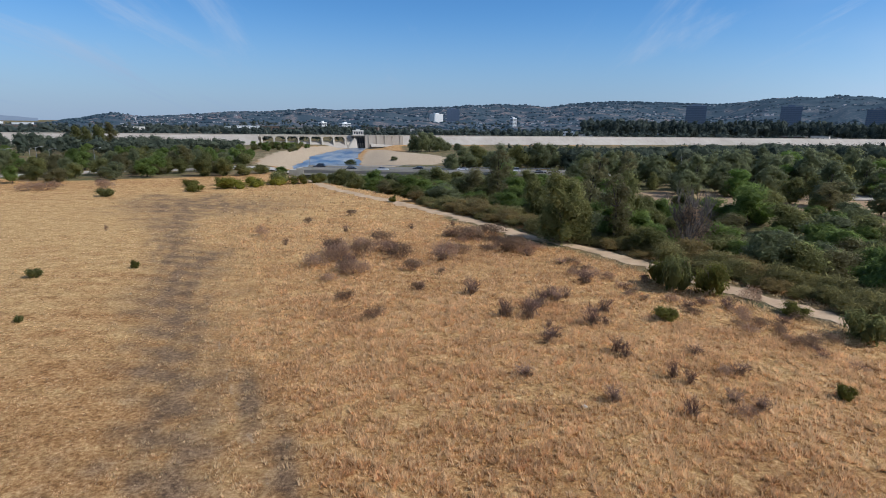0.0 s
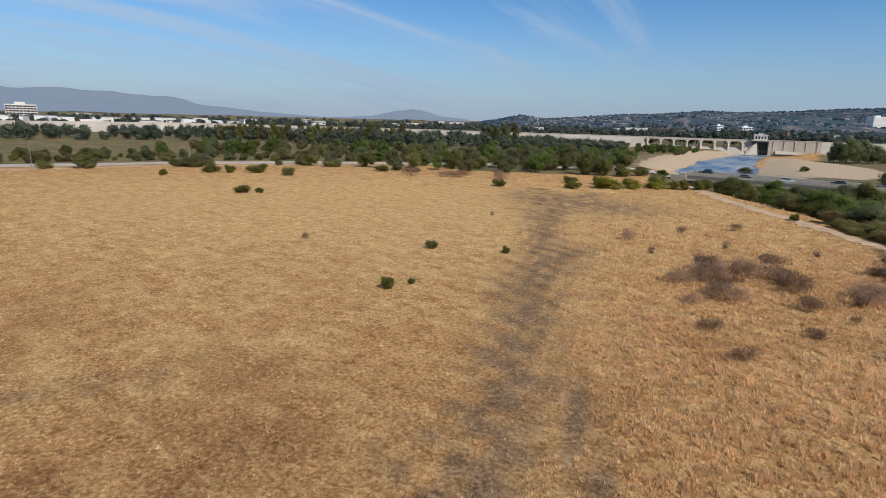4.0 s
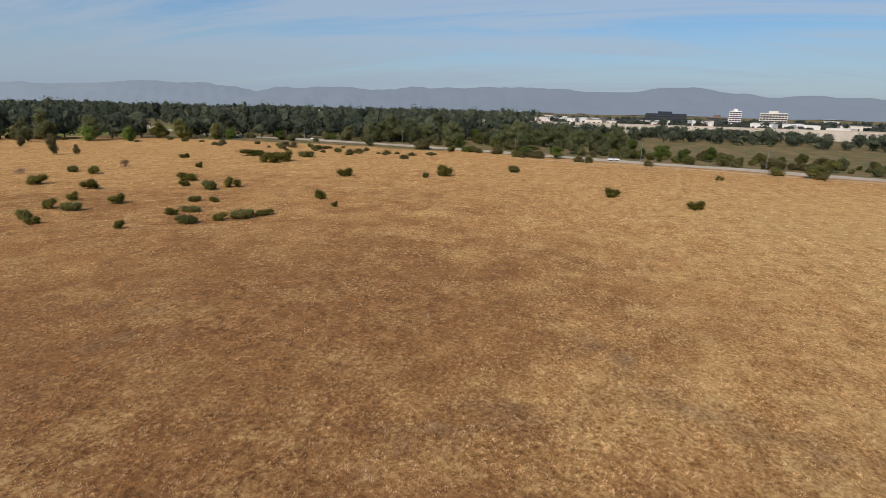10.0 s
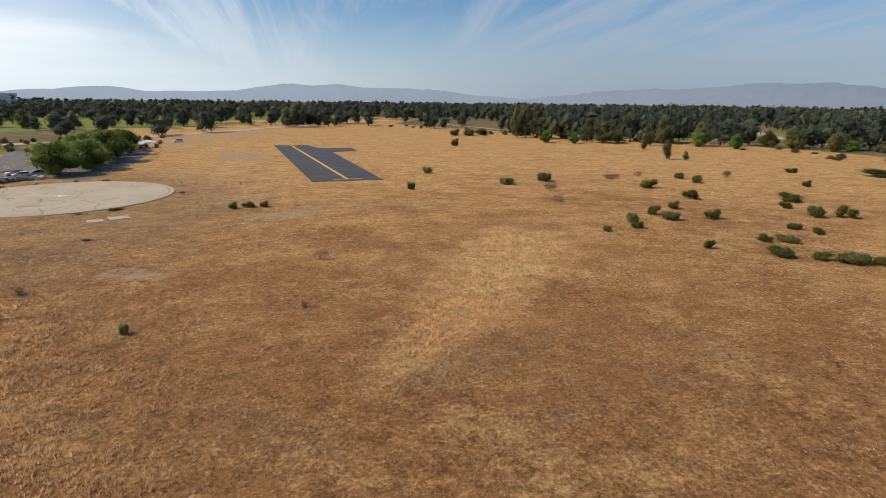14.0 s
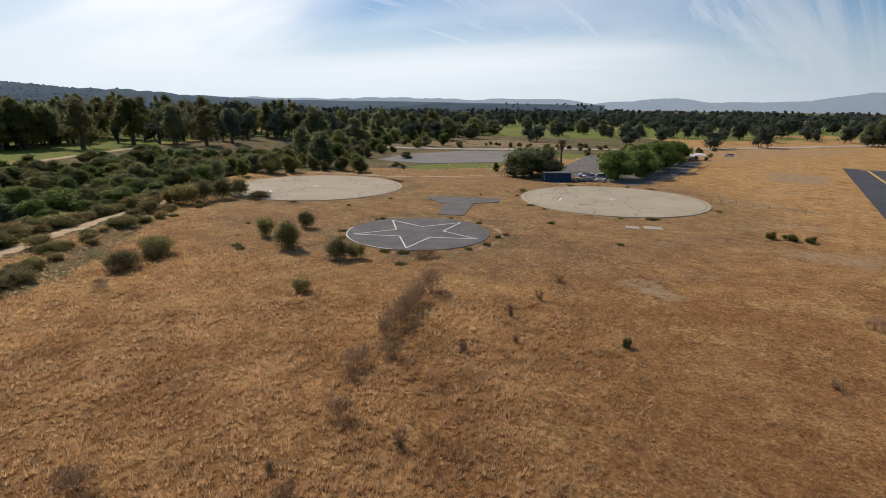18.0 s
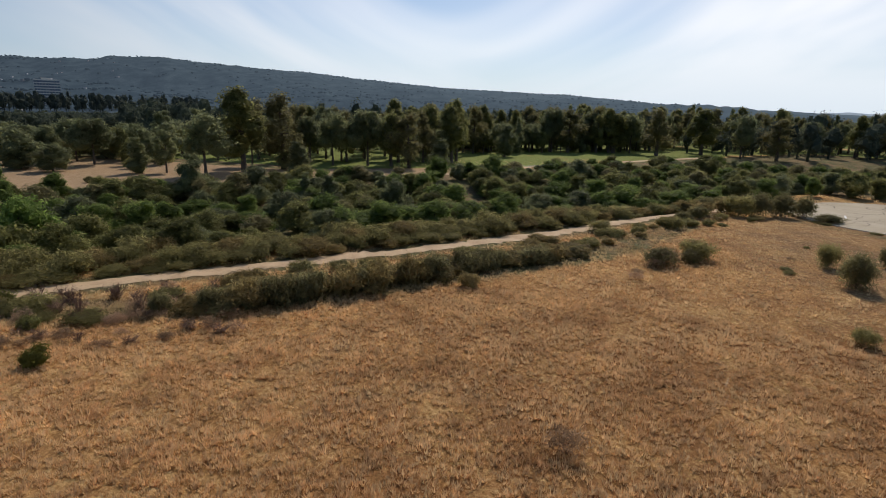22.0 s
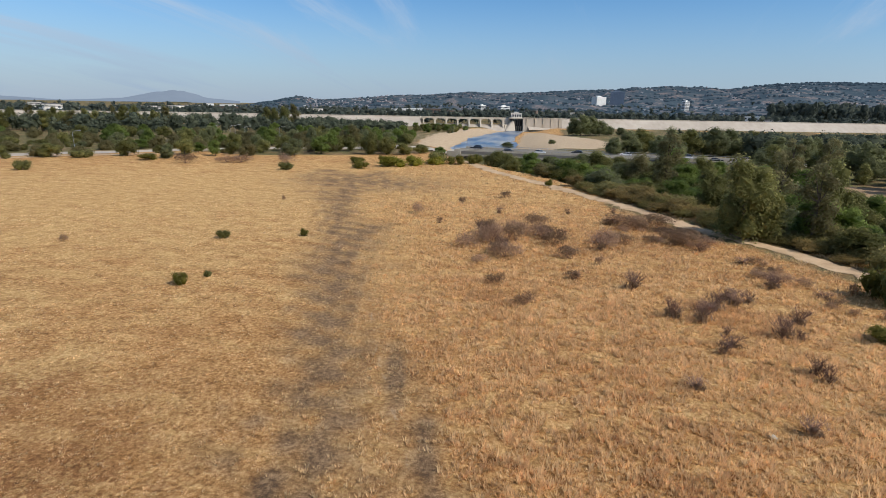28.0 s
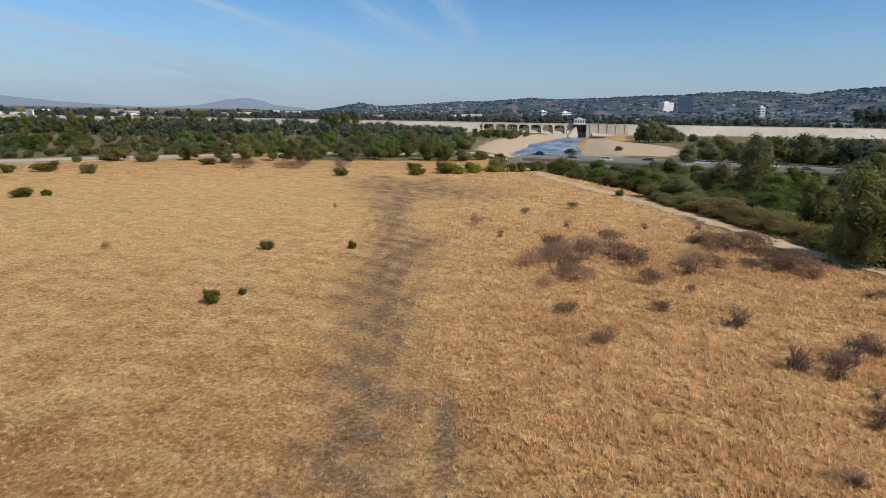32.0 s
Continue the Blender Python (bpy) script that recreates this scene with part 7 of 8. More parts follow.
def rail_fence(name, line, gap, label, height=1.0):
    f = empty(name)
    for (ax, ay), (bx, by) in zip(line[:-1], line[1:]):
        d = math.hypot(bx - ax, by - ay)
        n = max(1, int(d / gap))
        post = mesh_of("post", *box(-0.06, 0.06, -0.06, 0.06, -0.2, height, 0.02), STEEL)
        for k in range(n + 1):
            x, y = ax + (bx - ax) * k / n, ay + (by - ay) * k / n
            part("post", post, f, at=pose(x, y, gz(x, y)))
        for z in (height * 0.55, height - 0.08):
            p0, p1 = (ax, ay, gz(ax, ay) + z), (bx, by, gz(bx, by) + z)
            part("rail", mesh_of("rail", *tube([p0, p1], [0.035, 0.035], 5), STEEL), f)
    return tagged(f, label, "fence", "fences")


rail_fence("rail_fence", [(16, -161), (14, -153.5), (3, -150), (-8, -147.5)], 3, "low grey rail fence beside the runway")
rail_fence("rail_fence", [(38, -172), (33, -205), (35, -250)], 4, "low grey rail fence along the car park")
rail_fence("rail_fence", [(150, -130), (136, -146), (118, -158)], 4, "low grey rail fence behind the flying circle")
rail_fence("rail_fence", [(196, -20), (214, -44), (232, -70)], 5, "low grey rail fence along the golf course")


# ---- vehicles ----
def car_meshes(kind):
    L, W, H = (4.6, 1.8, 1.45) if kind == "car" else (5.2, 1.95, 1.85)
    prof = [(-L / 2, 0.35), (-L / 2, 0.8), (-L * 0.44, 0.92), (L * 0.22, 0.95), (L * 0.46, 0.8), (L / 2, 0.62), (L / 2, 0.35)]
    n = len(prof)
    v = [(x, s * (W / 2 - (0.06 if z > 0.85 else 0)), z) for s in (-1, 1) for x, z in prof]
    f = [tuple(range(n)), tuple(reversed(range(n, 2 * n)))] + [(i + n, (i + 1) % n + n, (i + 1) % n, i) for i in range(n)]
    top = [(-L * 0.42, 0.93), (-L * 0.34, H - 0.03), (-L * 0.05, H), (L * 0.06, H - 0.05), (L * 0.24, 0.94)]
    m = len(top)
    cv = [(x, s * (W / 2 - (0.08 if z < 1 else 0.26)), z) for s in (-1, 1) for x, z in top]
    cf = [tuple(range(m)), tuple(reversed(range(m, 2 * m)))] + [(i + m, (i + 1) % m + m, (i + 1) % m, i) for i in range(m)]
    rv = [(x, s * (W / 2 - 0.25), z + 0.012) for s in (-1, 1) for x, z in top[1:4]]
    rf = [(0, 1, 4, 3), (1, 2, 5, 4)]
    return (v, f), (cv, cf), (rv, rf), L, W


WHEEL = None


def vehicle(x, y, z, rot, paint, kind="car", label="", group="cars on the road"):
    global WHEEL
    body, cabin, roof, L, W = car_meshes(kind)
    if WHEEL is None:
        WHEEL = mesh_of("tyre", *tube([(0, -0.1, 0), (0, 0.1, 0)], [0.33, 0.33], 12), TYRE), mesh_of("rim", *tube([(0, -0.11, 0), (0, 0.11, 0)], [0.19, 0.19], 8), STEEL)
    c = empty(kind if kind != "car" else "car", pose(x, y, z, 0, 0, rot))
    part("body", mesh_of("body", *body, paint), c)
    part("glasshouse", mesh_of("glasshouse", *cabin, DARK_GLASS), c, "dark glass windows")
    part("roof", mesh_of("roof", *roof, paint), c)
    for sx in (-L * 0.31, L * 0.31):
        for sy in (-1, 1):
            w = part("wheel", WHEEL[0], c, at=pose(sx, sy * (W / 2 - 0.1), 0.33))
            part("rim", WHEEL[1], w)
    for sy in (-1, 1):
        part("headlight", mesh_of("headlight", *box(L / 2 - 0.08, L / 2 + 0.015, sy * W * 0.36 - 0.16, sy * W * 0.36 + 0.16, 0.6, 0.72), PAINT_WHITE), c)
    return tagged(c, label, "car", group)


WORDS = ("white", "black", "silver", "red", "dark grey")
for x, lane, p, kind in ((-46, 4.5, 1, "suv"), (-30, -3.5, 1, "car"), (-17, -3.5, 0, "car"), (-3, 4.0, 1, "car"), (16, 4.2, 0, "car"), (33, -3.8, 3, "car"), (38, 3.8, 0, "suv"), (48, -4, 1, "car")):
    q = Matrix.Rotation(radians(-3), 4, "Z") @ Vector((x, lane, 0))
    vehicle(-8 + q.x, 231 + q.y, 0.56, -3 + (180 if lane > 0 else 0), CAR_PAINTS[p], kind, WORDS[p] + " car driving on the bridge")
for x, y, rot, p in ((95, 234, 5, 0), (128, 228, 182, 0), (190, 230, -2, 2), (150, 159, 80, 0), (160, 157, 76, 4), (214, 206, 100, 0), (222, 203, 100, 1)):
    vehicle(x, y, gz(x, y) + 0.17, rot, CAR_PAINTS[p], "car", WORDS[p] + " car beyond the river trees", "cars beyond the trees")
for x, y, rot, p in ((58, -177, 25, 0), (55.5, -180, 25, 2), (61, -181, 30, 0), (43, -236, 80, 4), (49, -236, 82, 0), (44, -224, 75, 2), (36, -300, 10, 0), (46, -268, 85, 1)):
    vehicle(x, y, gz(x, y) + 0.08, rot, CAR_PAINTS[p], "car", WORDS[p] + " car parked by the shade trees", "parked cars")
for x, y, rot, p in ((-290, -150, 80, 0), (-243, 12, 105, 0), (-222, 78, 108, 2), (-300, -175, 84, 0)):
    vehicle(x, y, gz(x, y) + 0.15, rot, CAR_PAINTS[p], "car", WORDS[p] + " car on the road beside the field")


# ---- street lamps and poles ----
def street_lamp():
    l = empty("street_lamp")
    part("pole", mesh_of("pole", *tube([(0, 0, -0.2), (0, 0, 4), (0, 0, 7.6)], [0.1, 0.08, 0.06], 6), STEEL), l)
    part("arm", mesh_of("arm", *tube([(0, 0, 7.5), (1.0, 0, 8.0), (2.2, 0, 8.1)], [0.05, 0.04, 0.04], 5), STEEL), l)
    part("lamp_head", mesh_of("lamp_head", *box(2.0, 2.7, -0.15, 0.15, 8.02, 8.17, 0.04), STEEL), l)
    return tagged(l, "tall grey street lamp beside the road", "street lamp", "street lamps")


lamp_one = None
for x, y, rot in ((-252, -30, 0), (-237, 22, 0), (-220, 62, 10), (-205, 108, 20), (-178, 152, 30), (-169, 212, 45), (-166, 221, 45), (-170, 230, 45), (-156, 218, 45), (-142, 224, 45), (-284, -95, 0), (-296, -160, 0), (-60, 246, 90), (62, 240, 90), (105, 243, 90), (150, 238, 90), (200, 240, 90)):
    m = pose(x, y, gz(x, y), 0, 0, rot)
    if lamp_one is None:
        lamp_one = street_lamp()
        lamp_one.matrix_basis = m
    else:
        copy_thing(lamp_one, m)
sign = empty("trail_sign", pose(-52, 199, gz(-52, 199), 0, 0, 160))
block("post", -0.05, 0.05, -0.05, 0.05, -0.2, 1.6, STEEL, sign)
block("panel", -0.35, 0.35, -0.07, -0.05, 0.9, 1.7, PAINT_WHITE, sign)
tagged(sign, "small white notice on a post beside the trail", "sign")
# a pale weed clump, shaped as one low rounded lump
weed_lump = part("pale_rock", mesh_of("pale_rock", ICO_V * (0.26, 0.2, 0.14) * (1 + 0.15 * rng.normal(size=(12, 1))) + (0, 0, 0.07), ICO_F, ROAD_PALE), at=pose(10.6, 36, gz(10.6, 36)))
tagged(weed_lump, "small pale weed clump in the dry grass", "rock")

# tree clumps near the dam
for x, y, w, h in ((-16, 392, 14, 15), (-10, 398, 13, 14), (-22, 396, 12, 13), (-4, 402, 12, 11), (2, 412, 9, 7), (10, 418, 9, 6), (-50, 300, 8, 3.5), (-27, 296, 5, 2.5)):
    PARK_TREES[0].put(x, y, w, h)

# ---- distance ----
def bearing(yaw, r, z=0.0):
    return (-math.sin(radians(yaw)) * r, math.cos(radians(yaw)) * r, z)


NEAR_RIDGE = [(200, 0.2), (215, 0.3), (237, 0.45), (242, 0.7), (246, 0.95), (252, 1.4), (258, 1.82), (264, 1.98), (270, 2.22), (274.5, 2.6), (279, 3.0), (283.5, 3.48), (288, 3.61), (294, 3.92), (296.5, 4.16), (300, 3.83), (302, 3.62), (306, 3.5), (307.5, 3.59), (310, 3.1), (315, 3.0), (318, 2.78), (322, 2.47), (325, 2.55), (327, 2.3), (330, 2.43), (333.5, 2.05), (339, 2.23), (343.5, 2.4), (347, 2.15), (349.5, 1.68), (354, 1.82), (358.5, 1.77), (362, 1.55), (366, 1.32), (371, 1.1), (373.5, 1.24), (378, 0.8), (381, 0.8), (384, 0.42), (388.5, 0.13), (390.7, 0.42), (393, -0.05), (395, -0.35), (396.5, -0.4)]
FAR_RIDGE = [(36, -0.1), (38.8, 0.15), (41.6, 0.82), (43, 0.7), (45.8, 0.0), (50, -0.25), (58.4, 0.28), (62.6, 0.86), (66.8, 1.5), (73, 1.66), (76.6, 1.63), (80.8, 2.18), (83.6, 2.5), (86.4, 2.09), (90, 1.9), (94, 2.12), (103, 2.2), (110.2, 2.0), (113, 1.6), (117, 1.83), (121.4, 1.64), (124.2, 1.2), (128.4, 1.82), (135, 1.74), (139.6, 1.25), (142.4, 1.4), (145.2, 1.1), (146.6, 1.18), (151, 0.55), (155, 0.2), (159, 0.45), (164.8, 1.12), (168, 1.03), (173.2, 1.4), (179, 1.4), (183, 0.74), (188.6, 0.5), (194.5, 0.86), (201.2, 0.33), (205.4, 0.81), (213, 0.6), (219.4, 0.76), (227, 0.55), (236, 0.6), (242, 0.4)]


def ridge(name, ctrl, r0, r1, mat, label, rough, steps=0.25, rows=22, seed=3):
    yaw = np.arange(ctrl[0][0], ctrl[-1][0], steps)
    el = np.interp(yaw, *np.array(ctrl).T)
    for _ in range(2):
        el[1:-1] = (el[:-2] + 2 * el[1:-1] + el[2:]) / 4
    t = np.linspace(0, 1.25, rows)
    T, YW = np.meshgrid(t, yaw, indexing="ij")
    rr = r0 + (r1 - r0) * T
    px, py = -np.sin(np.radians(YW)) * rr, np.cos(np.radians(YW)) * rr
    shape = np.where(T <= 1, T ** 1.25, 1 - (T - 1) * 1.5)
    top = 20 + r1 * np.tan(np.radians(el))[None]
    bumps = 0
    for k, s in enumerate((900, 380, 170, 80, 40) if r1 < 4000 else (420, 260, 130)):
        bumps = bumps + wavy(px, py, s, seed + k) * s / 900
    z = top * shape + rough * bumps * np.clip(4.6 * T * (1.0 - T), 0.12 if r1 < 4000 else 0.4, 1) * np.clip(top / 80, 0.15, 1)
    z = np.maximum(z, -3 + 0 * z)
    v = np.stack([px, py, z], -1).reshape(-1, 3)
    n = len(yaw)
    a, b = np.meshgrid(np.arange(rows - 1), np.arange(n - 1), indexing="ij")
    q = (a * n + b).ravel()
    f = np.stack([q, q + 1, q + n + 1, q + n], -1)
    ob = part(name, mesh_of(name, v, f, mat, smooth=True))
    return tagged(ob, label, "hills", kind="structure")


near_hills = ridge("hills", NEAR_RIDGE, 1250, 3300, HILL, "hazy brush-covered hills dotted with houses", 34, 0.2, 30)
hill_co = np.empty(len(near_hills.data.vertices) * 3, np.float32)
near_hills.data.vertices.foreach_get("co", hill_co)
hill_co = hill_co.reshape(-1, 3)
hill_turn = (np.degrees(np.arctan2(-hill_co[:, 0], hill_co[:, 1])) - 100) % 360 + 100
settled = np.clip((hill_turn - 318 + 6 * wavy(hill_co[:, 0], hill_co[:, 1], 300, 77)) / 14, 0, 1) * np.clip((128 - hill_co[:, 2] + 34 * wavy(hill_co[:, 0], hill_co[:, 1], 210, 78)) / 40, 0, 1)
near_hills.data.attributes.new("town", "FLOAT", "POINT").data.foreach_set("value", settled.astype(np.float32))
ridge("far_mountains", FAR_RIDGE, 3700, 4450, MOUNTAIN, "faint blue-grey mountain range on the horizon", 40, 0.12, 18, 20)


# hillside houses and trees
hv, hf, hm = [], [], []
r = random.Random(12)
for k in range(7500):
    i = r.randrange(len(hill_co))
    x, y, z = (float(c) for c in hill_co[i])
    az = math.degrees(math.atan2(-x, y)) % 360
    if not (az > 300 or az < 30) or z < 2 or (az < 325 and az > 300 and r.random() < 0.75):
        continue
    x, y = x + r.uniform(-5, 5), y + r.uniform(-5, 5)
    w, d, h = r.uniform(4, 10), r.uniform(4, 8), r.uniform(2.2, 4.2)
    bv, bf = box(x - w / 2, x + w / 2, y - d / 2, y + d / 2, z - 4, z + h, 1.0)
    n = len(hv)
    hv += bv
    hf += [tuple(j + n for j in p) for p in bf]
    tone = r.choice((0, 1, 1, 2))
    hm += [tone] * len(bf)
    if r.random() < 0.7:
        for j in (1, 6, 7, 8, 9):
            hm[-len(bf) + j] = 2
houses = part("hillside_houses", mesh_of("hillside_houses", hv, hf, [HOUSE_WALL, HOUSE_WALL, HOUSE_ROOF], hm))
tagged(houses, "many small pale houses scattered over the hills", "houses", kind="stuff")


hr = np.random.default_rng(14)
rows_n = len(hill_co) // 30
crest = np.arange(len(hill_co)) // rows_n
chance = np.where((crest >= 22) & (crest <= 25), 3.0, 1.0) * np.where(hill_turn > 318, 1.0, np.where(hill_turn > 246, np.where(crest >= 20, 0.6, np.where(crest < 12, 0.9, 0.3)), 0.0))
at_i = hr.choice(len(hill_co), 19000, p=chance / chance.sum())
at_i = at_i[hill_co[at_i, 2] > 4]
hc = hill_co[at_i] + hr.normal(size=(len(at_i), 3)) * (9, 9, 0)
hs = hr.uniform(2.0, 4.6, (len(hc), 1, 1)) * np.where((crest[at_i] >= 22) & (crest[at_i] <= 25) & (hill_turn[at_i] > 318), 1.5, 1.15)[:, None, None]
hv2 = hc[:, None] + ICO_V[None] * (1 + 0.2 * hr.normal(size=(len(hc), 12, 1))) * hs * (1.3, 1.3, 0.85)
hf2 = (ICO_F[None] + 12 * np.arange(len(hc))[:, None, None]).reshape(-1, 3)
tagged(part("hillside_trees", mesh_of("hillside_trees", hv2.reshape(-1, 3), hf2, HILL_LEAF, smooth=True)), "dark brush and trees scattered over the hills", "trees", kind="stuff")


def land_z(x, y):
    """The ground's height, with the rise towards the hills."""
    yaw, d = math.degrees(math.atan2(-x, y)) % 360, math.hypot(x, y)
    yaw = yaw + 360 if yaw < 100 else yaw
    if d < 1250 or not NEAR_RIDGE[0][0] < yaw < NEAR_RIDGE[-1][0]:
        return gz(x, y)
    el = float(np.interp(yaw, *np.array(NEAR_RIDGE).T))
    return max(gz(x, y), (20 + 3300 * math.tan(radians(el))) * ((d - 1250) / 2050) ** 1.25)


def woods(name, rows, label, sprays_each, leaf, seed, mat=FAR_LEAF, capped=False):
    """Far trees, joined: each has three lobes and a few sprays."""
    r = np.random.default_rng(seed)
    vs, fs, n = [], [], 0
    for x, y, w, h in rows:
        if capped:
            h = min(h, height_cap(x, y) * r.uniform(0.75, 1.0))
            w = min(w, h * 1.4)
        base = land_z(x, y)
        lob = []
        for k in range(3):
            a, d = r.uniform(0, 6.283), r.uniform(0, 0.28) * w
            s = w * r.uniform(0.26, 0.4)
            lob.append((x + d * math.cos(a), y + d * math.sin(a), base + h * (0.36 + 0.24 * k * r.uniform(0.6, 1.1)), s, h * 0.3))
            v = ICO_V * (1 + 0.25 * r.normal(size=(12, 1))) * (s * 0.68, s * 0.68, h * 0.22) + lob[-1][:3]
            vs.append(v)
            fs.append(ICO_F + n)
            n += 12
        v, f = box(x - 0.02 * h, x + 0.02 * h, y - 0.02 * h, y + 0.02 * h, base - 0.5, base + h * 0.45)
        vs.append(np.array(v))
        fs.append(np.array([t for q in f for t in ((q[0], q[1], q[2]), (q[0], q[2], q[3]))]) + n)
        n += 8
        if sprays_each:
            lo = np.array(lob)
            p = r.integers(0, 3, sprays_each)
            way = unit(r.normal(size=(sprays_each, 3)))
            c = lo[p, :3] + way * np.stack([lo[p, 3], lo[p, 3], lo[p, 4]], -1) * r.uniform(0.65, 1.2, (sprays_each, 1))
            v, f = sprays(r, c, way, leaf * w)
            vs.append(v)
            fs.append(f + n)
            n += len(v)
    ob = part(name, mesh_of(name, np.concatenate(vs), np.concatenate(fs), mat))
    return tagged(ob, label, "trees", kind="stuff")


def scatter(n, yaw0, yaw1, r0, r1, w, h, seed, keep=None):
    r = np.random.default_rng(seed)
    out = []
    while len(out) < n:
        yaw, d = r.uniform(yaw0, yaw1), math.exp(r.uniform(math.log(r0), math.log(r1)))
        x, y, _ = bearing(yaw, d)
        if keep is None or keep(x, y):
            ww = r.uniform(*w)
            out.append((x, y, ww, r.uniform(*h)))
    return out


def clear_of_dam(x, y):
    p, q = np.array([x]), np.array([y])
    return min(float(near_line(p, q, l)[0]) for l in (DAM, DAM_EAST, AVENUE)) > 26 and float(near_line(p, q, RIVER)[0]) > 60


def behind_dam(x, y):
    return clear_of_dam(x, y) and (y - 514 > (x + 60) * 0.36 if x > -190 else (y - 468 > (x + 190) * 0.42 or x < -600))


def before_dam(x, y):
    return clear_of_dam(x, y) and not behind_dam(x, y) and y > 245


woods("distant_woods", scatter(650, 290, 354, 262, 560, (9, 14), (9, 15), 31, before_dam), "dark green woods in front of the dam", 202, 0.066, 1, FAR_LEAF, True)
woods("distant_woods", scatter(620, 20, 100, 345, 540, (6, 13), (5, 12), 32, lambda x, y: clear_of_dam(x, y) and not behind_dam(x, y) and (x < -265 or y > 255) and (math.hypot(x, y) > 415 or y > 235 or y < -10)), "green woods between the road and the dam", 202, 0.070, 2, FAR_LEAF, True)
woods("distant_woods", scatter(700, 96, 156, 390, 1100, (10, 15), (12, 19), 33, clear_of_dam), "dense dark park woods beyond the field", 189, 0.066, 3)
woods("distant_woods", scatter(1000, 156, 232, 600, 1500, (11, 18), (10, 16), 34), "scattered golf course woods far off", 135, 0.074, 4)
woods("golf_trees", scatter(64, 184, 230, 350, 560, (9, 14), (8, 13), 44, past_lawn), "dark round trees dotted over the golf lawn", 324, 0.051, 14)
woods("golf_trees", scatter(50, 160, 190, 430, 560, (9, 14), (8, 14), 45, off_lawn), "dark round trees along the golf course road", 297, 0.051, 15)
woods("distant_woods", scatter(105, 100, 154, 335, 420, (10, 15), (9, 16), 46, lambda x, y: x < -150), "dark park trees at the end of the field", 324, 0.051, 16)
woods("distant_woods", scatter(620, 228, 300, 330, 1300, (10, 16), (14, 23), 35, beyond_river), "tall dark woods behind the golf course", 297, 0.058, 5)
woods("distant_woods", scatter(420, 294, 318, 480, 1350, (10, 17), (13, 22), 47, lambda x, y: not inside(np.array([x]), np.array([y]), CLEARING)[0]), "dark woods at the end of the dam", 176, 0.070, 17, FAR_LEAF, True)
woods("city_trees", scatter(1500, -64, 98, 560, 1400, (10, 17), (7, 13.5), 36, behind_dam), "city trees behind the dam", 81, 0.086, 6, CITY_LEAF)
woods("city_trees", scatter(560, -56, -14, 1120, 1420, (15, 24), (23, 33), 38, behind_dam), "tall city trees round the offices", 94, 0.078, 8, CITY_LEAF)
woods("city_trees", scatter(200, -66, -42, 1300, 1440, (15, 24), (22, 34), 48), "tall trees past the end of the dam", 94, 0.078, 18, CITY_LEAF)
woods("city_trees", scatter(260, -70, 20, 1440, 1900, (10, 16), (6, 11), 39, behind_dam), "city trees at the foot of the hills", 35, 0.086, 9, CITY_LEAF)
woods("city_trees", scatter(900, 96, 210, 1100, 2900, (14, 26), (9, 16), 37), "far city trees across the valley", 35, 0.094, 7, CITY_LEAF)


def office(yaw, width, top, dist, wall, glass, floors, label, depth=25, bays=9, turned_by=0):
    """A far office block with a band of windows on each floor."""
    x, y, _ = bearing(yaw, dist)
    w, h = dist * radians(width), 20 + dist * math.tan(radians(top))
    base = max(-0.3, land_z(x, y) - 6)
    b = empty("office_block", pose(x, y, base, 0, 0, yaw + turned_by))
    h -= base
    block("wall", -w / 2, w / 2, 0, depth, 0, h, wall, b, bevel=0.4)
    step = h / (floors + 0.6)
    for k in range(floors):
        z = 0.5 * step + k * step
        block("window_band", -w / 2 + 0.6, w / 2 - 0.6, -0.12, 0.1, z, z + step * 0.62, glass, b)
        for s in (-1, 1):
            block("window_band", s * w / 2 - 0.1, s * w / 2 + 0.12, 0.8, depth - 0.8, z, z + step * 0.62, glass, b)
    for k in range(1, bays):
        px = -w / 2 + w * k / bays
        block("mullion", px - 0.25, px + 0.25, -0.3, -0.12, 0.4, h - 0.6, wall, b)
    block("roof_plant", -w * 0.2, w * 0.15, depth * 0.3, depth * 0.7, h, h + 3, wall, b)
    return tagged(b, label, "office building", "far office buildings")


office(0.55, 1.1, 0.95, 1700, WHITE_WALL, STUCCO, 12, "white office tower with dark window bands", turned_by=38)
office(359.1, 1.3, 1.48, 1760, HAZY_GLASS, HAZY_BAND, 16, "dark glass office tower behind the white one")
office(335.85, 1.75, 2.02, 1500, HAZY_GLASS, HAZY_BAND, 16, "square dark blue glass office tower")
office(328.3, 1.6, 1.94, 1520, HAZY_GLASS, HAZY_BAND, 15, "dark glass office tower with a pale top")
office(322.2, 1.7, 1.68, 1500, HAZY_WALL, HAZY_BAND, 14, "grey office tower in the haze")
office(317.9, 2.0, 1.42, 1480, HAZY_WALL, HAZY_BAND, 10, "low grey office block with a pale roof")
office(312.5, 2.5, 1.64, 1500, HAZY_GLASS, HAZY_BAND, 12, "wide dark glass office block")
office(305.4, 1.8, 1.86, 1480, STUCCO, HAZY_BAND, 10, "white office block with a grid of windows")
office(352.8, 0.5, 0.64, 1500, WHITE_WALL, ROOF_GREY, 9, "slim white tower among the trees", 12, 4, 38)
office(12.1, 0.6, -0.05, 1400, WHITE_WALL, DARK_GLASS, 5, "white building beyond the dam", 14, 5, 38)
office(9.9, 1.1, -0.12, 1450, WHITE_WALL, DARK_GLASS, 4, "low white building beyond the dam", 14, 7, 38)
office(84.0, 3.6, -0.08, 900, DARK_GLASS, DARK_STEEL, 5, "long dark glass office building beyond the dam", 25, 16)
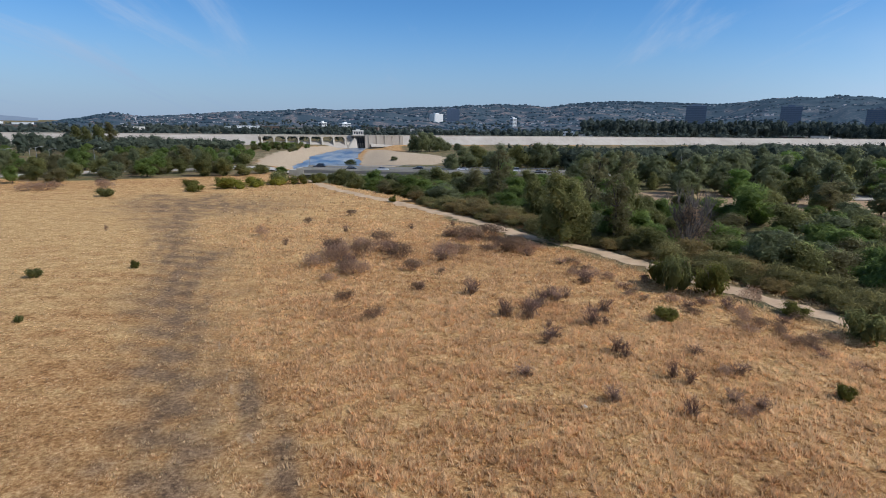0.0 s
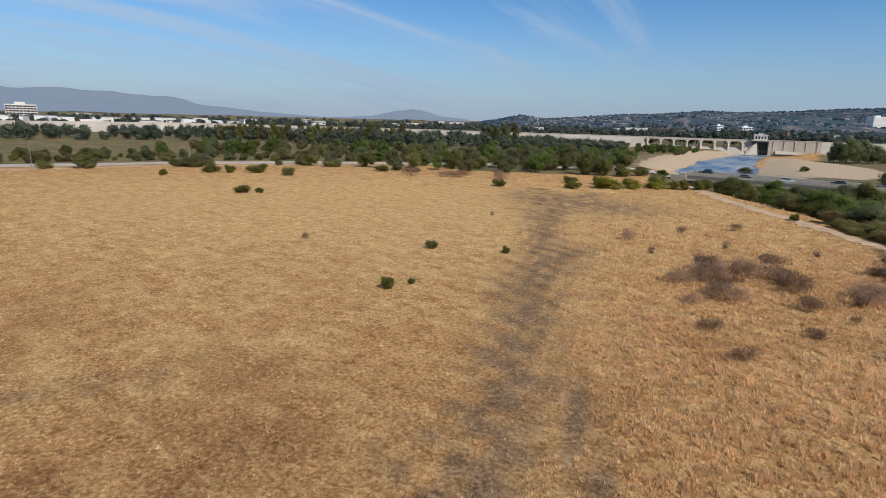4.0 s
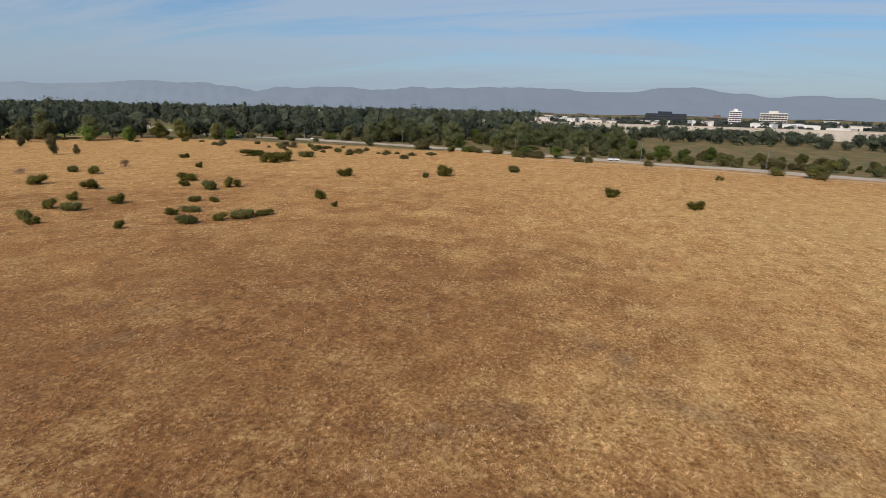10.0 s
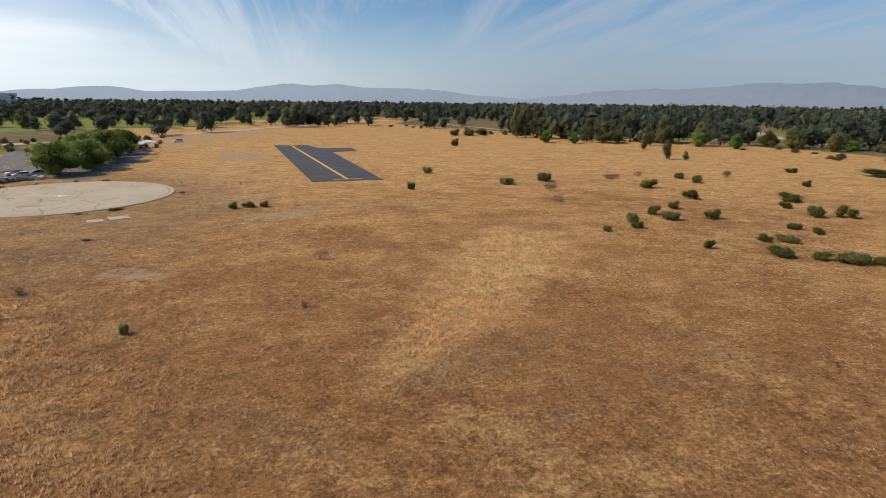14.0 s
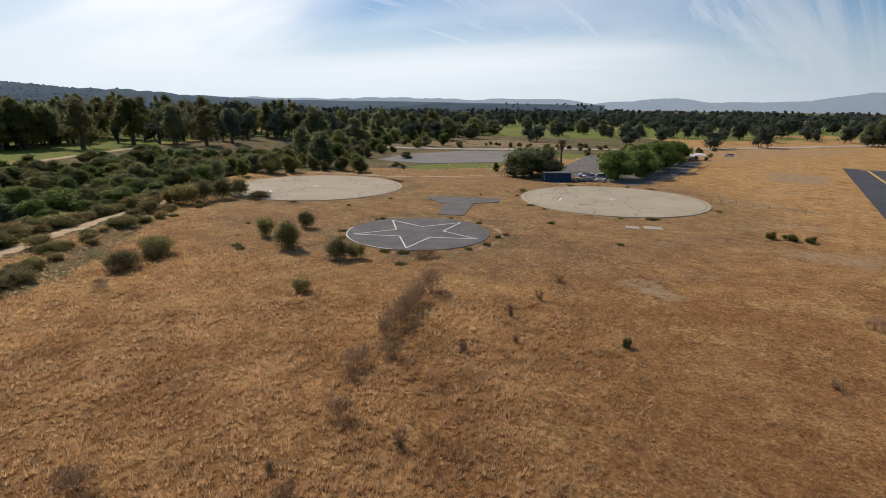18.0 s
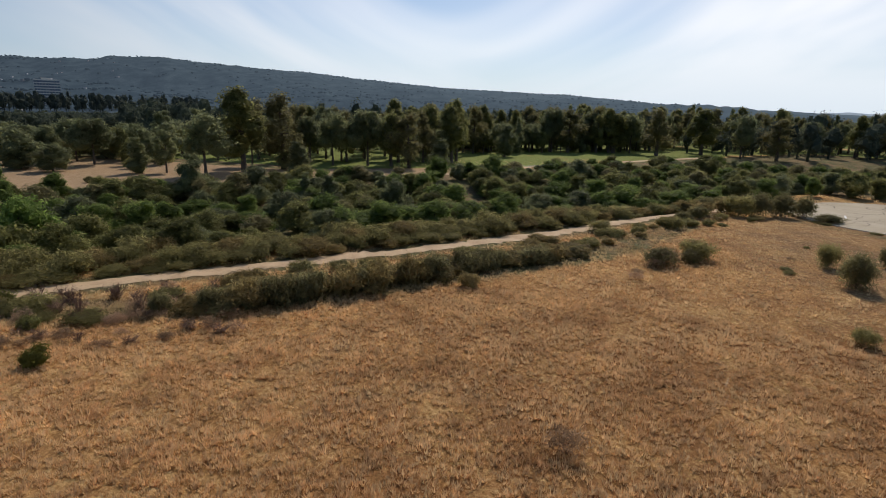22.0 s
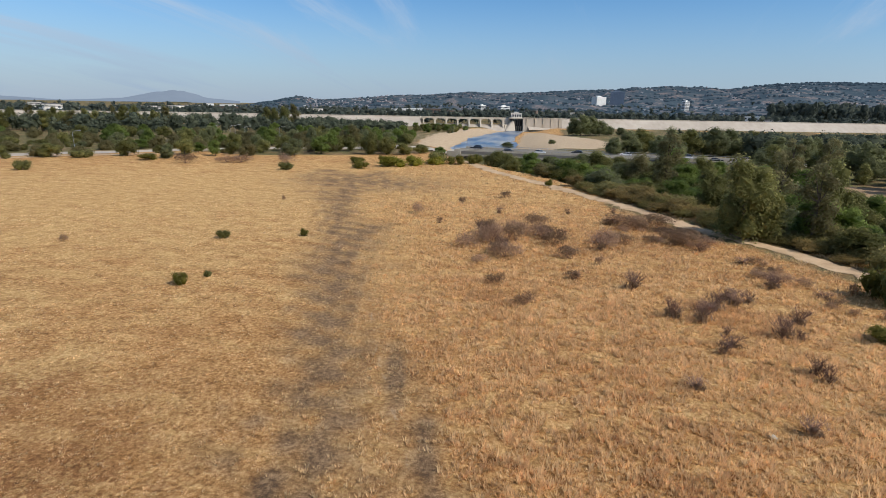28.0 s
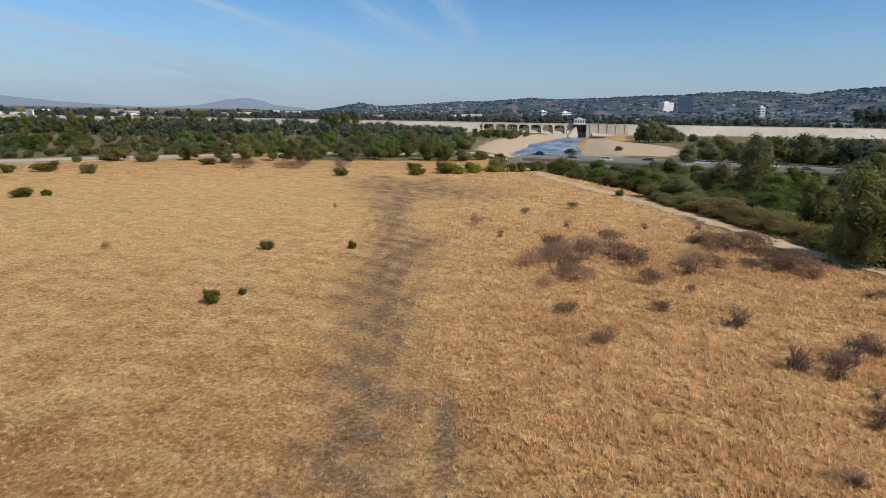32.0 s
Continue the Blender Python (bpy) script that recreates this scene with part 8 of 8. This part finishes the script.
office(79.6, 1.7, -0.3, 880, BROWN_WALL, DARK_GLASS, 5, "brown banded office building", 20, 9)
office(78.2, 1.0, 0.3, 960, WHITE_WALL, DARK_GLASS, 8, "white stair tower above the brown offices", 12, 4)
office(75.2, 2.1, 0.18, 920, STUCCO, DARK_GLASS, 7, "pale office building with dark window bands", 22, 9)


def warehouse(yaw, dist, w, h, d, mat):
    x, y, _ = bearing(yaw, dist)
    b = empty("warehouse", pose(x, y, max(-0.3, land_z(x, y) - 0.5), 0, 0, yaw + random.Random(int(yaw * 10)).uniform(-25, 25)))
    block("wall", -w / 2, w / 2, 0, d, 0, h, mat, b, bevel=0.3)
    block("roof", -w / 2 - 0.3, w / 2 + 0.3, -0.3, d + 0.3, h, h + 0.5, ROOF_GREY if mat is not WHITE_WALL else WHITE_WALL, b)
    for k in range(int(w / 6)):
        block("window", -w / 2 + 2 + 6 * k, -w / 2 + 5 + 6 * k, -0.1, 0.1, h * 0.45, h * 0.75, DARK_GLASS, b)
    return tagged(b, "low pale warehouse beyond the dam", "warehouse", "warehouses")


r = random.Random(4)
for k in range(60):
    yaw = r.uniform(36, 98) if k < 38 else r.uniform(-40, 30)
    d = r.uniform(700, 1250)
    x, y, _ = bearing(yaw, d)
    if behind_dam(x, y):
        warehouse(yaw, d, r.uniform(14, 38), r.uniform(6, 12), 18, r.choice((WHITE_WALL, STUCCO, STUCCO, BROWN_WALL)))
for k in range(30):
    yaw, d = r.uniform(50, 99), r.uniform(650, 760)
    x, y, _ = bearing(yaw, d)
    if behind_dam(x, y):
        warehouse(yaw, d, r.uniform(10, 26), r.uniform(8.5, 12.5), 14, r.choice((WHITE_WALL, WHITE_WALL, STUCCO)))
for yaw, d in ((108, 1200), (111, 1150), (117.6, 1200), (120.2, 1150), (114, 1300), (95, 1100)):
    warehouse(yaw, d, r.uniform(14, 24), r.uniform(9, 12), 16, STUCCO)

# ---- dry grass ----
def tufts(name, n, r0, r1, blades, height, width, spread, seed, label):
    g = np.random.default_rng(seed)
    d = np.exp(g.uniform(np.log(r0), np.log(r1), n)) if r0 > 100 else np.sqrt(g.uniform(r0**2, r1**2, n))
    a = g.uniform(0, 2 * np.pi, n)
    x, y = d * np.cos(a) - 4, d * np.sin(a)
    clump = 0.6 * wavy(x, y, 1.7, 61) + 0.4 * wavy(x, y, 7, 62) + g.normal(0, 0.25, n)
    soil, lawn_, sandy, rust, scrubby, clay = cover_at(x, y)
    bare_pad = np.hypot(x - 52.3, y + 79.6) < 14
    bare_pad |= (np.hypot(x - 37, y + 139.5) < 23.4) | (np.hypot(x - 112, y + 107) < 25.2) | (near_line(x, y, TRAIL) < 1.9) | (near_line(x, y, AVENUE) < 7)
    keep = ~bare_pad & (sandy < 0.3) & (g.random(n) > 1.6 * (clay - 0.1)) & (scrubby < 0.66) & (g.random(n) > 0.95 * soil) & (clump > -0.45) & (near_line(x, y, RIVER) > 18)
    for line in FOOTPATHS:
        keep &= (near_line(x, y, line) > 0.22) | (g.random(n) < 0.3)
    keep &= ~inside(x, y, [(60, -95), (55, -98.5), (61, -112), (57, -118), (60, -123), (78, -113), (66, -107)]) & ~inside(x, y, [(-8, -285), (-46, -285), (-46, -150), (-18, -150)])
    low = np.clip((x - np.interp(y, [-160, -130, -69, -47, -28, -5, 26, 58, 95, 150], [30, 20, 3, -5, -10, -16, -20, -34, -53, -67])) / 18, 0, 1)
    low = np.maximum(low, soft_in(x, y, WHEAT, 8))
    worn = np.clip((72 - np.hypot(x - 62, y + 115)) / 25, 0, 1)
    keep &= (g.random(n) < 0.45 + 0.55 * low) & (g.random(n) > 0.75 * worn)
    x, y, clump, worn = x[keep], y[keep], clump[keep], worn[keep]
    m = len(x)
    z = ground_z(x, y)
    tall = np.clip((x - np.interp(y, [-160, -130, -69, -47, -28, -5, 26, 58, 95, 150], [30, 20, 3, -5, -10, -16, -20, -34, -53, -67])) / 18, 0, 1)
    tall = np.maximum(tall, 0.95 * soft_in(x, y, WHEAT, 8))
    tall = (0.3 + 0.7 * tall) * (1 - 0.6 * worn)
    hgt = tall * height * np.clip(0.8 + 0.4 * clump, 0.35, 1.5) * g.uniform(0.6, 1.25, m)
    base = np.stack([x, y, z - 0.03], -1)[:, None]
    th = g.uniform(0, 2 * np.pi, (m, blades))
    out = np.stack([np.cos(th), np.sin(th), 0 * th], -1)
    root = base + out * g.uniform(0.0, 0.5, (m, blades, 1)) * spread
    side = np.stack([-np.sin(th), np.cos(th), 0 * th], -1) * (width * g.uniform(0.6, 1.4, (m, blades, 1)))
    tip = root + out * (hgt[:, None, None] * g.uniform(0.1, 0.8, (m, blades, 1))) + np.array([0, 0, 1]) * (hgt[:, None, None] * g.uniform(0.55, 1.1, (m, blades, 1)))
    v = np.stack([root - side, root + side, tip], 2).reshape(-1, 3)
    f = np.arange(len(v)).reshape(-1, 3)
    me = mesh_of(name, v, f, grass_mat)
    paint_cover(me, x, y, blades * 3)
    tone = me.attributes.new("tuft", "FLOAT", "POINT")
    tone.data.foreach_set("value", np.repeat(np.clip(0.45 + 0.2 * clump + g.normal(0, 0.22, m), 0, 1), blades * 3).astype(np.float32))
    return tagged(part(name, me), label, "grass", kind="stuff")


tufts("dry_grass", 110000, 0.5, 62, 12, 0.45, 0.042, 0.38, 1, "tufts of dry golden grass all over the field")
tufts("dry_grass", 70000, 60, 112, 9, 0.48, 0.066, 0.56, 3, "tufts of dry golden grass across the middle field")
tufts("dry_grass", 40000, 108, 245, 6, 0.5, 0.11, 0.8, 2, "tufts of dry golden grass farther over the field")
